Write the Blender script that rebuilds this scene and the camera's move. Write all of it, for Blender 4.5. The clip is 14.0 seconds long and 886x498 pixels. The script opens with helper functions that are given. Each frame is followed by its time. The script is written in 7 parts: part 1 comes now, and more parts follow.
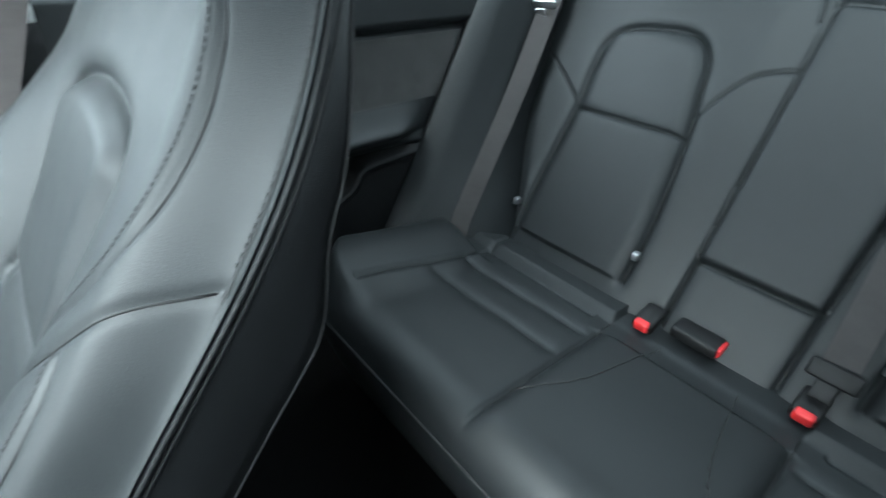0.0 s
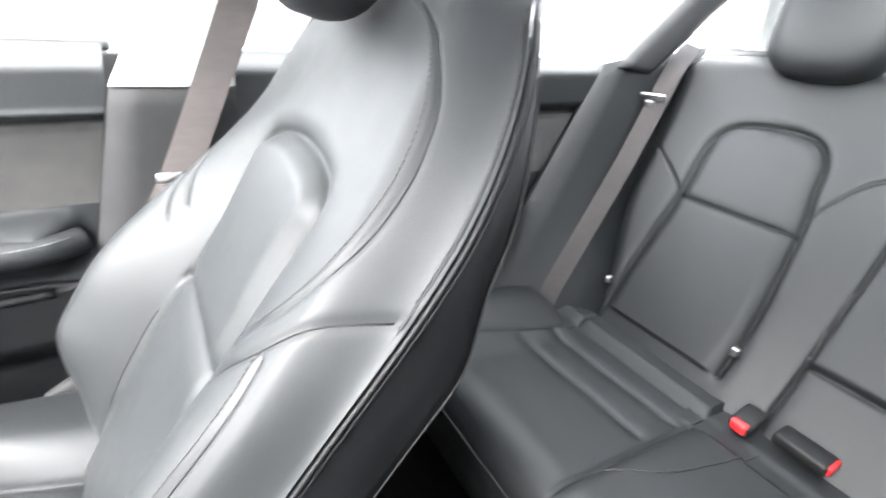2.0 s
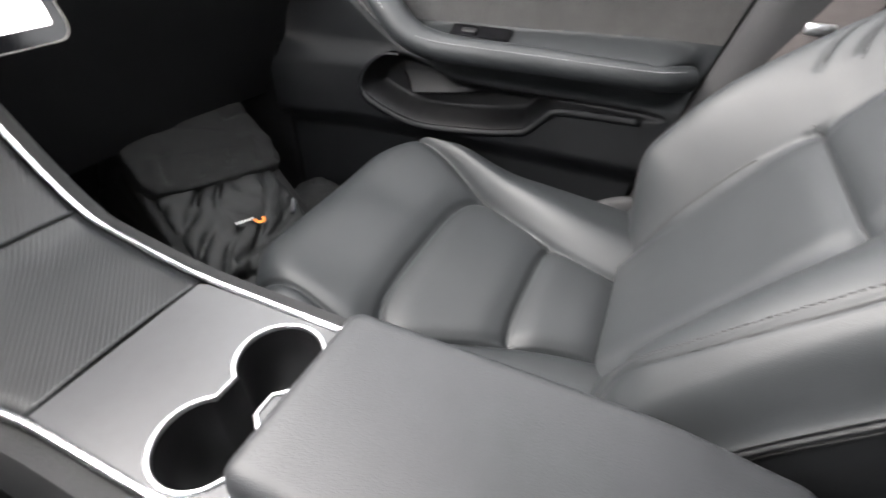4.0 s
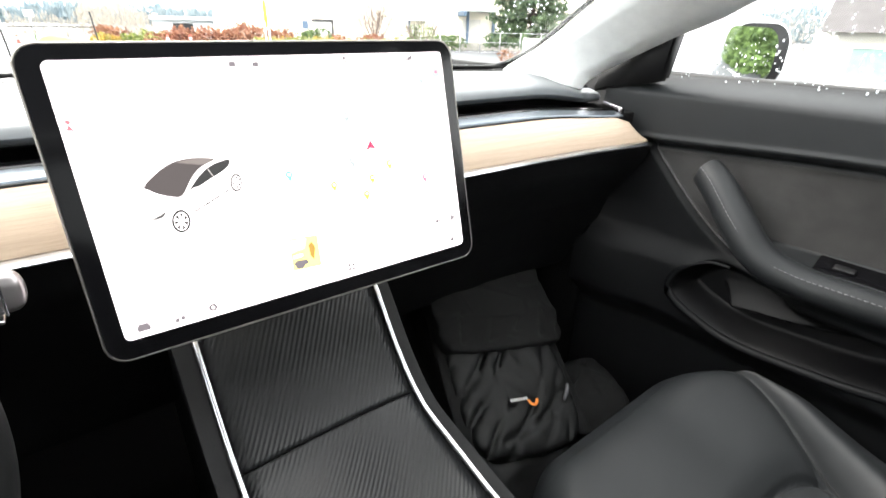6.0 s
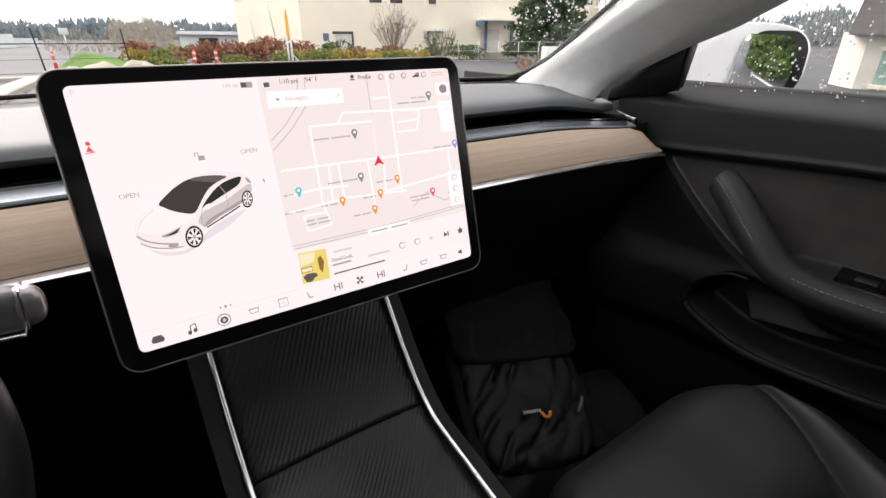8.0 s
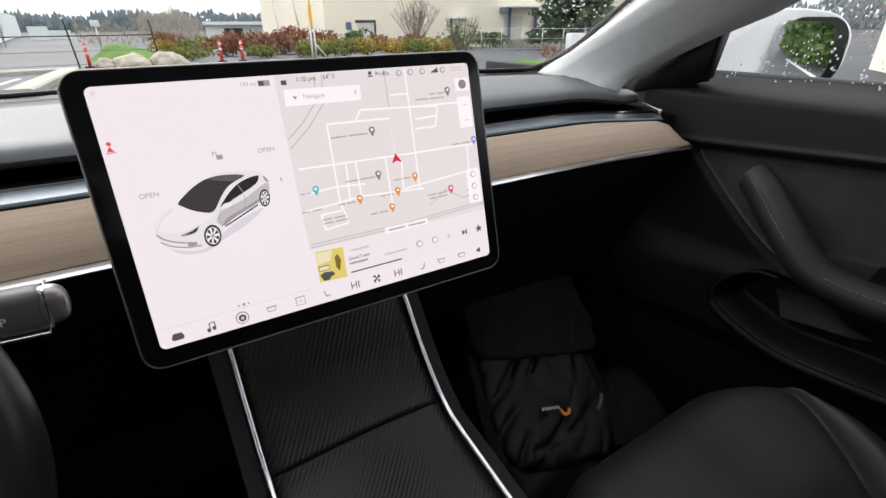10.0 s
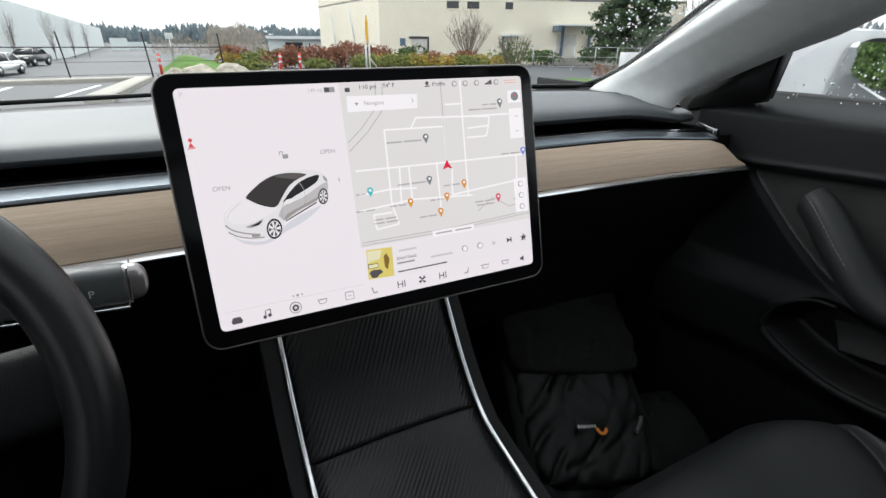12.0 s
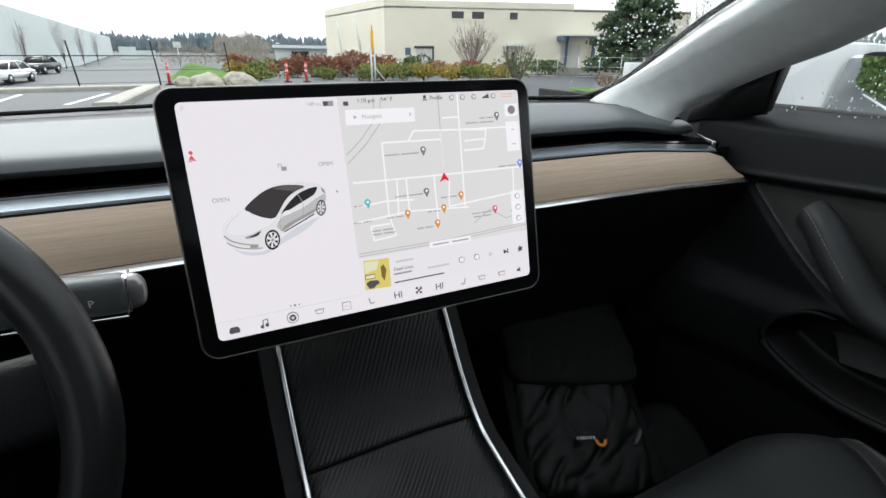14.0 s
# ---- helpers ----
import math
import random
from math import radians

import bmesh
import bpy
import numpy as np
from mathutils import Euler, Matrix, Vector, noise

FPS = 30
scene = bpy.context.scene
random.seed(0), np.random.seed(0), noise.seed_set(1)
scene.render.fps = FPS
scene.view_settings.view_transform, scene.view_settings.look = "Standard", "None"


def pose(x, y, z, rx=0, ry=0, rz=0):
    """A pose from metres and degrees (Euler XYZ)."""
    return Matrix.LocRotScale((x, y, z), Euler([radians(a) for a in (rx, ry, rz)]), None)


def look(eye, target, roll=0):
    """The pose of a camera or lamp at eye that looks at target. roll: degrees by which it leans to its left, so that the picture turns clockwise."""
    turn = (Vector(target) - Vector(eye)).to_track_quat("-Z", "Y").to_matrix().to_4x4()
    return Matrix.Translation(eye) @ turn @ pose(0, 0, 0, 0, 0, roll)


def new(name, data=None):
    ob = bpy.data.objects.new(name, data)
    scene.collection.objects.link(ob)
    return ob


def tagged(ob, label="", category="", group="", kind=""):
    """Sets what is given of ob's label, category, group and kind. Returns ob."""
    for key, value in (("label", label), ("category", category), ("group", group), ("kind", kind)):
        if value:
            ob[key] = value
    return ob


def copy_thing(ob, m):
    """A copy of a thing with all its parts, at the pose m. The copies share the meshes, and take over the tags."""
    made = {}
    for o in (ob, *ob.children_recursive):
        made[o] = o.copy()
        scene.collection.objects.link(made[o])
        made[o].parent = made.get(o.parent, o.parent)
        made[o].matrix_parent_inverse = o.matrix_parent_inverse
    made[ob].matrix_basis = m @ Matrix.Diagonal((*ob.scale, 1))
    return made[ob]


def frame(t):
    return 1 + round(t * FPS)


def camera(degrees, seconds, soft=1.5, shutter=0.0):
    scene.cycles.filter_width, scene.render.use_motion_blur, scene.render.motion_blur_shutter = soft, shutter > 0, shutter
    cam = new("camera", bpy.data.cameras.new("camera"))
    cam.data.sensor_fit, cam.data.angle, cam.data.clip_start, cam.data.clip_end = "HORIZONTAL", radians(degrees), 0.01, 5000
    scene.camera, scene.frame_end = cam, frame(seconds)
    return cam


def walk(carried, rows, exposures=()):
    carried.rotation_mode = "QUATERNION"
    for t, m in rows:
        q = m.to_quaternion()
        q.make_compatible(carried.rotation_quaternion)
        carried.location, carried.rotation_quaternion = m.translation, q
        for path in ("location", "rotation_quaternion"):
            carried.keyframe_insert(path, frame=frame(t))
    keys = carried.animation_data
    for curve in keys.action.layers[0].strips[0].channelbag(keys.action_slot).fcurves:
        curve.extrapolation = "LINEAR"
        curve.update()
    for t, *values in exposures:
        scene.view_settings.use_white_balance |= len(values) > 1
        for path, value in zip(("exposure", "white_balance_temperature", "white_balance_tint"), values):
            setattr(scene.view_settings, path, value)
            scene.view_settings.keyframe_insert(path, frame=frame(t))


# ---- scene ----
cam = camera(86.0, 14.0, shutter=0.4)
PATH = [
    (0, (-0.124, -0.869, 1.006), (1.135, -1.959, -0.100), 1.23),
    (0.5, (-0.137, -0.891, 1.009), (0.968, -2.205, -0.017), 0.39),
    (1, (-0.125, -0.875, 1.023), (0.964, -2.276, 0.103), 1.46),
    (1.5, (-0.126, -0.832, 1.042), (1.283, -1.985, 0.215), 1.85),
    (2, (-0.122, -0.794, 1.021), (1.411, -1.729, 0.141), 3.85),
    (2.5, (-0.119, -0.738, 0.996), (1.557, -1.244, 0.029), 3.91),
    (3, (-0.141, -0.678, 0.980), (1.552, -0.804, -0.078), 6.05),
    (3.5, (-0.137, -0.644, 0.924), (1.457, -0.318, -0.240), 6.41),
    (3.7, (-0.145, -0.633, 0.921), (1.386, -0.177, -0.282), 4.10),
    (5.8, (-0.159, -0.395, 1.023), (0.964, 0.987, 0.113), 1.63),
    (6, (-0.158, -0.398, 1.026), (0.967, 1.023, 0.181), 1.56),
    (6.5, (-0.157, -0.406, 1.032), (0.957, 1.056, 0.246), 1.60),
    (7, (-0.160, -0.407, 1.031), (0.920, 1.077, 0.235), 1.99),
    (7.5, (-0.157, -0.405, 1.031), (0.907, 1.078, 0.213), 1.30),
    (8, (-0.150, -0.407, 1.033), (0.920, 1.073, 0.218), 0.48),
    (10.3, (-0.142, -0.401, 1.039), (0.829, 1.124, 0.182), -0.28),
    (10.5, (-0.147, -0.412, 1.036), (0.814, 1.131, 0.203), -0.41),
    (11, (-0.148, -0.416, 1.041), (0.776, 1.169, 0.246), 0.66),
    (11.5, (-0.150, -0.414, 1.036), (0.764, 1.179, 0.247), 0.50),
    (12, (-0.155, -0.414, 1.036), (0.697, 1.208, 0.235), 0.67),
    (12.5, (-0.153, -0.415, 1.037), (0.689, 1.210, 0.231), -0.21),
    (13, (-0.153, -0.414, 1.039), (0.692, 1.206, 0.228), -0.13),
    (13.5, (-0.155, -0.415, 1.037), (0.686, 1.218, 0.246), 0.81),
    (14, (-0.150, -0.420, 1.041), (0.694, 1.221, 0.271), 0.83),
]
walk(cam, [(t, look(e, g, r)) for t, e, g, r in PATH], [(0, 3.55, 5650, -3), (0.5, 4.0, 5900, 0), (1.0, 4.45, 6150, 8), (1.5, 4.85, 6500, 12), (2.3, 4.7, 6500, 12), (3.0, 4.25, 6650, 12), (3.7, 3.80, 6700, 14), (5.8, 3.0, 6700, 10), (6.1, 2.5, 6750, 12), (6.5, 1.68, 7250, 20), (8.0, 0.92, 6900, 18), (10.5, 0.70, 6500, 12), (14, 0.66, 6250, 7)])

# ---------- world and light ----------
world = bpy.data.worlds.new("overcast_sky")
scene.world = world
world.use_nodes = True
wn, wl = world.node_tree.nodes, world.node_tree.links
bg = wn["Background"]
sky = wn.new("ShaderNodeTexSky")
sky.sky_type, sky.sun_disc = "NISHITA", False
sky.sun_elevation, sky.sun_rotation = radians(45), radians(-14)
sky.air_density, sky.dust_density, sky.ozone_density = 1.0, 5.0, 1.0
hsv = wn.new("ShaderNodeHueSaturation")
hsv.inputs["Saturation"].default_value = 0.18
hsv.inputs["Value"].default_value = 1.0
cloud = wn.new("ShaderNodeMixRGB")
cloud.inputs[0].default_value = 0.6
cloud.inputs[2].default_value = (11.0, 11.3, 11.6, 1)
wl.new(sky.outputs[0], hsv.inputs["Color"])
wl.new(hsv.outputs[0], cloud.inputs[1])
wl.new(cloud.outputs[0], bg.inputs[0])
bg.inputs[1].default_value = 0.145

sun_data = bpy.data.lights.new("sun", "SUN")
sun_data.energy, sun_data.angle, sun_data.color = 1.2, radians(40), (1, 0.97, 0.93)
sun = new("sun", sun_data)
SUN_AZ, SUN_EL = radians(-14), radians(45)
sun.matrix_world = look((math.sin(SUN_AZ) * math.cos(SUN_EL) * 60, math.cos(SUN_AZ) * math.cos(SUN_EL) * 60, math.sin(SUN_EL) * 60), (0, 0, 0))

# ---------- materials ----------
MATS = {}


def mat(name, col, rough=0.5, metal=0.0, var=0.15, scale=40.0, bump=0.0, bscale=400.0, spec=0.5, coat=0.0, stretch=(1, 1, 1), col2=None, sheen=0.0, emit=None):
    """A surface with colour variation at two scales and a fine relief."""
    if name in MATS:
        return MATS[name]
    m = bpy.data.materials.new(name)
    m.use_nodes = True
    n, l = m.node_tree.nodes, m.node_tree.links
    b = n["Principled BSDF"]
    b.inputs["Roughness"].default_value, b.inputs["Metallic"].default_value = rough, metal
    b.inputs["Specular IOR Level"].default_value = spec
    b.inputs["Coat Weight"].default_value = coat
    b.inputs["Sheen Weight"].default_value = sheen
    tc = n.new("ShaderNodeTexCoord")
    mp = n.new("ShaderNodeMapping")
    mp.inputs["Scale"].default_value = stretch
    l.new(tc.outputs["Object"], mp.inputs[0])
    big, small = n.new("ShaderNodeTexNoise"), n.new("ShaderNodeTexNoise")
    big.inputs["Scale"].default_value, small.inputs["Scale"].default_value = scale * 0.12, scale
    big.inputs["Detail"].default_value = small.inputs["Detail"].default_value = 4
    l.new(mp.outputs[0], big.inputs[0]), l.new(mp.outputs[0], small.inputs[0])
    mix = n.new("ShaderNodeMath")
    mix.operation = "ADD"
    l.new(big.outputs[0], mix.inputs[0]), l.new(small.outputs[0], mix.inputs[1])
    ramp = n.new("ShaderNodeMapRange")
    ramp.inputs[1].default_value, ramp.inputs[2].default_value = 0.7, 1.3
    l.new(mix.outputs[0], ramp.inputs[0])
    cm = n.new("ShaderNodeMixRGB")
    c2 = col2 or tuple(c * (1 + var) for c in col)
    c1 = col if col2 else tuple(c * (1 - var) for c in col)
    cm.inputs[1].default_value, cm.inputs[2].default_value = (*c1, 1), (*c2, 1)
    l.new(ramp.outputs[0], cm.inputs[0])
    l.new(cm.outputs[0], b.inputs["Base Color"])
    rr = n.new("ShaderNodeMapRange")
    rr.inputs[3].default_value, rr.inputs[4].default_value = max(0.02, rough * 0.9), min(1, rough * 1.12)
    l.new(small.outputs[0], rr.inputs[0])
    l.new(rr.outputs[0], b.inputs["Roughness"])
    if bump:
        v = n.new("ShaderNodeTexVoronoi")
        v.inputs["Scale"].default_value = bscale
        bp = n.new("ShaderNodeBump")
        bp.inputs["Strength"].default_value, bp.inputs["Distance"].default_value = bump, 0.002
        l.new(mp.outputs[0], v.inputs[0]), l.new(v.outputs[0], bp.inputs["Height"])
        l.new(bp.outputs[0], b.inputs["Normal"])
    if emit:
        b.inputs["Emission Color"].default_value, b.inputs["Emission Strength"].default_value = (*emit[:3], 1), emit[3]
    MATS[name] = m
    return m


DISPLAY_GAIN = 0.62


def glow(name, col, strength=1.0):
    """A lit area of a display."""
    if name in MATS:
        return MATS[name]
    m = bpy.data.materials.new(name)
    m.use_nodes = True
    b = m.node_tree.nodes["Principled BSDF"]
    b.inputs["Base Color"].default_value = (0.01, 0.01, 0.01, 1)
    b.inputs["Roughness"].default_value = 0.25
    b.inputs["Specular IOR Level"].default_value = 0.3
    b.inputs["Emission Color"].default_value, b.inputs["Emission Strength"].default_value = (*col, 1), strength * DISPLAY_GAIN
    MATS[name] = m
    return m


def pane(name, tint, gloss=0.06):
    """Thin glass: clear or tinted, with a weak reflection."""
    m = bpy.data.materials.new(name)
    m.use_nodes = True
    n, l = m.node_tree.nodes, m.node_tree.links
    out = n["Material Output"]
    n.remove(n["Principled BSDF"])
    t, g, x = n.new("ShaderNodeBsdfTransparent"), n.new("ShaderNodeBsdfGlossy"), n.new("ShaderNodeMixShader")
    t.inputs[0].default_value = (*tint, 1)
    g.inputs["Roughness"].default_value = 0.0
    x.inputs[0].default_value = gloss
    l.new(t.outputs[0], x.inputs[1]), l.new(g.outputs[0], x.inputs[2])
    l.new(x.outputs[0], out.inputs[0])
    return m


LEATHER = mat("black_leather", (0.0093, 0.0106, 0.0116), 0.53, var=0.14, scale=30, bump=0.10, bscale=900, spec=0.30)
STITCH = mat("grey_thread", (0.024, 0.024, 0.0255), 0.8, scale=600, spec=0.325)
THREAD = mat("pale_thread", (0.085, 0.085, 0.09), 0.8, scale=600)
PIPING = mat("grey_piping", (0.0143, 0.0143, 0.01495), 0.5, scale=200, spec=0.325)
SHELL = mat("seat_shell_plastic", (0.0042, 0.0045, 0.0050), 0.42, spec=0.195, bump=0.2, bscale=1200)
DARKP = mat("dark_soft_plastic", (0.00455, 0.004745, 0.0052), 0.5, bump=0.3, bscale=1100, scale=60, spec=0.182)
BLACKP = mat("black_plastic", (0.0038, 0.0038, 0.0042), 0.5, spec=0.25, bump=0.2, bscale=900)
GLOSSB = mat("gloss_black", (0.003, 0.003, 0.0035), 0.10, spec=0.25)
SUEDE = mat("grey_suede", (0.030, 0.0288, 0.0280), 0.95, var=0.38, scale=22, bump=0.5, bscale=1500, spec=0.0975, sheen=0.4)
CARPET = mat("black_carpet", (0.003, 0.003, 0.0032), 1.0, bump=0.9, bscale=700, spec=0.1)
CHROME = mat("satin_chrome", (0.72, 0.73, 0.75), 0.22, metal=1.0, var=0.05)
SILVER = mat("silver_trim", (0.30, 0.33, 0.37), 0.30, metal=0.6, var=0.08)
STEEL = mat("steel", (0.6, 0.6, 0.62), 0.3, metal=1.0)
PILLAR = mat("light_grey_cloth", (0.82, 0.84, 0.83), 0.95, var=0.06, bump=0.5, bscale=1400, spec=0.2)
BELT = mat("grey_webbing", (0.03575, 0.0325, 0.0325), 0.7, bump=0.6, bscale=900, stretch=(1, 1, 3), spec=0.325)
DOORP = mat("door_soft_plastic", (0.0056, 0.0060, 0.0066), 0.46, bump=0.25, bscale=1100, scale=60, spec=0.21)
GREYP = mat("dark_grey_plastic", (0.0182, 0.0182, 0.01885), 0.7, bump=0.3, bscale=1100, spec=0.163)
BELT2 = mat("mauve_grey_webbing", (0.05525, 0.0481, 0.0468), 0.75, bump=0.6, bscale=900, stretch=(1, 1, 3), spec=0.325)
RED = mat("red_button", (0.403, 0.01625, 0.0195), 0.4, var=0.05, spec=0.325)
PAINT = mat("white_car_paint", (0.85, 0.86, 0.865), 0.25, var=0.02, coat=1.0)
RUBBER = mat("black_rubber", (0.015, 0.015, 0.015), 0.7)
NYLON = mat("black_nylon", (0.0066, 0.0069, 0.0070), 0.40, spec=0.30, bump=0.35, bscale=1300, var=0.3, scale=60)
NYLON2 = mat("charcoal_fabric", (0.0088, 0.0090, 0.0089), 0.55, spec=0.3, bump=0.8, bscale=1200, var=0.2, scale=60)
ORANGE = mat("orange_print", (0.75, 0.22, 0.03), 0.6)
WHITEP = mat("white_print", (0.6, 0.6, 0.6), 0.6)
LIDMAT = mat("armrest_leather", (0.0120, 0.0128, 0.0140), 0.5, bump=0.14, bscale=900, spec=0.247)
PLAINV = mat("smooth_dark_vinyl", (0.020, 0.0205, 0.022), 0.42, scale=80, spec=0.35, bump=0.05, bscale=700)
LEDGE = mat("blue_silver_trim", (0.135, 0.158, 0.180), 0.30, metal=0.8, var=0.08)
WHEELL = mat("wheel_leather", (0.006, 0.0064, 0.0066), 0.33, bump=0.06, bscale=1200, spec=0.42)
DASHTOP = mat("dashboard_leather", (0.066, 0.073, 0.079), 0.48, bump=0.03, bscale=1000, spec=0.50)
GLASS = pane("window_glass", (0.93, 0.95, 0.94))
TINT = pane("dark_roof_glass", (0.05, 0.052, 0.054))
SHADE = pane("shaded_side_glass", (0.93, 0.95, 0.94))
PRIVACY = pane("privacy_glass", (0.64, 0.655, 0.655))
# tint added to the unseen left windows to keep light off the rear bench
LEFT_DIM = pane("dimming_left_glass", (0.18, 0.185, 0.185))
REARGL = pane("rear_glass", (0.19, 0.20, 0.20))


def wet(m, share):
    """Mixes an added milky veil into a pane, to wash out the view through it."""
    n, l = m.node_tree.nodes, m.node_tree.links
    out = n["Material Output"]
    old = out.inputs[0].links[0].from_socket
    film, x = n.new("ShaderNodeBsdfTranslucent"), n.new("ShaderNodeMixShader")
    film.inputs[0].default_value = (0.9, 0.92, 0.93, 1)
    x.inputs[0].default_value = share
    l.new(old, x.inputs[1]), l.new(film.outputs[0], x.inputs[2]), l.new(x.outputs[0], out.inputs[0])


wet(REARGL, 0.03)


def wood_material():
    m = mat("pale_oak_veneer", (0.43, 0.325, 0.237), 0.45, scale=75, stretch=(0.6, 12, 30), col2=(0.55, 0.43, 0.325), bump=0.0)
    n, l = m.node_tree.nodes, m.node_tree.links
    b = n["Principled BSDF"]
    w = n.new("ShaderNodeTexNoise")
    w.inputs["Scale"].default_value, w.inputs["Detail"].default_value = 14, 8
    mp = n.new("ShaderNodeMapping")
    mp.inputs["Scale"].default_value = (0.5, 30, 60)
    tc = n.new("ShaderNodeTexCoord")
    bp = n.new("ShaderNodeBump")
    bp.inputs["Strength"].default_value, bp.inputs["Distance"].default_value = 0.35, 0.001
    l.new(tc.outputs["Object"], mp.inputs[0]), l.new(mp.outputs[0], w.inputs[0]), l.new(w.outputs[0], bp.inputs["Height"])
    l.new(bp.outputs[0], b.inputs["Normal"])
    return m


OAK = wood_material()


def wrap_material():
    """Dark vinyl wrap with fine slanting ribs."""
    m = mat("ribbed_vinyl_wrap", (0.0085, 0.009, 0.0096), 0.38, scale=80, spec=0.24)
    n, l = m.node_tree.nodes, m.node_tree.links
    b = n["Principled BSDF"]
    tc, mp, w = n.new("ShaderNodeTexCoord"), n.new("ShaderNodeMapping"), n.new("ShaderNodeTexWave")
    mp.inputs["Rotation"].default_value = (0, 0, radians(42))
    w.inputs["Scale"].default_value = 66
    w.wave_profile = "TRI"
    bp = n.new("ShaderNodeBump")
    bp.inputs["Strength"].default_value, bp.inputs["Distance"].default_value = 0.55, 0.001
    l.new(tc.outputs["Object"], mp.inputs[0]), l.new(mp.outputs[0], w.inputs[0]), l.new(w.outputs[0], bp.inputs["Height"])
    l.new(bp.outputs[0], b.inputs["Normal"])
    return m


WRAP = wrap_material()

# ---------- mesh helpers ----------


def part(name, bm, material, parent=None, label="", smooth=True):
    """Links a bmesh as one mesh object, under a thing or a part."""
    me = bpy.data.meshes.new(name)
    bmesh.ops.recalc_face_normals(bm, faces=bm.faces)
    bm.to_mesh(me)
    bm.free()
    me.materials.append(material)
    for p in me.polygons:
        p.use_smooth = smooth
    ob = new(name, me)
    if parent is not None:
        ob.parent = parent
    if label:
        tagged(ob, label)
    return ob


def thing(name, label, category, group="", kind="", at=(0, 0, 0)):
    ob = new(name)
    ob.empty_display_size = 0.05
    ob.location = at
    return tagged(ob, label, category, group, kind)


def slab(bm, c, size, bev=0.004, m=None, seg=2):
    """A bevelled block at c, turned by m."""
    g = bmesh.ops.create_cube(bm, size=1.0)
    vs = g["verts"]
    for v in vs:
        v.co = Vector((v.co.x * size[0], v.co.y * size[1], v.co.z * size[2]))
    if bev:
        es = list({e for v in vs for e in v.link_edges})
        r = bmesh.ops.bevel(bm, geom=es, offset=min(bev, 0.49 * min(size)), segments=seg, affect="EDGES", profile=0.5)
        vs = list({v for f in r["faces"] for v in f.verts} | {v for v in vs if v.is_valid})
    t = Matrix.Translation(c) @ (m if m is not None else Matrix())
    for v in vs:
        v.co = t @ v.co
    return vs


def sweep(bm, pts, ring, close_ends=True, loop=False):
    """Sweeps a ring of (a, b) offsets, or ring(i), along points; a lies sideways, b upward."""
    pts = [Vector(p) for p in pts]
    rows, n, up0 = [], len(pts), Vector((0, 0, 1))
    for i, p in enumerate(pts):
        q0, q1 = (pts[i - 1], pts[(i + 1) % n]) if loop else (pts[max(i - 1, 0)], pts[min(i + 1, n - 1)])
        d = (q1 - q0).normalized()
        up = up0 if abs(d.dot(up0)) < 0.96 else Vector((0, 1, 0))
        s = d.cross(up).normalized()
        u = s.cross(d)
        rg = ring(i) if callable(ring) else ring
        rows.append([bm.verts.new(p + s * a + u * b) for a, b in rg])
    k = len(rows[0])
    for i in range(n if loop else n - 1):
        r0, r1 = rows[i], rows[(i + 1) % n]
        for j in range(k):
            bm.faces.new((r0[j], r0[(j + 1) % k], r1[(j + 1) % k], r1[j]))
    if close_ends and not loop:
        bm.faces.new(rows[0])
        bm.faces.new(list(reversed(rows[-1])))
    return rows


def circ(r, k=10, b=None):
    return [(r * math.cos(2 * math.pi * j / k), (b or r) * math.sin(2 * math.pi * j / k)) for j in range(k)]


def curve_pts(ctrl, per=8, loop=False):
    """A smooth curve through control points."""
    c = [Vector(p) for p in ctrl]
    out, n = [], len(c)
    for i in range(n if loop else n - 1):
        p0, p1, p2, p3 = (c[(i - 1) % n], c[i], c[(i + 1) % n], c[(i + 2) % n]) if loop else (c[max(i - 1, 0)], c[i], c[i + 1], c[min(i + 2, n - 1)])
        for k in range(per):
            t = k / per
            out.append(0.5 * ((2 * p1) + (p2 - p0) * t + (2 * p0 - 5 * p1 + 4 * p2 - p3) * t * t + (3 * p1 - p0 - 3 * p2 + p3) * t ** 3))
    if not loop:
        out.append(c[-1])
    return out


def prism(bm, poly, a, b, axis="x"):
    """A polygon in the two other axes, from a to b along the axis."""
    def at(p, v):
        return {"x": (v, p[0], p[1]), "y": (p[0], v, p[1]), "z": (p[0], p[1], v)}[axis]
    lo, hi = [bm.verts.new(at(p, a)) for p in poly], [bm.verts.new(at(p, b)) for p in poly]
    n = len(poly)
    for i in range(n):
        bm.faces.new((lo[i], lo[(i + 1) % n], hi[(i + 1) % n], hi[i]))
    bm.faces.new(list(reversed(lo)))
    bm.faces.new(hi)


def sstep(a, b, x):
    t = min(1.0, max(0.0, (x - a) / (b - a)))
    return t * t * (3 - 2 * t)


def seg_dist(px, py, line):
    best = 9.0
    for (ax, ay), (bx, by) in zip(line, line[1:]):
        dx, dy = bx - ax, by - ay
        t = max(0.0, min(1.0, ((px - ax) * dx + (py - ay) * dy) / (dx * dx + dy * dy + 1e-12)))
        best = min(best, math.hypot(px - ax - t * dx, py - ay - t * dy))
    return best


def inside(px, py, poly):
    hit = False
    for (ax, ay), (bx, by) in zip(poly, poly[1:] + poly[:1]):
        if (ay > py) != (by > py) and px < ax + (py - ay) * (bx - ax) / (by - ay):
            hit = not hit
    return hit


def flat_curve(ctrl, per=8, loop=False):
    return [(p.x, p.y) for p in curve_pts([(a, b, 0) for a, b in ctrl], per, loop)]


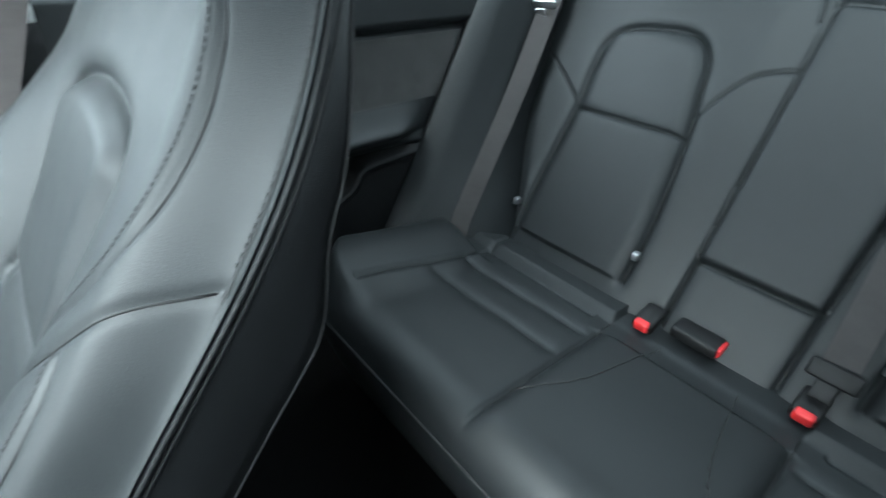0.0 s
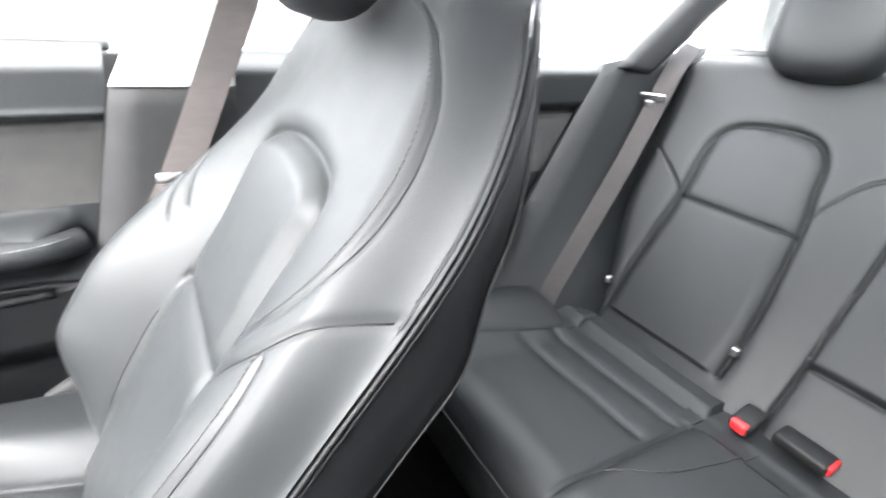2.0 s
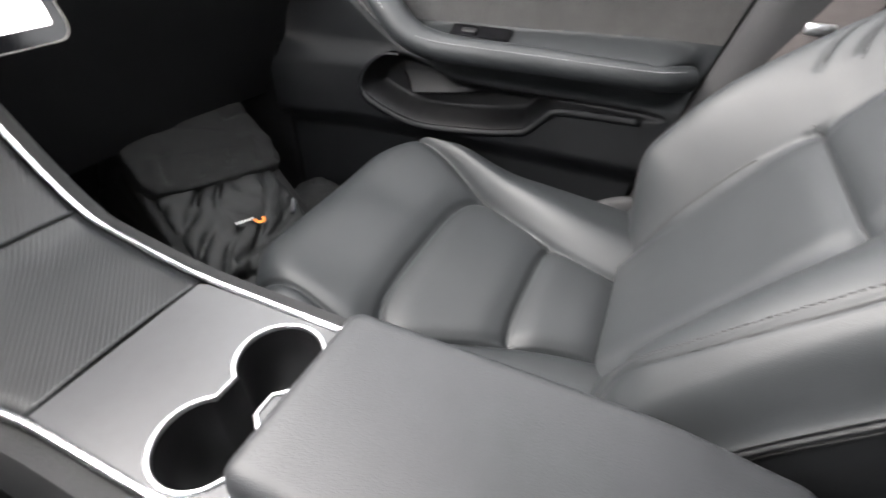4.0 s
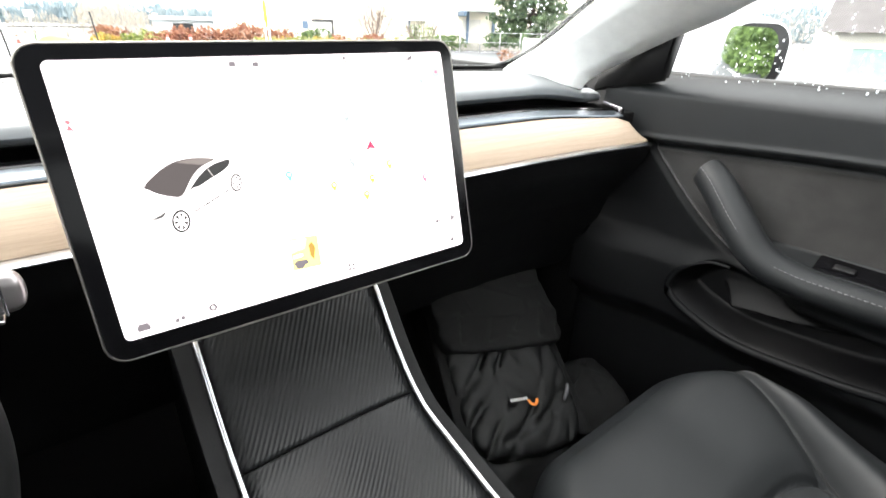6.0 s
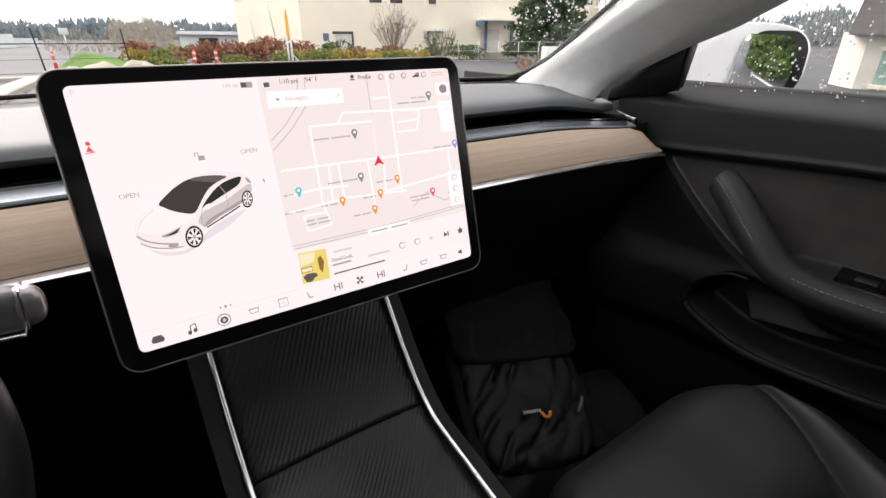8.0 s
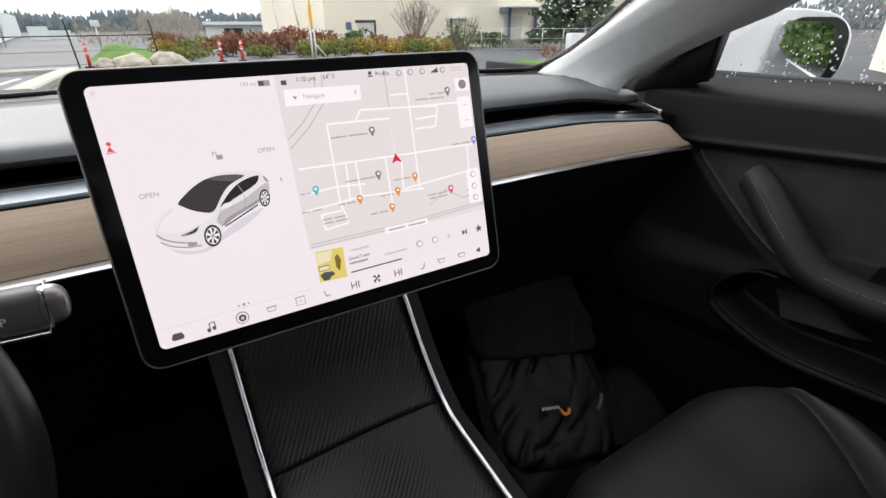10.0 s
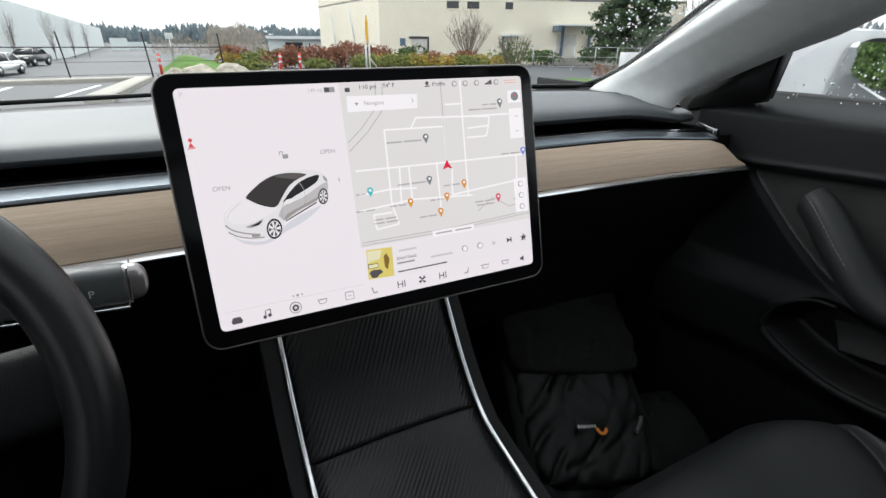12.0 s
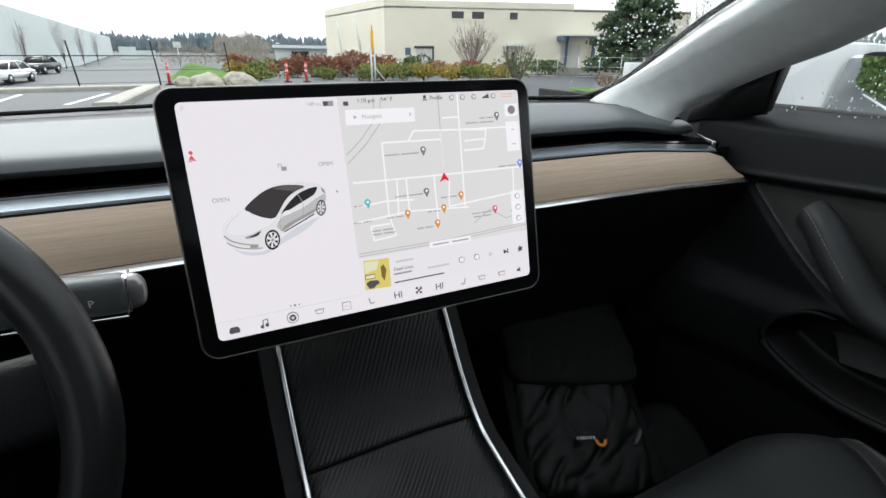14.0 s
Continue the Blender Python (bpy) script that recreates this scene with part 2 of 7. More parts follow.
def quilt(nu, nv, place, region, looks, parent, keep=None):
    """An upholstered surface on a grid of (u, v) in 0..1; region(u, v) names the panel, each panel is one part."""
    grid = [[place(i / nu, j / nv) for i in range(nu + 1)] for j in range(nv + 1)]
    buckets = {}
    for j in range(nv):
        for i in range(nu):
            r = region((i + 0.5) / nu, (j + 0.5) / nv)
            if r:
                buckets.setdefault(r, []).append((i, j))
    made = {}

    def slope(i, j):
        """Normal of the whole surface, so that panels meet without a break in the shading."""
        du = grid[j][min(i + 1, nu)] - grid[j][max(i - 1, 0)] if isinstance(grid[j][i], Vector) else Vector(grid[j][min(i + 1, nu)]) - Vector(grid[j][max(i - 1, 0)])
        dv = Vector(grid[min(j + 1, nv)][i]) - Vector(grid[max(j - 1, 0)][i])
        q = du.cross(dv)
        return q.normalized() if q.length > 1e-12 else Vector((0, 0, 1))
    for r, cells in buckets.items():
        bm, vs = bmesh.new(), {}

        def vert(i, j):
            if (i, j) not in vs:
                vs[i, j] = bm.verts.new(grid[j][i])
            return vs[i, j]
        for i, j in cells:
            bm.faces.new((vert(i, j), vert(i + 1, j), vert(i + 1, j + 1), vert(i, j + 1)))
        name, material, label = looks[r]
        order = list(vs)
        made[r] = part(name, bm, material, parent, label)
        me = made[r].data
        if len(me.vertices) == len(order):
            nrm = [slope(i, j) for i, j in order]
            f = me.polygons[len(me.polygons) // 2]
            if nrm[f.vertices[0]].dot(f.normal) < 0:
                nrm = [-q for q in nrm]
            me.normals_split_custom_set_from_vertices(nrm)
    return made


def stitches(bm, line3, normal, step=0.006, length=0.0038, w=0.0012):
    """Short threads along a line of points."""
    acc = 0.0
    for a, b in zip(line3, line3[1:]):
        d = b - a
        n = d.length
        if n < 1e-6:
            continue
        d.normalize()
        s = d.cross(normal).normalized()
        while acc < n:
            c = a + d * acc + normal * 0.0006
            vs = [bm.verts.new(c + d * i * length / 2 + s * j * w / 2) for i, j in ((-1, -1), (1, -1), (1, 1), (-1, 1))]
            top = [bm.verts.new(v.co + normal * 0.0008) for v in vs]
            bm.faces.new(top)
            for k in range(4):
                bm.faces.new((vs[k], vs[(k + 1) % 4], top[(k + 1) % 4], top[k]))
            acc += step
        acc -= n

# ---------- car shell: floor, pillars, roof, glass ----------


def sheet(name, pts, material, thick=0.012, parent=None, label="", smooth=False):
    """A flat or lofted panel from rows of points, with thickness."""
    bm = bmesh.new()
    rows = [[bm.verts.new(p) for p in r] for r in pts]
    for a, b in zip(rows, rows[1:]):
        for i in range(len(a) - 1):
            bm.faces.new((a[i], a[i + 1], b[i + 1], b[i]))
    bmesh.ops.recalc_face_normals(bm, faces=bm.faces)
    bmesh.ops.solidify(bm, geom=bm.faces[:], thickness=thick)
    return part(name, bm, material, parent, label, smooth)


def lerp(a, b, t):
    return tuple(x + (y - x) * t for x, y in zip(a, b))


def loft(lines, n=10):
    """Rows between matching curves, each curve resampled to n + 1 points."""
    out = []
    for ln in lines:
        c = curve_pts(ln, 12)
        out.append([tuple(c[round(k * (len(c) - 1) / n)]) for k in range(n + 1)])
    return out


bm = bmesh.new()
slab(bm, (0, -0.90, 0.11), (1.66, 3.5, 0.03), 0.008)
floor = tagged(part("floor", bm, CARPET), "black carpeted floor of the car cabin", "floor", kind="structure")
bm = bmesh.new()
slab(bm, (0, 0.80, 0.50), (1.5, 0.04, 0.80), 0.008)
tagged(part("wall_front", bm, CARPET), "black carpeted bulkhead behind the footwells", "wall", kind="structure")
bm = bmesh.new()
slab(bm, (0, -2.62, 0.53), (1.5, 0.04, 0.82), 0.008)
tagged(part("wall_rear", bm, CARPET), "dark rear wall of the luggage space", "wall", kind="structure")
bm = bmesh.new()
slab(bm, (0.02, -2.36, 0.955), (1.42, 0.52, 0.025), 0.008)
tagged(part("parcel_shelf", bm, DARKP), "dark grey shelf behind the rear seat", "shelf", kind="structure")
# unseen wall added so that no outside light leaks round the doors
bm = bmesh.new()
slab(bm, (0.82, -0.90, 0.53), (0.02, 3.44, 0.82), 0.004)
tagged(part("wall_right", bm, DARKP), "unseen wall added behind the door panels against light leaks", "wall", kind="structure")
bm = bmesh.new()
slab(bm, (0.70, 0.49, 0.50), (0.03, 0.62, 0.78), 0.01, Matrix.Rotation(radians(4), 4, "Z"))
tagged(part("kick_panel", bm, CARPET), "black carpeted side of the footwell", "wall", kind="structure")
# plain unseen wall added to close the driver's side
bm = bmesh.new()
slab(bm, (-0.79, -0.80, 0.53), (0.05, 3.0, 0.84), 0.01)
tagged(part("wall_left", bm, DARKP), "plain dark wall added along the unseen driver's side", "wall", kind="structure")


def pillar_pair(name, front, back, label, mirror=True, thick=0.035, material=PILLAR, bow=0.012):
    """A roof pillar between two edges, bowed towards the cabin."""
    for side in ((1, -1) if mirror else (1,)):
        mid = [(0.5 * (a[0] + b[0]) - bow, 0.5 * (a[1] + b[1]) - bow * 0.3, 0.5 * (a[2] + b[2])) for a, b in zip(front, back)]
        q1 = [lerp(a, m, 0.5) for a, m in zip(front, mid)]
        q1 = [(p[0] - bow * 0.35, p[1], p[2]) for p in q1]
        q2 = [lerp(a, m, 0.5) for a, m in zip(back, mid)]
        q2 = [(p[0] - bow * 0.35, p[1], p[2]) for p in q2]
        rows = loft([[(side * p[0], p[1], p[2]) for p in r] for r in (front, q1, mid, q2, back)], 14)
        ob = sheet(name, rows, material, thick, smooth=True)
        tagged(ob, label, "pillar trim", kind="structure")


A_FRONT = [(0.66, 0.40, 0.945), (0.655, 0.33, 0.99), (0.628, 0.20, 1.062), (0.606, 0.10, 1.113), (0.566, -0.15, 1.22), (0.55, -0.40, 1.285)]
A_BACK = [(0.700, 0.240, 0.915), (0.712, 0.212, 0.968), (0.724, 0.10, 1.040), (0.716, -0.02, 1.092), (0.655, -0.22, 1.19), (0.60, -0.45, 1.265)]
pillar_pair("a_pillar", A_FRONT, A_BACK, "light grey cloth-covered windscreen pillar")
pillar_pair("b_pillar", [(0.745, -0.74, 0.905), (0.735, -0.775, 0.985), (0.69, -0.80, 1.15), (0.62, -0.83, 1.28)],
            [(0.745, -0.90, 0.905), (0.735, -0.905, 0.985), (0.69, -0.91, 1.15), (0.62, -0.92, 1.28)], "light grey cloth-covered door pillar", True, 0.03, PILLAR, 0.004)
pillar_pair("b_pillar_base", [(0.748, -0.61, 0.40), (0.748, -0.675, 0.66), (0.743, -0.738, 0.90)],
            [(0.745, -0.90, 0.40), (0.745, -0.90, 0.66), (0.743, -0.90, 0.90)], "dark grey plastic lower door pillar", True, 0.03, GREYP, 0.003)
pillar_pair("c_pillar", [(0.74, -1.765, 0.935), (0.72, -1.85, 1.03), (0.69, -1.935, 1.125), (0.62, -2.03, 1.22)],
            [(0.74, -1.87, 0.935), (0.72, -1.95, 1.015), (0.69, -2.03, 1.11), (0.62, -2.10, 1.20)], "dark grey strut between rear window and quarter light", True, 0.03, mat("strut_plastic", (0.035, 0.036, 0.038), 0.6, bump=0.2, bscale=1100, spec=0.25), 0.010)
pillar_pair("rear_pillar", [(0.72, -2.25, 0.97), (0.68, -2.20, 1.08), (0.64, -2.12, 1.17), (0.60, -2.02, 1.24)],
            [(0.66, -2.62, 0.97), (0.63, -2.50, 1.06), (0.60, -2.36, 1.15), (0.56, -2.20, 1.22)], "light grey cloth-covered rear pillar", True, 0.03, PILLAR, 0.006)
for side in (1, -1):
    rows = [[(side * 0.615, -0.40, 1.28), (side * 0.645, -0.9, 1.29), (side * 0.64, -1.5, 1.28), (side * 0.60, -2.1, 1.23)],
            [(side * 0.52, -0.40, 1.315), (side * 0.53, -0.9, 1.335), (side * 0.53, -1.5, 1.32), (side * 0.50, -2.1, 1.26)]]
    tagged(sheet("roof_rail", loft(rows, 16), PILLAR, 0.03, smooth=True), "light grey cloth roof edge above the doors", "headliner", kind="structure")
tagged(sheet("ceiling", loft([[(-0.56, -0.36, 1.30), (0, -0.40, 1.34), (0.56, -0.36, 1.30)], [(-0.56, -0.58, 1.315), (0, -0.58, 1.355), (0.56, -0.58, 1.315)]], 12), PILLAR, 0.03, smooth=True),
       "light grey cloth headliner strip behind the windscreen", "headliner", kind="structure")
tagged(sheet("ceiling_bar", loft([[(-0.56, -1.20, 1.325), (0, -1.20, 1.36), (0.56, -1.20, 1.325)], [(-0.56, -1.34, 1.32), (0, -1.34, 1.355), (0.56, -1.34, 1.32)]], 12), PILLAR, 0.03, smooth=True),
       "light grey cloth bar across the glass roof", "headliner", kind="structure")

# windscreen, side glass, roof glass, rear glass


def glass(name, rows, material, label):
    bm = bmesh.new()
    rr = [[bm.verts.new(p) for p in r] for r in rows]
    for a, b in zip(rr, rr[1:]):
        for i in range(len(a) - 1):
            bm.faces.new((a[i], a[i + 1], b[i + 1], b[i]))
    ob = part(name, bm, material, None, "", True)
    ob.visible_shadow = material is not GLASS
    return tagged(ob, label, "car glass", kind="structure")


ws_low = [(-0.70, 0.40, 0.945), (-0.4, 0.485, 0.945), (0, 0.565, 0.945), (0.4, 0.485, 0.945), (0.70, 0.40, 0.945)]
ws_high = [(-0.57, -0.36, 1.325), (-0.3, -0.33, 1.36), (0, -0.32, 1.37), (0.3, -0.33, 1.36), (0.57, -0.36, 1.325)]
glass("windscreen", loft([ws_low, [lerp(a, b, 0.5) for a, b in zip(ws_low, ws_high)], ws_high], 14), GLASS, "clear laminated windscreen")
bm = bmesh.new()
sweep(bm, [(p[0], p[1] - 0.012, p[2] + 0.006) for p in loft([ws_low], 30)[0]], [(-0.006, -0.003), (0.006, -0.003), (0.006, 0.003), (-0.006, 0.003)])
tagged(part("windscreen_seal", bm, BLACKP), "black border along the foot of the windscreen", "trim", kind="structure")
for side in (1, -1):
    bm = bmesh.new()
    sweep(bm, curve_pts([(side * 0.42, 0.476, 0.949), (side * 0.55, 0.442, 0.949), (side * 0.625, 0.415, 0.953)] + [(side * (p[0] - 0.003), p[1] + 0.006, p[2] + 0.003) for p in A_FRONT[1:]], 8), circ(0.0048, 8))
    tagged(part("windscreen_seal", bm, BLACKP), "black border of the windscreen along its pillar", "trim", kind="structure")
for side in (1, -1):
    glass("front_side_window", [[(side * 0.785, 0.20, 0.92), (side * 0.785, -0.80, 0.945)], [(side * 0.70, -0.12, 1.14), (side * 0.70, -0.80, 1.19)], [(side * 0.64, -0.40, 1.27), (side * 0.64, -0.80, 1.29)]], GLASS if side > 0 else SHADE,
          "front side window flecked with rain drops")
    glass("rear_side_window", [[(side * 0.785, -0.86, 0.945), (side * 0.785, -1.76, 0.945)], [(side * 0.70, -0.86, 1.19), (side * 0.70, -1.95, 1.13)], [(side * 0.64, -0.86, 1.29), (side * 0.64, -2.05, 1.24)]], PRIVACY if side > 0 else LEFT_DIM,
          "rear side window with raised glass")
    glass("quarter_light", [[(side * 0.76, -1.78, 0.95), (side * 0.74, -2.3, 0.97)], [(side * 0.64, -2.06, 1.22), (side * 0.62, -2.12, 1.23)]], PRIVACY if side > 0 else LEFT_DIM, "small fixed rear quarter window")
glass("roof_glass_front", loft([[(-0.56, -0.55, 1.36), (0, -0.55, 1.40), (0.56, -0.55, 1.36)], [(-0.56, -1.27, 1.36), (0, -1.27, 1.40), (0.56, -1.27, 1.36)]], 10), TINT, "dark tinted glass roof panel")
glass("rear_glass", loft([[(-0.56, -1.27, 1.36), (0, -1.27, 1.40), (0.56, -1.27, 1.36)], [(-0.56, -1.95, 1.27), (0, -1.95, 1.32), (0.56, -1.95, 1.27)], [(-0.60, -2.66, 0.98), (0, -2.75, 0.99), (0.60, -2.66, 0.98)]], 10), REARGL,
      "rear window running up into the roof")

# ---------- passenger's front door ----------
door = thing("front_door", "closed black front passenger door with grey suede insert", "car door", at=(0.76, -0.25, 0.2))
POCKET = [(-0.015, 0.56), (-0.03, 0.605), (-0.075, 0.64), (-0.12, 0.645), (-0.20, 0.63), (-0.27, 0.612), (-0.60, 0.610), (-0.62, 0.59), (-0.46, 0.585), (-0.43, 0.57), (-0.395, 0.535), (-0.36, 0.524), (-0.29, 0.512), (-0.15, 0.502), (-0.05, 0.53)]
POCKET = flat_curve(POCKET, 4, True)
DY0, DY1, DZ0, DZ1 = 0.20, -0.735, 0.20, 0.955
SPEAK = flat_curve([(0.09, 0.835), (0.075, 0.81), (-0.02, 0.72), (-0.10, 0.665), (-0.17, 0.65)], 6)


def door_grid(u, v):
    """Place on the door; the rows follow the crease below the top pad."""
    z = DZ0 + (DZ1 - DZ0) * v
    y = DY0 + (DY1 + 0.27 * max(0.0, 0.90 - z) - DY0) * u
    zr = 0.835 + 0.022 * sstep(0.15, -0.3, y)
    k = math.exp(-((z - 0.846) / 0.05) ** 2)
    return y, z + (zr - 0.846) * k, zr


def door_shape(u, v):
    y, z, zr = door_grid(u, v)
    x = 0.750
    x -= 0.022 * sstep(zr - 0.004, zr + 0.012, z)
    x -= 0.010 * math.exp(-((z - (zr + 0.004)) / 0.006) ** 2)
    x += 0.055 * sstep(0.918, 0.957, z) ** 1.5
    x += 0.006 * math.exp(-((z - (zr - 0.010)) / 0.006) ** 2)
    ztop = 0.712 + 0.012 * sstep(-0.2, -0.6, y)
    arm = sstep(0.612, 0.665, z) * (1 - sstep(ztop - 0.03, ztop, z)) * sstep(-0.12, -0.24, y) * (1 - sstep(-0.60, -0.67, y))
    x -= 0.062 * arm
    low = 1 - sstep(0.60, 0.66, z)
    x -= 0.018 * low
    d = seg_dist(y, z, POCKET + POCKET[:1])
    if inside(y, z, POCKET):
        ledge = sstep(-0.082, -0.094, y + 0.75 * (0.60 - z)) * sstep(-0.32, -0.22, y)
        edge = 0.552 - 0.15 * (y + 0.137)
        deep = 0.062 - ledge * sstep(edge - 0.004, edge + 0.006, z) * max(0.0, 0.036 - 0.75 * max(0.0, z - edge))
        x += deep * sstep(0.0, 0.034, d)
    x += 0.030 * sstep(0.505, 0.445, z)
    x -= 0.035 * sstep(-0.02, 0.18, y) * sstep(0.72, 0.55, z)
    x += 0.008 * math.exp(-(seg_dist(y, z, SPEAK) / 0.005) ** 2)
    return (x, y, z)


def door_region(u, v):
    y, z, zr = door_grid(u, v)
    if z > zr + 0.008:
        return "upper"
    if z > zr - 0.012:
        return "rail"
    if inside(y, z, POCKET):
        return "pocket"
    ztop = 0.712 + 0.012 * sstep(-0.2, -0.6, y)
    if y < -0.13 and 0.612 < z < ztop:
        return "arm"
    if z > 0.66 and inside(y, z, [(0.09, 0.86)] + SPEAK + [(-0.75, 0.65), (-0.75, 0.87)]):
        return "suede"
    return "lower"


quilt(260, 210, door_shape, door_region, {
    "upper": ("door_top_pad", LEATHER, ""), "rail": ("trim_rail", LEATHER, ""), "pocket": ("door_pocket", BLACKP, "deep black door pocket"),
    "arm": ("armrest", LEATHER, ""), "suede": ("insert", SUEDE, "grey suede insert"), "lower": ("door_panel", DOORP, "")}, door)
for ch in door.children:
    ch.location = -Vector(door.location)
# rounded lip along the open edge of the pocket
LIP = flat_curve([(-0.115, 0.645), (-0.075, 0.639), (-0.03, 0.605), (-0.015, 0.56), (-0.05, 0.53), (-0.15, 0.502), (-0.29, 0.512), (-0.36, 0.524), (-0.395, 0.535), (-0.43, 0.57), (-0.46, 0.585), (-0.60, 0.590)], 6)
bm = bmesh.new()
sweep(bm, [(0.7325, y, z - 0.002) for y, z in LIP], lambda i: circ(0.003 + 0.0042 * sstep(4, 22, i), 12, 0.003 + 0.005 * sstep(4, 22, i)))
o = part("pocket_lip", bm, DOORP, door, "rounded pocket lip")
o.location = -Vector(door.location)
# pull handle rising from the armrest
hp = curve_pts([(0.705, -0.045, 0.808), (0.690, -0.075, 0.792), (0.672, -0.13, 0.742), (0.665, -0.175, 0.705), (0.667, -0.23, 0.688), (0.674, -0.32, 0.684), (0.682, -0.42, 0.682), (0.687, -0.52, 0.680), (0.700, -0.61, 0.677), (0.728, -0.655, 0.675)], 8)
bm = bmesh.new()
nh = len(hp)
sweep(bm, hp, lambda i: circ(0.022 + 0.009 * math.sin(math.pi * min(1, i / nh * 1.5)), 16, 0.029 - 0.009 * (i / nh)))
o = part("pull_handle", bm, LEATHER, door, "curved padded pull handle with stitching")
o.location = -Vector(door.location)
bm = bmesh.new()
stitches(bm, [p + Vector((-0.025, 0.008, 0.016)) for p in hp[3:]], Vector((-0.8, 0.2, 0.55)).normalized(), 0.0075, 0.0048, 0.0014)
stitches(bm, [Vector((0.684, -0.42 - 0.008 * k, 0.699 - 0.0003 * k)) for k in range(20)], Vector((-1, 0, 0.2)).normalized(), 0.0075, 0.0048, 0.0014)
o = part("stitching", bm, THREAD, door, "pale grey stitching")
o.location = -Vector(door.location)
bm = bmesh.new()
slab(bm, (0, 0, 0), (0.042, 0.115, 0.006), 0.0025, seg=3)
bmesh.ops.transform(bm, matrix=Matrix.Translation((0.722, -0.29, 0.7035)) @ Matrix.Rotation(radians(-25), 4, "Y"), verts=bm.verts[:])
sw = part("switch_plate", bm, GLOSSB, door, "gloss black window switch plate")
sw.location = -Vector(door.location)
bm = bmesh.new()
slab(bm, (0, 0, 0), (0.012, 0.028, 0.007), 0.002)
bmesh.ops.transform(bm, matrix=Matrix.Translation((0.720, -0.27, 0.7075)) @ Matrix.Rotation(radians(-25), 4, "Y"), verts=bm.verts[:])
part("window_switch", bm, BLACKP, sw)
bm = bmesh.new()
slab(bm, (0.855, -0.27, 0.57), (0.03, 0.95, 0.76), 0.012)
o = part("outer_skin", bm, PAINT, door, "white painted outer skin")
o.location = -Vector(door.location)
bm = bmesh.new()
slab(bm, (0.838, -0.27, 0.949), (0.030, 0.95, 0.016), 0.005)
o = part("weatherstrip", bm, RUBBER, door, "black rubber strip below the glass")
o.location = -Vector(door.location)
# dark sail panel in the window corner
bm = bmesh.new()
prism(bm, [(0.232, 0.912), (0.222, 0.950), (0.205, 0.972), (0.166, 0.998), (0.113, 1.026), (0.070, 1.046), (0.086, 0.946)], 0.724, 0.756)
bmesh.ops.bevel(bm, geom=bm.edges[:], offset=0.005, segments=2, affect="EDGES")
o = part("sail_panel", bm, DARKP, door, "matt black triangular window corner")
o.location = -Vector(door.location)

# ---------- rear door ----------
rdoor = thing("rear_door", "closed black rear passenger door with grey suede insert", "car door", at=(0.76, -1.3, 0.2))
RPOCK = flat_curve([(-1.20, 0.565), (-1.22, 0.60), (-1.50, 0.60), (-1.52, 0.585), (-1.37, 0.575), (-1.33, 0.53), (-1.25, 0.50), (-1.20, 0.48)], 3, True)


def rear_edge(z):
    return -1.435 - (z - 0.424) * (0.283 / 0.507)


def rdoor_shape(u, v):
    z = 0.20 + 0.75 * v
    y = -0.905 + (rear_edge(z) - 0.03 + 0.905) * u
    zr = 0.842
    x = 0.742
    x -= 0.02 * sstep(zr - 0.004, zr + 0.012, z)
    x += 0.012 * math.exp(-((z - (zr - 0.01)) / 0.005) ** 2)
    x += 0.055 * sstep(0.915, 0.952, z) ** 1.5
    arm = sstep(0.596, 0.648, z) * (1 - sstep(0.648, 0.696, z)) * sstep(-1.17, -1.27, y) * sstep(-1.565, -1.43, y)
    x -= 0.065 * arm
    x -= 0.015 * (1 - sstep(0.59, 0.62, z))
    d = seg_dist(y, z, RPOCK + RPOCK[:1])
    x += 0.05 * sstep(0, 0.015, d) if inside(y, z, RPOCK) else -0.008 * math.exp(-((d - 0.008) / 0.008) ** 2)
    return (x, y, z)


def rdoor_region(u, v):
    z = 0.20 + 0.75 * v
    y = -0.905 + (rear_edge(z) - 0.03 + 0.905) * u
    if z > 0.85:
        return "upper"
    if z > 0.828:
        return "rail"
    if inside(y, z, RPOCK):
        return "pocket"
    if z > 0.69:
        return "suede"
    if y < -1.18 and z > 0.605:
        return "arm"
    return "lower"


quilt(120, 110, rdoor_shape, rdoor_region, {
    "upper": ("door_top_pad", LEATHER, ""), "rail": ("trim_rail", LEATHER, ""), "pocket": ("door_pocket", BLACKP, "black door pocket"),
    "arm": ("armrest", LEATHER, ""), "suede": ("insert", SUEDE, "grey suede insert"), "lower": ("door_panel", DARKP, "")}, rdoor)
bm = bmesh.new()
slab(bm, (0.855, -1.30, 0.57), (0.03, 0.95, 0.76), 0.012)
part("outer_skin", bm, PAINT, rdoor, "white painted outer skin")
for ch in rdoor.children:
    ch.location = -Vector(rdoor.location)

# side trim between the rear seat and the rear door
rows = loft([[(0.745, -1.40, 0.36), (0.735, -1.435, 0.424), (0.735, -1.553, 0.633), (0.74, -1.72, 0.94)],
             [(0.70, -1.45, 0.36), (0.69, -1.495, 0.424), (0.705, -1.63, 0.633), (0.735, -1.80, 0.955)],
             [(0.63, -1.56, 0.36), (0.635, -1.60, 0.424), (0.685, -1.73, 0.633), (0.735, -1.93, 0.965)],
             [(0.52, -1.66, 0.36), (0.55, -1.70, 0.424), (0.66, -1.84, 0.633), (0.745, -2.10, 0.985)]], 16)
tagged(sheet("side_trim", rows, LEATHER, 0.02, smooth=True), "black leather-covered trim beside the rear seat", "trim", kind="structure")

# ---------- seats ----------
SX = 0.385


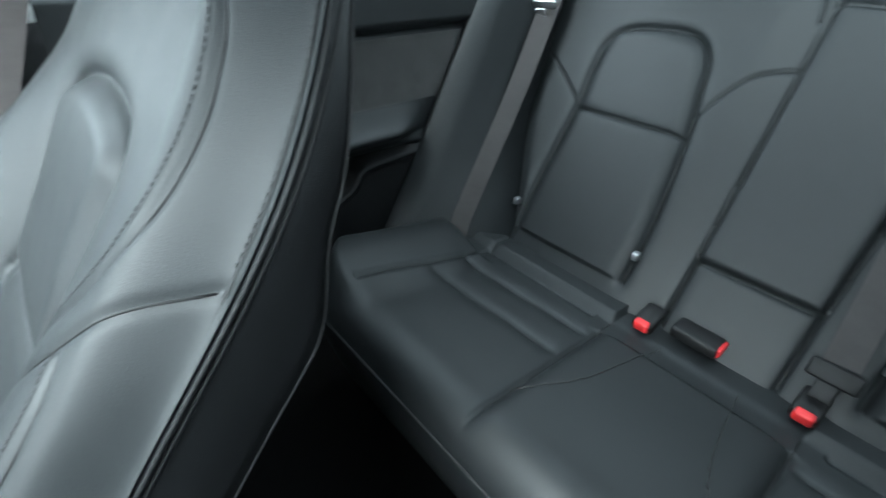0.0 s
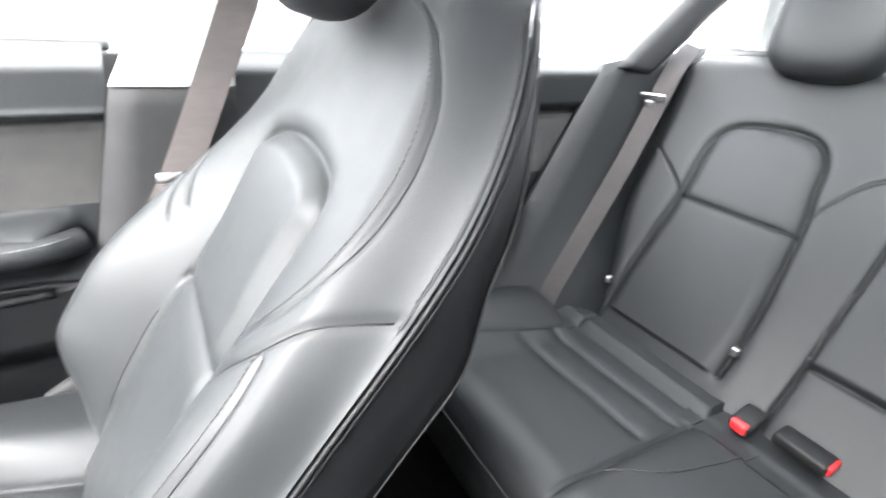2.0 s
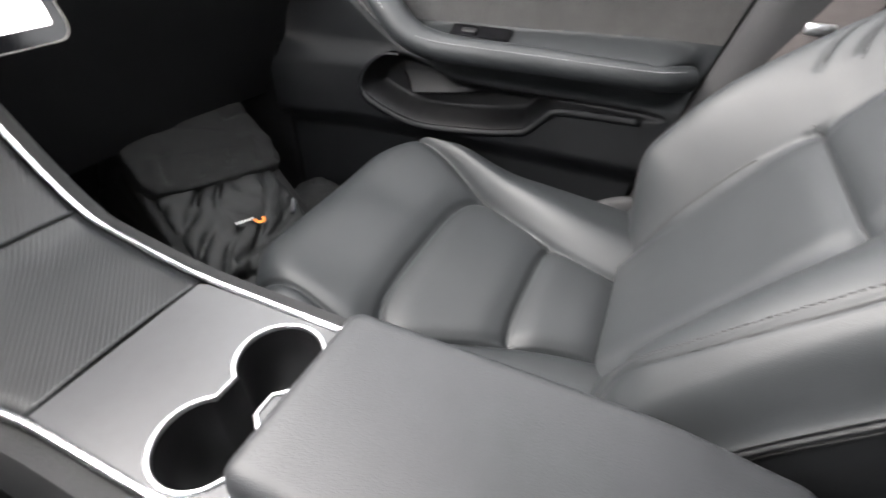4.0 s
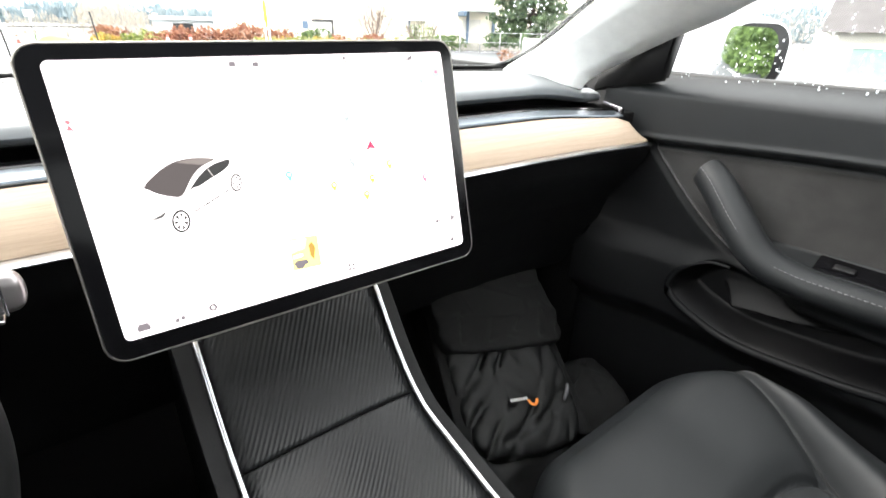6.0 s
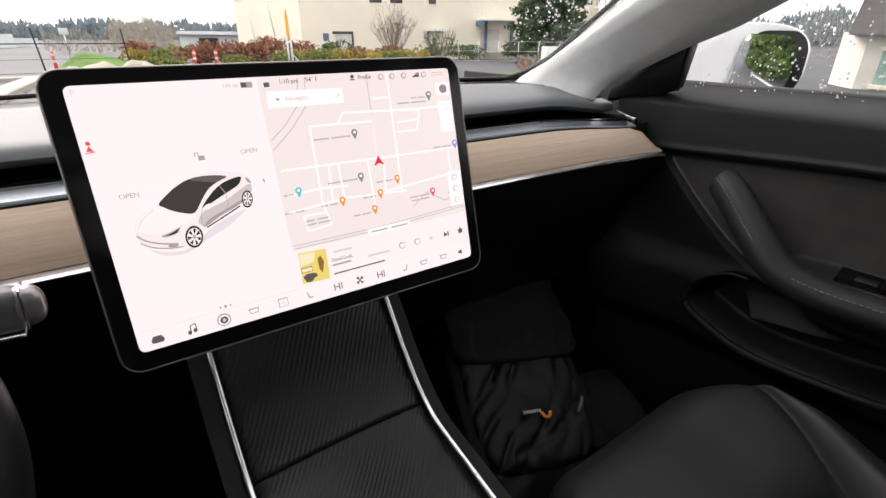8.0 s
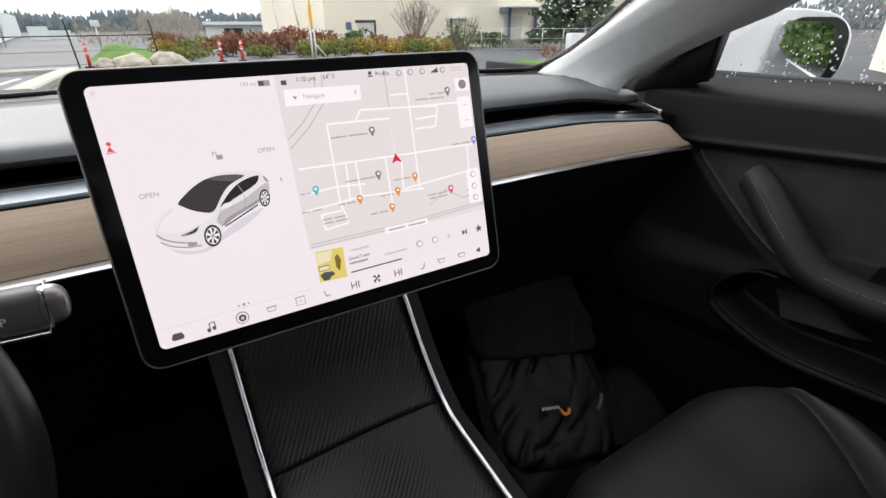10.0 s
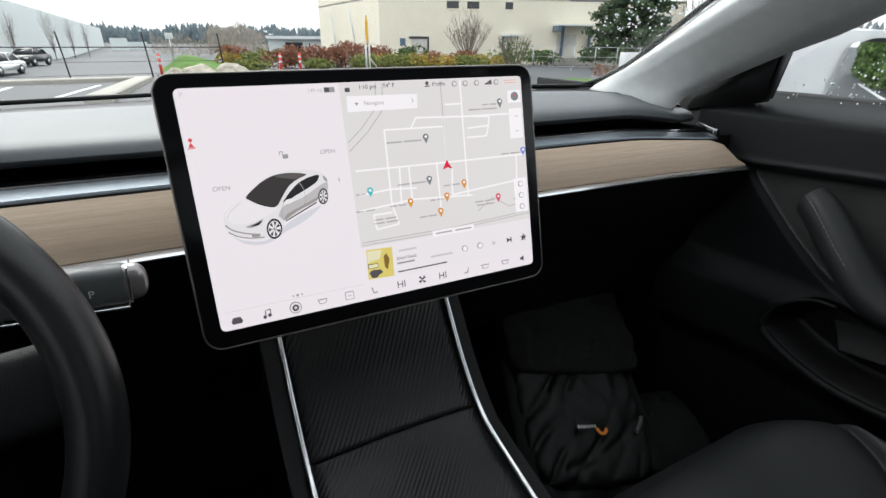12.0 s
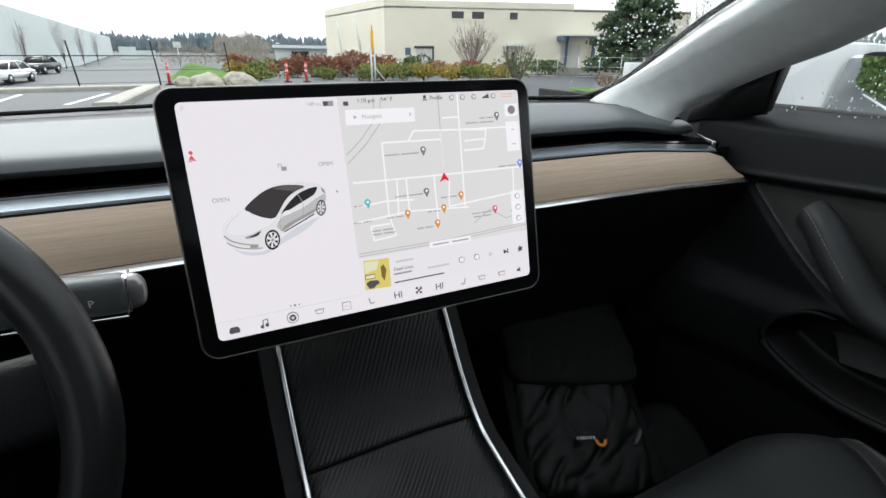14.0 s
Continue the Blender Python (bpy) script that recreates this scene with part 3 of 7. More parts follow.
def superblob(bm, c, size, p=3.0, m=None, nu=28, nv=18, taper=0.0):
    """A rounded cushion: a superellipsoid."""
    def pw(x, e):
        return math.copysign(abs(x) ** e, x)
    rows = []
    for j in range(1, nv):
        b = -math.pi / 2 + math.pi * j / nv
        row = []
        for i in range(nu):
            a = 2 * math.pi * i / nu
            q = Vector((pw(math.cos(b), 2 / p) * pw(math.cos(a), 2 / p), pw(math.cos(b), 2 / p) * pw(math.sin(a), 2 / p), pw(math.sin(b), 2 / p)))
            k = 1 + taper * q.z
            q = Vector((q.x * size[0] * k / 2, q.y * size[1] / 2, q.z * size[2] / 2))
            row.append(bm.verts.new(Vector(c) + (m @ q if m is not None else q)))
        rows.append(row)
    for r0, r1 in zip(rows, rows[1:]):
        for i in range(nu):
            bm.faces.new((r0[i], r0[(i + 1) % nu], r1[(i + 1) % nu], r1[i]))
    bm.faces.new(list(reversed(rows[0])))
    bm.faces.new(rows[-1])


seat = thing("front_passenger_seat", "black leather front passenger seat with bolstered sides", "car seat", at=(SX, -0.45, 0.13))
BL = 0.73
BDV, BN, BBASE = Vector((0, -0.533, 0.846)), Vector((0, 0.846, 0.533)), Vector((SX, -0.66, 0.49))
INS_SIDE = [(-0.126, -0.05), (-0.126, 0.086), (-0.125, 0.17), (-0.117, 0.254), (-0.114, 0.338), (-0.119, 0.40), (-0.123, 0.435), (-0.112, 0.458), (-0.088, 0.471), (-0.045, 0.480)]
INS = flat_curve(INS_SIDE + [(0, 0.483)] + [(-a, b) for a, b in reversed(INS_SIDE)], 6)
INS_L = INS[: len(INS) // 2 + 1]
INS_P = INS_L + [(0.02, 0.484), (0.02, -0.05)]
YOKE = flat_curve([(-0.160, 0.322), (-0.178, 0.344), (-0.199, 0.372), (-0.214, 0.408), (-0.221, 0.44), (-0.222, 0.48), (-0.216, 0.528), (-0.200, 0.572), (-0.166, 0.609), (-0.108, 0.638), (-0.05, 0.654)], 5)
SIDE = flat_curve([(-0.165, 0.288), (-0.185, 0.314), (-0.206, 0.342), (-0.228, 0.378), (-0.246, 0.405), (-0.272, 0.434)], 5)
CREST = flat_curve([(-0.220, 0.348), (-0.228, 0.31), (-0.230, 0.245), (-0.225, 0.16), (-0.210, 0.07), (-0.188, -0.02), (-0.18, -0.05)], 5)


def back_half(t):
    return 0.268 if t < 0.47 else 0.268 - 0.24 * (1 - math.sqrt(max(0, 1 - ((t - 0.47) / 0.266) ** 2)))


def back_point(s, t):
    w = back_half(t)
    xo = s * w
    ax = abs(xo)
    hb = (0.093 if xo > 0 else 0.052) * sstep(-0.08, 0.09, t) * (1 - sstep(0.15, 0.52, t)) + 0.002
    he = 0.0225 * (1 - sstep(0.12, 0.46, t)) + 0.002
    h = sstep(0.095, 0.205, ax) * (hb + (he - hb) * sstep(0.205, 0.272, ax) ** 1.3)
    h -= (0.036 + 0.006 * sstep(0.3, 0.5, t)) * sstep(0.905 - 0.19 * sstep(0.28, 0.54, t), 1.0, abs(s)) ** 1.3
    h -= 0.05 * sstep(0.64, 0.735, t) ** 1.6
    d = seg_dist(-ax, t, INS_L)
    ins = inside(-ax, t, INS_P)
    k = 1 - sstep(0.93, 0.99, abs(s))
    if ins:
        h += 0.007 * sstep(0.0, 0.03, d)
        dc = abs(t - 0.25)
        h -= 0.004 * math.exp(-(dc / 0.0040) ** 2) + 0.006 * math.exp(-(dc / 0.016) ** 2)
    deep = 0.35 + 0.65 * sstep(0.30, 0.42, t)
    h -= (0.005 * math.exp(-(d / 0.0040) ** 2) + 0.007 * math.exp(-(d / 0.016) ** 2)) * deep
    if t > 0.28:
        h -= 0.0032 * math.exp(-(seg_dist(-ax, t, YOKE) / 0.0024) ** 2) * k
        dq = seg_dist(-ax, t, SIDE)
        h -= 0.0035 * math.exp(-(dq / 0.0040) ** 2) * (1 - sstep(0.955, 1.0, abs(s)))
    h -= 0.0030 * math.exp(-(seg_dist(-ax, t, CREST) / 0.0022) ** 2)
    return Vector((xo, 0, 0)) + BBASE + BDV * t + BN * h


def back_region(u, v):
    s, t = 2 * u - 1, -0.06 + (BL + 0.06) * v
    xo = s * back_half(t)
    if inside(-abs(xo), t, INS_P) or (t < 0.01 and abs(xo) < 0.13):
        return "low" if t < 0.25 else "mid"
    if abs(xo) > 0.1 and (t < 0.285 or (t < 0.43 and inside(-abs(xo), t, [(-0.3, -0.1), (-0.1, -0.1), (-0.132, 0.285)] + SIDE + [(-0.3, 0.45)]))):
        return "bol_in" if xo < 0 else "bol_out"
    return "top"


quilt(200, 230, lambda u, v: back_point(2 * u - 1, -0.06 + (BL + 0.06) * v), back_region, {
    "low": ("lumbar_panel", LEATHER, ""), "mid": ("back_insert", LEATHER, ""), "bol_in": ("back_bolster", LEATHER, ""),
    "bol_out": ("back_bolster", LEATHER, ""), "top": ("shoulder_panel", LEATHER, "")}, seat)


def shell_depth(t):
    return 0.076 - 0.036 * sstep(0.38, 0.49, t) - 0.028 * sstep(0.47, 0.64, t)


def shell_point(s, t):
    """The back shell: a side wall from the front edge, then the rounded back."""
    w = back_half(t)
    edge = back_point(math.copysign(1, s), t)
    front = (edge - BBASE - BDV * t).dot(BN) - 0.002
    dd, k = shell_depth(t), abs(s)
    if k > 0.8:
        q = (1 - k) / 0.2
        xo, h = math.copysign(w * (1.0 + 0.012 * math.sin(math.pi * q)), s), front - dd * q
    else:
        q = k / 0.8
        xo, h = math.copysign(w * (1 - (1 - q)) , s), front - dd - 0.045 * (1 - q ** 2.2)
    return Vector((xo, 0, 0)) + BBASE + BDV * t + BN * h


bm = bmesh.new()
g = [[bm.verts.new(shell_point(-1 + 2 * i / 60, -0.20 + (BL + 0.20) * j / 50)) for i in range(61)] for j in range(51)]
for j in range(50):
    for i in range(60):
        bm.faces.new((g[j][i], g[j][i + 1], g[j + 1][i + 1], g[j + 1][i]))
part("back_shell", bm, SHELL, seat, "smooth dark back shell")
for sgn in (-1, 1):
    bm = bmesh.new()
    sweep(bm, [back_point(sgn, -0.04 + 0.76 * k / 60) + BN * -0.004 + Vector((sgn * 0.002, 0, 0)) for k in range(61)], circ(0.0022, 8))
    part("piping", bm, SHELL, seat)
    for off, back in ((-0.0052, 0.0015), (0.0018, -0.0085)):
        bm = bmesh.new()
        sweep(bm, [back_point(sgn, -0.04 + 0.70 * k / 60) + BN * (back - 0.001) + Vector((sgn * off, 0, 0)) for k in range(61)], circ(0.0016, 6))
        part("welt_seam", bm, BLACKP, seat)
    bm = bmesh.new()
    sweep(bm, [shell_point(sgn * 0.802, -0.04 + 0.66 * k / 60) + Vector((sgn * 0.001, 0, 0)) for k in range(61)], circ(0.0008, 8))
    part("shell_edge", bm, BLACKP, seat, "edge bead")
    bm = bmesh.new()
    stitches(bm, [back_point(sgn * 0.975, 0.44 + 0.20 * k / 60) for k in range(61)], (BN + Vector((sgn * 0.8, 0, 0))).normalized(), 0.0065, 0.0034, 0.0006)
    part("stitching", bm, BLACKP, seat)
    bm = bmesh.new()
    stitches(bm, [back_point(sgn * min(1, abs(p[0] + 0.008) / back_half(p[1])), p[1]) for p in YOKE], BN, 0.0055, 0.0036, 0.0009)
    part("stitching", bm, STITCH, seat)
    bm = bmesh.new()
    stitches(bm, [back_point(sgn * min(1, abs(p[0] + 0.006) / back_half(p[1])), p[1]) for p in CREST], BN, 0.0055, 0.0036, 0.0009)
    part("stitching", bm, STITCH, seat)
bm = bmesh.new()
superblob(bm, (SX + 0.015, -0.965, 1.116), (0.255, 0.115, 0.215), 2.8, Matrix.Rotation(radians(14), 3, "X"), taper=0.16)
part("headrest", bm, LEATHER, seat, "rounded leather headrest")


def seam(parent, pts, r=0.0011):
    """A black tube laid in a groove, standing in for the shade of the seam gap."""
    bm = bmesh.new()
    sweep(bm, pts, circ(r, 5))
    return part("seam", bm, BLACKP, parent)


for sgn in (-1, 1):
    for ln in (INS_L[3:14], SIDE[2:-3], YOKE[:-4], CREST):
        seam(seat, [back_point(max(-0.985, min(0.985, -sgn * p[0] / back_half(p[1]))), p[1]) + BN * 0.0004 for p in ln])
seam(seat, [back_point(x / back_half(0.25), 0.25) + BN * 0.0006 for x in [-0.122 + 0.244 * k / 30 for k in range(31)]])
CPROF = curve_pts([(0, -0.12, 0.25), (0, -0.100, 0.34), (0, -0.100, 0.42), (0, -0.125, 0.476), (0, -0.19, 0.494), (0, -0.35, 0.465), (0, -0.52, 0.449), (0, -0.66, 0.44), (0, -0.76, 0.44)], 10)


def cush_seam(y, xo=1.0):
    s = 0.085 + 0.165 * sstep(-0.68, -0.14, y)
    return s if xo > 0 else min(s, 0.202 - 0.017 * sstep(-0.33, -0.18, y))


def cush_at(u, v):
    f = v * (len(CPROF) - 1)
    i = min(int(f), len(CPROF) - 2)
    p = CPROF[i].lerp(CPROF[i + 1], f - i)
    xo = (2 * u - 1) * 0.268
    return p, xo


def cush_point(u, v):
    p, xo = cush_at(u, v)
    ax, y, z = abs(xo), p.y, p.z
    sx = cush_seam(y, xo)
    top = sstep(-0.10, -0.20, y) if z > 0.40 else 0
    roll = max(0.0, min(1.0, (ax - sx) / (0.275 - sx)))
    high = (0.040 if xo > 0 else 0.016) * (1 - 0.25 * sstep(-0.45, -0.70, y)) * (0.25 + 0.75 * sstep(-0.20, -0.40, y))
    z += high * (math.sin(math.pi / 2 * min(1.0, roll / 0.34)) - 0.42 * sstep(0.34, 1.0, roll)) * top
    z += (0.030 if xo > 0 else 0.012) * sstep(0.06, 0.26, ax) * sstep(-0.10, -0.19, y) * (1 - sstep(-0.26, -0.42, y))
    z -= 0.040 * sstep(0.248, 0.268, ax) ** 2 * (1 if z > 0.3 else 0)
    if xo < 0:
        z -= 0.026 * sstep(0.185, 0.268, ax) * (1 - sstep(-0.30, -0.45, y)) * top
        y -= 0.060 * sstep(0.10, 0.22, ax) * (1 - sstep(-0.12, -0.42, y))
    y -= 0.05 * sstep(0.14, 0.268, ax) ** 2 * (1 - sstep(-0.1, -0.4, y))
    if y < -0.14:
        z -= 0.006 * math.exp(-((ax - sx) / 0.0034) ** 2) + (0.003 if ax > sx and xo > 0 else 0.008) * math.exp(-((ax - sx) / 0.014) ** 2) + (0.005 * math.exp(-((ax - sx) / 0.030) ** 2) if ax > sx and xo > 0 else 0)
        if ax < sx:
            near = 1 - 0.7 * sstep(sx - 0.012, sx, ax)
            bend = -0.045 * (ax / max(0.12, sx)) ** 4
            for yc, k in ((-0.330, 1.0), (-0.508, 0.75), (-0.640, 0.75)):
                yy = yc + (bend if k == 1.0 else 0.25 * bend)
                z -= k * (0.009 * math.exp(-((y - yy) / 0.0048) ** 2) + 0.013 * math.exp(-((y - yy) / 0.024) ** 2)) * near
            z += 0.006 * (1 - (ax / sx) ** 2) * top
    return Vector((SX + xo, y, z))


def cush_region(u, v):
    p, xo = cush_at(u, v)
    ax, y = abs(xo), p.y
    if ax > cush_seam(y, xo):
        return "bin" if xo < 0 else "bout"
    bend = -0.045 * (ax / max(0.12, cush_seam(y))) ** 4
    return "front" if y > -0.330 + bend else "a" if y > -0.508 + 0.25 * bend else "b"


quilt(250, 290, cush_point, cush_region, {"bin": ("cushion_bolster", LEATHER, ""), "bout": ("cushion_bolster", LEATHER, ""), "front": ("cushion_front", LEATHER, ""),
                                          "a": ("cushion_insert", LEATHER, ""), "b": ("cushion_insert", LEATHER, "")}, seat)


def cush_v(y):
    return min((k for k in range(300, 1001)), key=lambda k: abs(cush_at(0.5, k / 1000)[0].y - y)) / 1000


for sgn in (-1, 1):
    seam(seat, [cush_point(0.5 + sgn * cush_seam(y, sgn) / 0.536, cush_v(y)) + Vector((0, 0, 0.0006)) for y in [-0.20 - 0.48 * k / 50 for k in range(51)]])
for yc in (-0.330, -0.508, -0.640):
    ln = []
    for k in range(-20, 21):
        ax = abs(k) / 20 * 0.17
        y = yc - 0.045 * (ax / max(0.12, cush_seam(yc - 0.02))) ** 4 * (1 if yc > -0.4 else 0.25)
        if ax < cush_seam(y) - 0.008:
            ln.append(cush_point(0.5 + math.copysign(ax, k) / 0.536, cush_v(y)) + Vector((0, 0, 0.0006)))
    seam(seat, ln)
bm = bmesh.new()
slab(bm, (SX, -0.44, 0.32), (0.50, 0.60, 0.16), 0.03)
part("seat_base", bm, SHELL, seat, "dark plastic seat base")
for dx in (-0.2, 0.2):
    bm = bmesh.new()
    slab(bm, (SX + dx, -0.45, 0.185), (0.045, 0.62, 0.11), 0.006)
    part("seat_rail", bm, BLACKP, seat)
bm = bmesh.new()
superblob(bm, (SX + 0.274, -0.600, 0.432), (0.030, 0.10, 0.075), 3, Matrix.Rotation(radians(-28), 3, "X"))
part("recliner_cover", bm, GREYP, seat, "grey plastic recliner cover")
for ch in seat.children:
    ch.location = -Vector(seat.location)

copy_thing(seat, pose(-0.47, -0.53, 0.13))
bpy.data.objects["front_passenger_seat.001"].name = "driver_seat"
tagged(bpy.data.objects["driver_seat"], "black leather driver's seat with bolstered sides")

# rear bench
bench = thing("rear_bench_cushion", "black leather rear bench cushion with stitched panels", "car seat", at=(0.02, -1.4, 0.13))
RPROF = curve_pts([(0, -1.20, 0.16), (0, -1.165, 0.27), (0, -1.150, 0.36), (0, -1.165, 0.41), (0, -1.205, 0.431), (0, -1.27, 0.421), (0, -1.42, 0.397), (0, -1.55, 0.378), (0, -1.62, 0.372), (0, -1.72, 0.362)], 10)


def bench_at(u, v):
    f = v * (len(RPROF) - 1)
    i = min(int(f), len(RPROF) - 2)
    return RPROF[i].lerp(RPROF[i + 1], f - i), (2 * u - 1) * 0.70


def bench_point(u, v):
    p, xo = bench_at(u, v)
    ax, y, z = abs(xo), p.y, p.z
    split = 0.166 - 0.01 * sstep(-1.5, -1.2, y)
    on = sstep(-1.16, -1.21, y) if z > 0.38 else 0
    z += 0.046 * sstep(0.44, 0.60, ax) * (1 - 0.4 * sstep(0.62, 0.70, ax)) * on * sstep(-1.70, -1.5, y)
    y -= 0.085 * sstep(0.50, 0.70, ax) ** 2 * (1 - sstep(-1.18, -1.55, y))
    z -= 0.055 * sstep(0.60, 0.70, ax) ** 2
    z += 0.012 * (1 - sstep(0.12, 0.185, ax)) * on
    z -= (0.009 * math.exp(-((ax - split) / 0.0035) ** 2) + 0.006 * math.exp(-((ax - split) / 0.014) ** 2)) * on
    if split < ax < 0.52:
        on *= sstep(split, split + 0.03, ax) * (1 - sstep(0.47, 0.52, ax))
        for yc in (-1.403, -1.497):
            z -= (0.006 * math.exp(-((y - yc - 0.05 * (ax - 0.37)) / 0.0035) ** 2) + 0.005 * math.exp(-((y - yc - 0.05 * (ax - 0.37)) / 0.016) ** 2)) * on
    z += 0.016 * sstep(-1.575, -1.60, y) * (1 - sstep(-1.65, -1.69, y)) * (1 if ax > split else 0.2)
    z -= 0.006 * math.exp(-((y + 1.572) / 0.006) ** 2) * (1 if 0.2 < ax < 0.5 else 0)
    if y < -1.22:
        z -= 0.005 * math.exp(-((ax - 0.50 - 0.02 * sstep(-1.5, -1.25, y)) / 0.006) ** 2)
    return Vector((0.02 + xo, y, z))


def bench_region(u, v):
    p, xo = bench_at(u, v)
    ax, y = abs(xo), p.y
    if ax < 0.166 - 0.01 * sstep(-1.5, -1.2, y):
        return "mid"
    side = "l" if xo < 0 else "r"
    if ax > 0.51:
        return "bol" + side
    k = 0.05 * (ax - 0.37)
    return ("f" if y > -1.403 + k else "a" if y > -1.497 + k else "b") + side


looks = {"mid": ("centre_pad", LEATHER, "")}
for sd in "lr":
    looks.update({"bol" + sd: ("side_bolster", LEATHER, ""), "f" + sd: ("front_panel", LEATHER, ""), "a" + sd: ("seat_panel", LEATHER, ""), "b" + sd: ("seat_panel", LEATHER, "")})
quilt(330, 170, bench_point, bench_region, looks, bench)
bm = bmesh.new()
sweep(bm, [bench_point(0.5 + 0.5 * (k / 40 * 2 - 1) * 0.96, 0.245) + Vector((0, 0.001, 0)) for k in range(41)], circ(0.0022, 6))
part("piping", bm, PIPING, bench)
for sgn in (1, -1):
    bm = bmesh.new()
    ln = flat_curve([(0.070, -1.585), (0.078, -1.52), (0.098, -1.40), (0.125, -1.33), (0.158, -1.27)], 8)
    q = []
    for a, b in ln:
        v = min(range(101), key=lambda k: abs(bench_at(0.5, k / 100)[0].y - b) + (9 if k < 45 else 0)) / 100
        q.append(bench_point(0.5 + sgn * a / 1.4, v) + Vector((0, 0, 0.001)))
    sweep(bm, q, circ(0.0012, 5))
    part("seam", bm, PIPING, bench)


def bench_v(y):
    return min(range(450, 1001), key=lambda k: abs(bench_at(0.5, k / 1000)[0].y - y)) / 1000


for sgn in (1, -1):
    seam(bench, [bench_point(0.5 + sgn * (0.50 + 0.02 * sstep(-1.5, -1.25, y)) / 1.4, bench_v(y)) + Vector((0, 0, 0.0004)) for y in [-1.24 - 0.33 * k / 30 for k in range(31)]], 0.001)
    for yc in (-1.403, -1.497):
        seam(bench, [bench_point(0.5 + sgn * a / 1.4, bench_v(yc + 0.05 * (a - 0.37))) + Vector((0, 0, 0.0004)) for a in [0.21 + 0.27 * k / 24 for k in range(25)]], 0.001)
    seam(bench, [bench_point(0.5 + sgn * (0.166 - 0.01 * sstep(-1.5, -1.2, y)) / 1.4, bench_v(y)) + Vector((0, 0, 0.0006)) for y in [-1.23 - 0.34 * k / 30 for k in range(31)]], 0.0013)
for ch in bench.children:
    ch.location = -Vector(bench.location)

rback = thing("rear_seat_back", "black leather rear seat backrest with raised panels", "car seat", at=(0.02, -1.8, 0.36))
RBB, RDV, RN = Vector((0.02, -1.651, 0.385)), Vector((0, -0.545, 0.8384)), Vector((0, 0.8384, 0.545))
RINS = flat_curve([(0.207, 0.03), (0.209, 0.151), (0.234, 0.341), (0.256, 0.431), (0.270, 0.490), (0.298, 0.530), (0.345, 0.546), (0.43, 0.542), (0.482, 0.526), (0.507, 0.49), (0.508, 0.426), (0.501, 0.34), (0.503, 0.169), (0.500, 0.03)], 5)
SEAML = flat_curve([(0.66, 0.464), (0.58, 0.41), (0.508, 0.358)], 4)
SEAMR = flat_curve([(0.238, 0.385), (0.185, 0.477), (0.112, 0.513)], 5)
SHO = flat_curve([(0.128, 0.60), (0.138, 0.640), (0.163, 0.675), (0.224, 0.722), (0.30, 0.745)], 5)
SHO_OUT = flat_curve([(0.690, 0.64), (0.668, 0.695), (0.60, 0.735), (0.50, 0.752)], 5)


def rb_half(t):
    return 0.52 + 0.13 * sstep(-0.05, 0.38, t) + 0.055 * sstep(0.3, 0.68, t)


def rb_mid(t):
    return 0.104 + 0.010 * sstep(0.1, 0.7, t)


def rb_point(s, t):
    w = rb_half(t)
    xo = s * w
    ax = abs(xo)
    h = -0.02 * sstep(0.9, 1.0, abs(s)) ** 1.5
    h -= 0.07 * sstep(0.64, 0.76, t) ** 2
    mid = rb_mid(t)
    h -= 0.010 * math.exp(-((ax - mid) / 0.004) ** 2) + 0.004 * math.exp(-((ax - mid) / 0.014) ** 2)
    h += 0.012 * sstep(0.12, 0.2, ax)
    d = seg_dist(ax, t, RINS)
    if t < 0.56:
        if inside(ax, t, RINS):
            h += 0.007 * sstep(0.0, 0.035, d)
            h -= 0.007 * math.exp(-((t - 0.338) / 0.003) ** 2) + 0.003 * math.exp(-((t - 0.338) / 0.012) ** 2)
        h -= 0.010 * math.exp(-(d / 0.0042) ** 2) + 0.006 * math.exp(-(d / 0.013) ** 2)
        h -= 0.005 * math.exp(-(seg_dist(ax, t, SEAML) / 0.003) ** 2) + 0.006 * math.exp(-(seg_dist(ax, t, SEAMR) / 0.003) ** 2)
    else:
        h -= 0.004 * math.exp(-(min(seg_dist(ax, t, SHO), seg_dist(ax, t, SHO_OUT)) / 0.0045) ** 2)
    if ax < mid:
        h -= 0.009 * math.exp(-((t - 0.135) / 0.006) ** 2) + 0.010 * math.exp(-((t - 0.632) / 0.006) ** 2)
        h += 0.012 if t > 0.135 else 0.0
    return Vector((xo, 0, 0)) + RBB + RDV * t + RN * h


def rb_region(u, v):
    s, t = 2 * u - 1, -0.05 + 0.81 * v
    xo = s * rb_half(t)
    ax = abs(xo)
    sd = "r" if xo > 0 else "l"
    if ax < rb_mid(t):
        return "cl" if t < 0.135 else "cm" if t < 0.632 else "ch"
    if t < 0.56 and inside(ax, t, RINS):
        return ("il" if t < 0.338 else "iu") + sd
    return "b" + sd


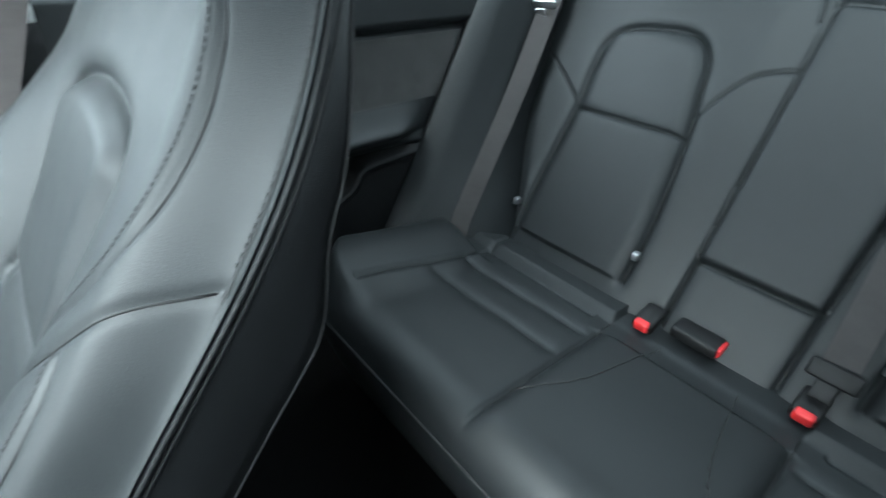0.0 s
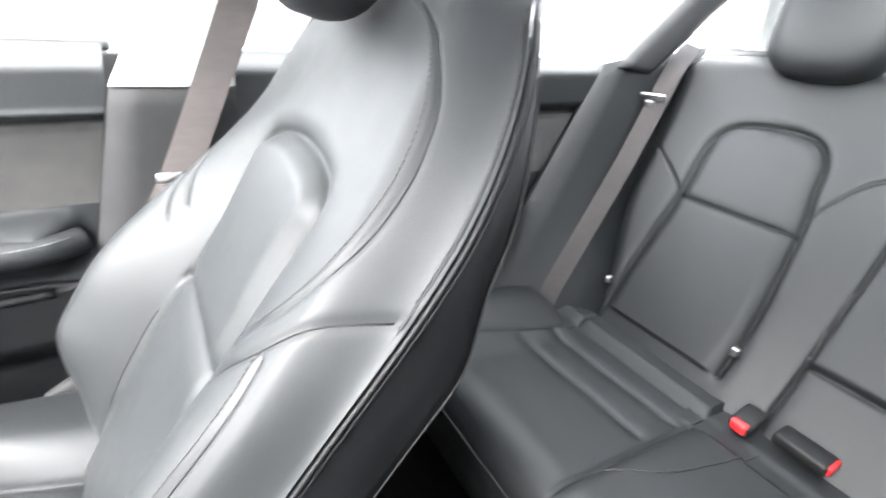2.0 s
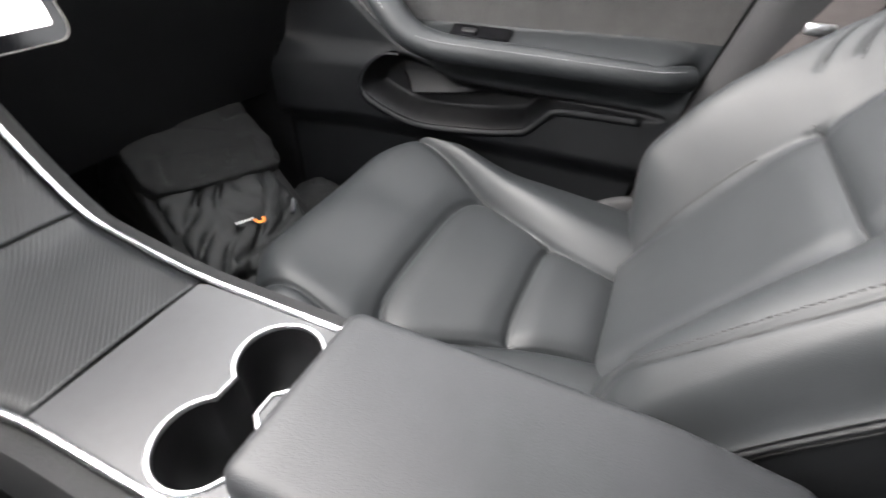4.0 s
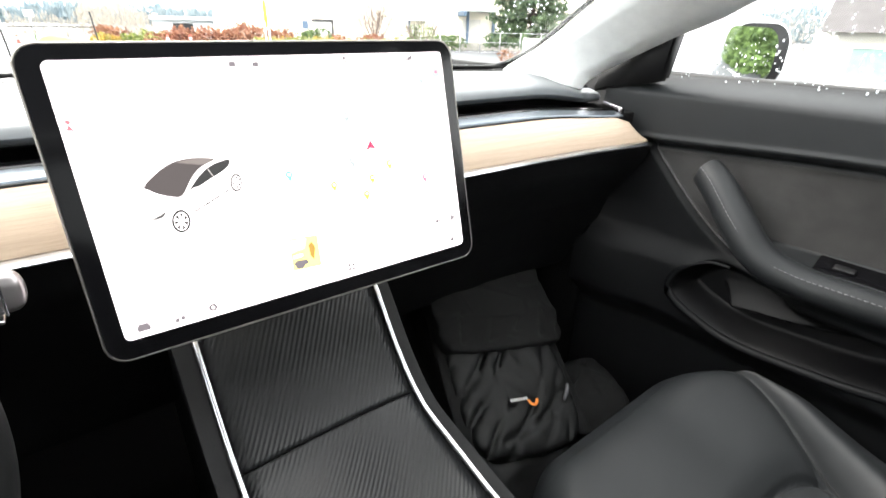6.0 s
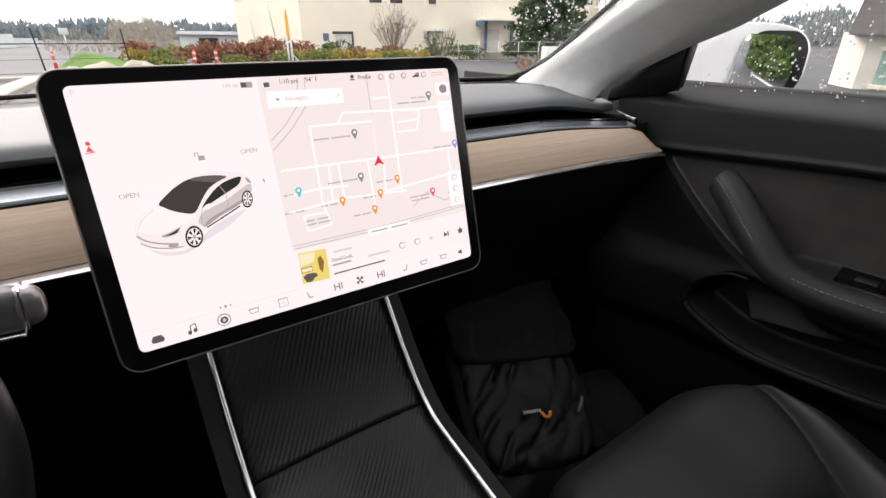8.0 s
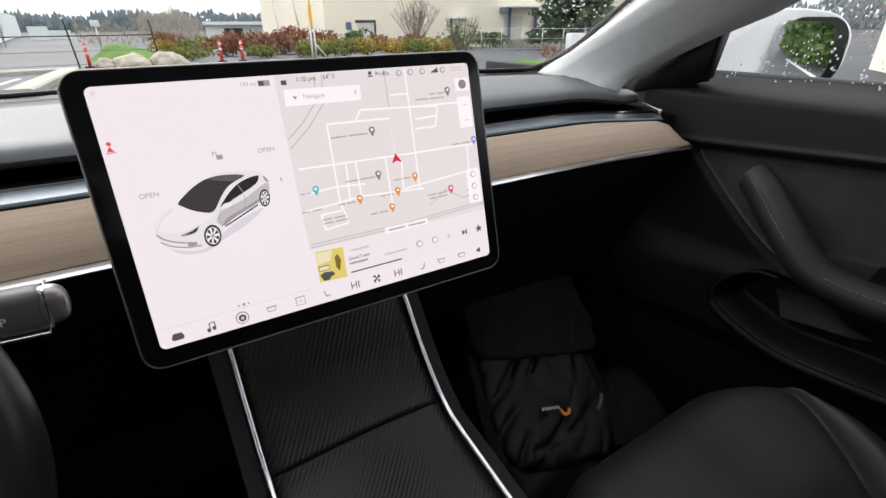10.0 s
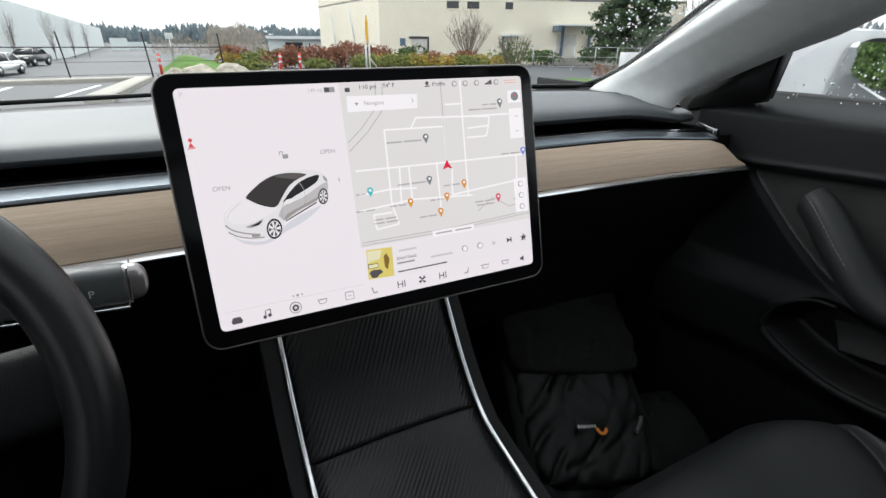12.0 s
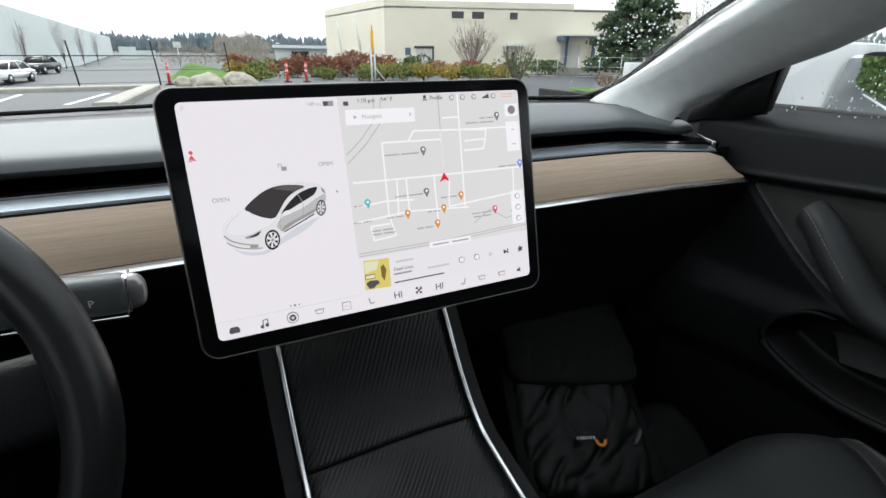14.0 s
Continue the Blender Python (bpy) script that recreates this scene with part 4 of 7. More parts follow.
looks = {"cl": ("centre_lower_panel", LEATHER, ""), "cm": ("folding_armrest", LEATHER, "flat folded centre armrest"), "ch": ("centre_headrest", LEATHER, "")}
for sd in "lr":
    looks.update({"il" + sd: ("back_panel", LEATHER, ""), "iu" + sd: ("back_panel", LEATHER, ""), "b" + sd: ("back_surround", LEATHER, "")})
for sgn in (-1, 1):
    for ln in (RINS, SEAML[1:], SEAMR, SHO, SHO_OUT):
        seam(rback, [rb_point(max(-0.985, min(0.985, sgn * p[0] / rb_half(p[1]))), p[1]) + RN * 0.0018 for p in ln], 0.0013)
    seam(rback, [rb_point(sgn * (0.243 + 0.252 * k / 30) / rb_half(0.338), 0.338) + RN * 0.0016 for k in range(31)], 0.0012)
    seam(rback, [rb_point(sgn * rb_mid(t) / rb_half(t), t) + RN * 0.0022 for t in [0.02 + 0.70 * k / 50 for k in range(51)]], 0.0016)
quilt(310, 190, lambda u, v: rb_point(2 * u - 1, -0.05 + 0.81 * v), rb_region, looks, rback)
bm = bmesh.new()
slab(bm, (0.02, -1.945, 0.66), (1.30, 0.08, 0.62), 0.03, Matrix.Rotation(radians(33), 4, "X"))
part("back_board", bm, CARPET, rback)
bm = bmesh.new()
superblob(bm, (0.405, -2.035, 1.06), (0.25, 0.13, 0.25), 3.0, Matrix.Rotation(radians(20), 3, "X"), taper=0.06)
part("headrest", bm, LEATHER, rback, "rounded leather headrest")
for x, y, z in ((0.541, -1.697, 0.458), (0.223, -1.701, 0.462), (-0.187, -1.708, 0.473)):
    bm = bmesh.new()
    slab(bm, (x, y + 0.016, z + 0.008), (0.013, 0.016, 0.018), 0.003)
    part("child_seat_anchor", bm, STEEL, rback, "small bright anchor clip")
for ch in rback.children:
    ch.location = -Vector(rback.location)


# belts and buckles
def ribbon(name, pts, width, material, parent=None, thick=0.0016, side=Vector((1, 0, 0)), label=""):
    bm = bmesh.new()
    c = curve_pts(pts, 8)
    rows = []
    for i, p in enumerate(c):
        d = (c[min(i + 1, len(c) - 1)] - c[max(i - 1, 0)]).normalized()
        s = (side - d * side.dot(d)).normalized()
        n = s.cross(d)
        rows.append([bm.verts.new(p + s * a * width / 2 + n * b * thick / 2) for a, b in ((-1, -1), (1, -1), (1, 1), (-1, 1))])
    for r0, r1 in zip(rows, rows[1:]):
        for j in range(4):
            bm.faces.new((r0[j], r0[(j + 1) % 4], r1[(j + 1) % 4], r1[j]))
    bm.faces.new(rows[0]), bm.faces.new(list(reversed(rows[-1])))
    return part(name, bm, material, parent, label, False)


belt = thing("seat_belt", "grey rear seat belt hanging beside the backrest", "seat belt", "seat belts", at=(0.66, -1.86, 0.42))
ribbon("webbing", [(0.70, -2.0, 0.99), (0.685, -1.93, 0.94), (0.668, -1.868, 0.862), (0.652, -1.78, 0.72), (0.635, -1.67, 0.56), (0.618, -1.575, 0.43), (0.61, -1.545, 0.37)], 0.047, BELT, belt, side=Vector((0.75, 0.65, 0)))
bm = bmesh.new()
slab(bm, (0.676, -1.858, 0.872), (0.058, 0.006, 0.022), 0.002, Matrix.Rotation(radians(20), 4, "Z") @ Matrix.Rotation(radians(-40), 4, "X"))
slab(bm, (0.676, -1.852, 0.852), (0.024, 0.004, 0.03), 0.002, Matrix.Rotation(radians(20), 4, "Z") @ Matrix.Rotation(radians(-40), 4, "X"))
part("belt_tongue", bm, STEEL, belt, "bright steel tongue")
for ch in belt.children:
    ch.location = -Vector(belt.location)
belt2 = thing("seat_belt", "grey centre belt fastened into its buckle", "seat belt", "seat belts", at=(-0.12, -1.7, 0.42))
ribbon("webbing", [(-0.092, -2.075, 0.972), (-0.094, -2.035, 0.978), (-0.097, -1.965, 0.945), (-0.118, -1.80, 0.70), (-0.137, -1.655, 0.475)], 0.047, BELT, belt2)
bm = bmesh.new()
slab(bm, (-0.137, -1.648, 0.458), (0.07, 0.012, 0.03), 0.004, Matrix.Rotation(radians(35), 4, "X"))
slab(bm, (-0.136, -1.628, 0.436), (0.03, 0.004, 0.03), 0.002, Matrix.Rotation(radians(35), 4, "X"))
part("belt_tongue", bm, BLACKP, belt2, "black plastic tongue")
for ch in belt2.children:
    ch.location = -Vector(belt2.location)


def buckle(x, y, z, turn, lie):
    b = thing("belt_buckle", "black belt buckle with a red release button", "belt buckle", "belt buckles", at=(x, y, z))
    m = Matrix.Rotation(radians(turn), 4, "Z") @ Matrix.Rotation(radians(lie), 4, "X")
    bm = bmesh.new()
    slab(bm, (0, 0, 0), (0.040, 0.060, 0.024), 0.006)
    body = part("buckle_body", bm, BLACKP, b)
    bm = bmesh.new()
    slab(bm, (0, 0.027, 0.004), (0.028, 0.016, 0.022), 0.004)
    btn = part("release_button", bm, RED, b, "red release button")
    b.matrix_world = Matrix.Translation((x, y, z)) @ m
    return b


buckle(0.137, -1.622, 0.398, 0, -12)
buckle(-0.133, -1.625, 0.402, 0, -14)
bm = bmesh.new()
b3 = thing("belt_buckle", "black belt buckle lying flat with its red end sideways", "belt buckle", "belt buckles", at=(0.052, -1.638, 0.402))
slab(bm, (0, 0, 0), (0.085, 0.046, 0.024), 0.006)
part("buckle_body", bm, BLACKP, b3)
bm = bmesh.new()
slab(bm, (-0.042, 0, 0.002), (0.008, 0.036, 0.018), 0.003)
part("release_button", bm, RED, b3, "red release button")
fb = thing("seat_belt", "grey front belt running down the door pillar", "seat belt", "seat belts", at=(0.70, -0.83, 0.4))
ribbon("webbing", [(0.635, -0.992, 1.20), (0.664, -0.945, 1.09), (0.682, -0.917, 1.02), (0.696, -0.867, 0.907), (0.70, -0.81, 0.785), (0.70, -0.765, 0.70), (0.70, -0.71, 0.58), (0.70, -0.68, 0.45)], 0.050, BELT2, fb, side=Vector((0.2, 1, 0)))
bm = bmesh.new()
slab(bm, (0.692, -0.79, 0.772), (0.008, 0.036, 0.016), 0.003)
part("belt_tongue", bm, STEEL, fb, "bright steel tongue")
for ch in fb.children:
    ch.location = -Vector(fb.location)

# ---------- dashboard ----------
dash = thing("dashboard", "black dashboard with a pale oak strip and full-width air slot", "dashboard", at=(0, 0.2, 0.6))


def dash_bend(x):
    """How far the dashboard's face draws back towards its ends."""
    return 0.03 * (abs(x) / 0.72) ** 4


def dash_strip(name, prof, x0, x1, material, label="", n=40, closed=True, bend=1.0):
    """A profile of (y, z) drawn along the width."""
    bm = bmesh.new()
    rows = []
    for i in range(n + 1):
        x = x0 + (x1 - x0) * i / n
        k = -dash_bend(x) * bend
        rows.append([bm.verts.new((x, y + k, z)) for y, z in prof])
    m = len(prof)
    for r0, r1 in zip(rows, rows[1:]):
        for j in range(m if closed else m - 1):
            bm.faces.new((r0[j], r0[(j + 1) % m], r1[(j + 1) % m], r1[j]))
    if closed:
        bm.faces.new(rows[0]), bm.faces.new(list(reversed(rows[-1])))
    ob = part(name, bm, material, dash, label)
    ob.data.set_sharp_from_angle(angle=radians(32))
    ob.location = -Vector(dash.location)
    return ob


wood = dash_strip("wood_trim", [(0.112, 0.838), (0.113, 0.850), (0.118, 0.868), (0.127, 0.886), (0.133, 0.893), (0.150, 0.893), (0.150, 0.838)], -0.718, 0.718, OAK, "pale open-grain oak strip")
for v in wood.data.vertices:
    ax = abs(v.co.x)
    v.co.z = 0.838 + (v.co.z - 0.838) * (1 - 0.20 * sstep(0.45, 0.68, ax) - 0.68 * sstep(0.655, 0.718, ax) ** 1.5)
dash_strip("chrome_strip", [(0.108, 0.8285), (0.1035, 0.831), (0.1035, 0.8325), (0.1125, 0.8378), (0.118, 0.8378), (0.118, 0.8285)], -0.72, 0.72, CHROME, "thin satin chrome line")
# solid black strip drawn for the shade in the gap above the wood
gap = dash_strip("shadow_gap", [(0.1335, 0.8925), (0.1335, 0.8955), (0.150, 0.8965), (0.150, 0.8925)], -0.668, 0.668, BLACKP)
ledge = dash_strip("vent_ledge", [(0.1365, 0.8960), (0.1375, 0.8980), (0.158, 0.9035), (0.160, 0.9025), (0.160, 0.896)], -0.668, 0.668, LEDGE, "blue-silver ledge below the air slot")
lip = dash_strip("vent_lip", [(0.1602, 0.896), (0.1602, 0.9030), (0.163, 0.9050), (0.171, 0.9068), (0.176, 0.9055), (0.176, 0.896)], -0.700, 0.700, GLOSSB, "gloss black inner lip of the air slot")
slot = dash_strip("air_slot", [(0.178, 0.885), (0.30, 0.885), (0.30, 0.935), (0.292, 0.935), (0.292, 0.896), (0.178, 0.896)], -0.745, 0.745, BLACKP)
for ob in (gap, ledge, lip, slot):
    for v in ob.data.vertices:
        v.co.z -= 0.0125 * sstep(0.45, 0.69, abs(v.co.x))


def pad_back(x):
    """Where the soft pad ends towards the windscreen."""
    return 0.385 - 0.115 * (abs(x) / 0.745) ** 2


def screen_foot(x):
    """Foot of the windscreen across the car."""
    return 0.556 - 0.150 * min(1.0, abs(x) / 0.70) ** 1.25


def dash_top(name, place, material, label):
    bm = bmesh.new()
    rows = []
    for i in range(81):
        x = -0.745 + 1.49 * i / 80
        row = []
        for y, z in place(x):
            ax, fr = abs(x), 1 - sstep(0.24, 0.38, y)
            row.append(bm.verts.new((x, y - dash_bend(x) * (1 - fr) + 0.05 * sstep(0.60, 0.745, ax) * fr, z - 0.026 * sstep(0.48, 0.745, ax) * fr)))
        rows.append(row)
    m = len(rows[0])
    for r0, r1 in zip(rows, rows[1:]):
        for j in range(m):
            bm.faces.new((r0[j], r0[(j + 1) % m], r1[(j + 1) % m], r1[j]))
    bm.faces.new(rows[0]), bm.faces.new(list(reversed(rows[-1])))
    ob = part(name, bm, material, dash, label)
    ob.data.set_sharp_from_angle(angle=radians(40))
    ob.location = -Vector(dash.location)


def pad_profile(x):
    yb = pad_back(x)
    return [(0.260, 0.914), (0.182, 0.918), (0.1755, 0.921), (0.1727, 0.9262), (0.175, 0.932), (0.183, 0.9375), (0.200, 0.9415), (0.225, 0.9450)] + [(0.225 + (yb - 0.231) * k / 4, 0.945 + 0.0065 * math.sin(math.pi / 2 * k / 4)) for k in range(1, 5)] + [(yb - 0.002, 0.9505), (yb, 0.9475), (yb, 0.914)]


def strip_profile(x):
    yb, yf = pad_back(x), screen_foot(x)
    return [(yb + 0.0015, 0.914), (yb + 0.0015, 0.9440), (yb + 0.012, 0.9475), (yb + 0.03, 0.9480), (yb + 0.042, 0.9445), (yf, 0.9430), (yf + 0.02, 0.930), (yf, 0.905)]


dash_top("top_pad", pad_profile, DASHTOP, "soft blue-grey dashboard pad")
dash_top("defrost_panel", strip_profile, mat("defrost_plastic", (0.016, 0.0175, 0.019), 0.5, bump=0.1, bscale=1000, spec=0.3), "dark strip along the foot of the windscreen")
dash_strip("lower_dash", [(0.114, 0.830), (0.124, 0.80), (0.15, 0.76), (0.19, 0.70), (0.22, 0.60), (0.26, 0.52), (0.40, 0.50), (0.56, 0.55), (0.56, 0.884), (0.26, 0.884), (0.16, 0.884), (0.16, 0.830)], -0.735, 0.735, DARKP)
for sgn in (1, -1):
    bm = bmesh.new()
    slab(bm, (0, 0, 0), (0.008, 0.095, 0.015), 0.002)
    bmesh.ops.transform(bm, matrix=Matrix.Translation((sgn * 0.706, 0.166, 0.8905)) @ Matrix.Rotation(radians(-sgn * 36), 4, "Z"), verts=bm.verts[:])
    o = part("vent_end_cap", bm, CHROME, dash, "bright slanted end of the air slot")
    o.location = -Vector(dash.location)

# ---------- centre console ----------
con = thing("centre_console", "centre console wrapped in ribbed dark vinyl with chrome edges", "console", at=(0.008, -0.3, 0.13))
CP = curve_pts([(0, 0.17, 0.80), (0, 0.095, 0.708), (0, 0.045, 0.642), (0, 0.0, 0.598), (0, -0.043, 0.579), (0, -0.13, 0.570), (0, -0.22, 0.568), (0, -0.42, 0.566)], 10)
CX0, CX1 = -0.084, 0.101


def flare(x, y):
    """The console widens towards the dashboard."""
    k = sstep(-0.24, -0.03, y)
    return x + k * (0.011 if x > 0 else -0.018) * min(1.0, abs(x) / 0.08)


def console_panel(name, a, b, label=""):
    bm = bmesh.new()
    def at(y):
        k = min(range(len(CP) - 1), key=lambda i: abs(CP[i].y + CP[i + 1].y - 2 * y))
        return CP[k].lerp(CP[k + 1], max(0.0, min(1.0, (y - CP[k].y) / (CP[k + 1].y - CP[k].y))))
    seg = [at(a)] + [p for p in CP if b + 0.001 < p.y < a - 0.001] + [at(b)]
    rows = []
    for p in seg:
        rows.append([bm.verts.new((flare(CX0 + (CX1 - CX0) * i / 12, p.y), p.y, p.z + 0.004 * math.sin(math.pi * i / 12))) for i in range(13)])
    for r0, r1 in zip(rows, rows[1:]):
        for i in range(12):
            bm.faces.new((r0[i], r0[i + 1], r1[i + 1], r1[i]))
    bmesh.ops.recalc_face_normals(bm, faces=bm.faces)
    bmesh.ops.solidify(bm, geom=bm.faces[:], thickness=0.006)
    return part(name, bm, WRAP, con, label)


console_panel("upper_cover", 0.165, 0.0)
console_panel("lower_cover", -0.0014, -0.2, "ribbed vinyl bin cover")
# cup holder plate with two round wells
bm = bmesh.new()
CUP_R, BRIDGE = 0.0385, 0.020
cups = [(0.0525, -0.352), (-0.0395, -0.352)]
CUP_A = math.asin(BRIDGE / CUP_R)


def cup_outline(grow, k=40):
    """Two round wells joined by a narrower bridge, seen from above."""
    pts = []
    for (cx, cy), turn in ((cups[0], 0.0), (cups[1], math.pi)):
        a0, a1 = turn - math.pi + CUP_A, turn + math.pi - CUP_A
        pts += [(cx + (CUP_R + grow) * math.cos(a0 + (a1 - a0) * i / k), cy + (CUP_R + grow) * math.sin(a0 + (a1 - a0) * i / k)) for i in range(k + 1)]
    return pts


def loops(bm, rings):
    """Skins between rings of equal length."""
    rows = [[bm.verts.new(p) for p in r] for r in rings]
    for r0, r1 in zip(rows, rows[1:]):
        for k in range(len(r0)):
            bm.faces.new((r0[k], r0[(k + 1) % len(r0)], r1[(k + 1) % len(r0)], r1[k]))
    return rows


def plate_edge(p):
    """Where the line from the plate's middle through p leaves the plate."""
    c = (0.0065, -0.352)
    dx, dy = p[0] - c[0], p[1] - c[1]
    f = min((((CX1 if dx > 0 else CX0) - c[0]) / dx) if abs(dx) > 1e-6 else 1e9, (((-0.204 if dy > 0 else -0.43) - c[1]) / dy) if abs(dy) > 1e-6 else 1e9)
    return (c[0] + dx * f, c[1] + dy * f, 0.5695)


bm = bmesh.new()
loops(bm, [[(x, y, 0.5695) for x, y in cup_outline(0.004)], [plate_edge(p) for p in cup_outline(0.004)]])
part("cup_plate", bm, PLAINV, con, "", False)
bm = bmesh.new()
rows = loops(bm, [[(x, y, z) for x, y in cup_outline(g)] for g, z in ((0.0005, 0.571), (-0.0005, 0.560), (-0.0035, 0.49))])
bm.faces.new(rows[-1])
part("cup_well", bm, BLACKP, con, "two deep black cup holders joined into one well")
bm = bmesh.new()
loops(bm, [[(x, y, z) for x, y in cup_outline(g)] for g, z in ((0.0048, 0.5690), (0.0044, 0.5712), (0.0030, 0.5722), (0.0012, 0.5718), (0.0002, 0.5700), (0.0, 0.562))])
part("cup_ring", bm, STEEL, con, "satin chrome cup holder rim")
for sgn, x in ((-1, CX0 - 0.004), (1, CX1 + 0.004)):
    bm = bmesh.new()
    sweep(bm, [(flare(x, p.y), p.y, p.z + 0.002) for p in CP], [(-0.0035, -0.005), (0.0035, -0.005), (0.0035, 0.004), (0.0015, 0.006), (-0.0015, 0.006), (-0.0035, 0.004)])
    part("chrome_edge", bm, CHROME, con, "satin chrome edge strip")
    bm = bmesh.new()
    poly = [(p.y, p.z - 0.004) for p in CP] + [(-0.86, 0.56), (-0.86, 0.14), (0.35, 0.14), (0.35, 0.75)]
    prism(bm, poly, x + sgn * 0.004, x + sgn * 0.022)
    bmesh.ops.bevel(bm, geom=[e for e in bm.edges if abs(e.verts[0].co.x - e.verts[1].co.x) < 1e-5], offset=0.006, segments=2, affect="EDGES")
    for v in bm.verts:
        v.co.x = flare(v.co.x, v.co.y)
    part("console_side", bm, DARKP, con)
bm = bmesh.new()
slab(bm, (0.0, -0.5975, 0.605), (0.158, 0.345, 0.090), 0.016, seg=4)
bmesh.ops.subdivide_edges(bm, edges=[e for e in bm.edges if e.calc_length() > 0.2], cuts=16, use_grid_fill=True)
for v in bm.verts:
    v.co.z -= 0.016 * sstep(-0.64, -0.775, v.co.y) ** 1.3
part("armrest_lid", bm, LIDMAT, con, "grained dark grey armrest lid")
bm = bmesh.new()
slab(bm, (0.0, -0.61, 0.548), (0.166, 0.32, 0.03), 0.006)
part("lid_base", bm, BLACKP, con)
bm = bmesh.new()
slab(bm, (0.008, -0.66, 0.35), (0.178, 0.42, 0.40), 0.006)
part("bin_body", bm, DARKP, con)
bm = bmesh.new()
slab(bm, (0.0, -0.7775, 0.588), (0.150, 0.013, 0.074), 0.005, seg=3)
part("hinge_cover", bm, SILVER, con, "chrome hinge strip")
for ch in con.children:
    ch.location = -Vector(con.location)

# ---------- touchscreen ----------
SM = Matrix.Translation((0.003, 0.0132, 0.8993)) @ Euler((radians(-13.9), radians(-0.7), radians(-2.2))).to_matrix().to_4x4()
tab = thing("touchscreen", "large landscape touchscreen with a thick black bezel", "touchscreen", at=(0.003, 0.0132, 0.8993))
tab.matrix_world = SM


def rrect(w, h, r, k=6):
    pts = []
    for cx, cz, a0 in ((w / 2 - r, h / 2 - r, 0), (-w / 2 + r, h / 2 - r, 90), (-w / 2 + r, -h / 2 + r, 180), (w / 2 - r, -h / 2 + r, 270)):
        for i in range(k + 1):
            a = radians(a0 + 90 * i / k)
            pts.append((cx + r * math.cos(a), cz + r * math.sin(a)))
    return pts


def plate(name, poly, y0, y1, material, parent, label=""):
    bm = bmesh.new()
    prism(bm, poly, y0, y1, "y")
    return part(name, bm, material, parent, label, False)


plate("back_housing", [(x - 0.0004, z - 0.0022) for x, z in rrect(0.3605, 0.2355, 0.016)], -0.001, 0.012, mat("tablet_rim", (0.30, 0.28, 0.25), 0.38, metal=0.4), tab, "dark bronze-grey rim")
plate("bezel", [(x - 0.0004, z - 0.0022) for x, z in rrect(0.3575, 0.2325, 0.0145)], -0.0035, 0.004, GLOSSB, tab, "gloss black bezel")
bm = bmesh.new()
sweep(bm, [(x - 0.0004, -0.0022, z - 0.0022) for x, z in rrect(0.3598, 0.2348, 0.0155, 8)], circ(0.0010, 8), loop=True)
part("rim_edge", bm, mat("satin_bronze", (0.26, 0.245, 0.225), 0.42, metal=1.0), tab, "thin satin edge of the rim")
W, Hh = 0.3317, 0.2073
DISP = glow("display_white", (0.90, 0.83, 0.86), 0.95)
disp = plate("display", rrect(W, Hh, 0.005), -0.0042, -0.001, DISP, tab, "lit white display with car picture and map")
INK = glow("display_ink", (0.10, 0.09, 0.10), 0.9)
GREYI = glow("display_grey", (0.38, 0.36, 0.37), 0.9)
LGREY = glow("display_lightgrey", (0.66, 0.62, 0.63), 0.9)


def px(u, v):
    """A place on the display from shares of its width and height, from the top left."""
    return (-W / 2 + u * W, Hh / 2 - v * Hh)


def ui(name, poly, material, level=1):
    y = -0.0042 - 0.00035 * level
    return plate(name, [px(*p) for p in poly], y, -0.004, material, disp)


def ui_box(name, u0, v0, u1, v1, material, level=1):
    return ui(name, [(u0, v0), (u1, v0), (u1, v1), (u0, v1)], material, level)


def ui_line(name, pts, wid, material, level=2):
    bm = bmesh.new()
    y = -0.0042 - 0.00035 * level
    for (a, b), (c, d) in zip(pts, pts[1:]):
        p, q = Vector(px(a, b)), Vector(px(c, d))
        s = (q - p).normalized()
        nrm = Vector((-s.y, s.x)) * wid / 2
        vs = [bm.verts.new((k.x, y, k.y)) for k in (p + nrm, q + nrm, q - nrm, p - nrm)]
        bm.faces.new(vs)
    return part(name, bm, material, disp, "", False)


def ui_dot(name, u, v, r, material, level=3, k=18):
    c = px(u, v)
    y = -0.0042 - 0.00035 * level
    return plate(name, [(c[0] + r * math.cos(2 * math.pi * i / k), c[1] + r * math.sin(2 * math.pi * i / k)) for i in range(k)], y, -0.004, material, disp)


def ui_text(text, u, v, size, material, align="CENTER", level=3):
    cu = bpy.data.curves.new("lettering", "FONT")
    cu.body, cu.size, cu.align_x, cu.align_y, cu.extrude = text, size, align, "CENTER", 0.0001
    tmp = bpy.data.objects.new("lettering", cu)
    me = bpy.data.meshes.new_from_object(tmp)
    bpy.data.objects.remove(tmp)
    me.materials.append(material)
    ob = new("lettering", me)
    ob.parent = disp
    x, z = px(u, v)
    ob.matrix_local = Matrix.Translation((x, -0.0042 - 0.00035 * level, z)) @ Matrix.Rotation(radians(90), 4, "X")
    return ob


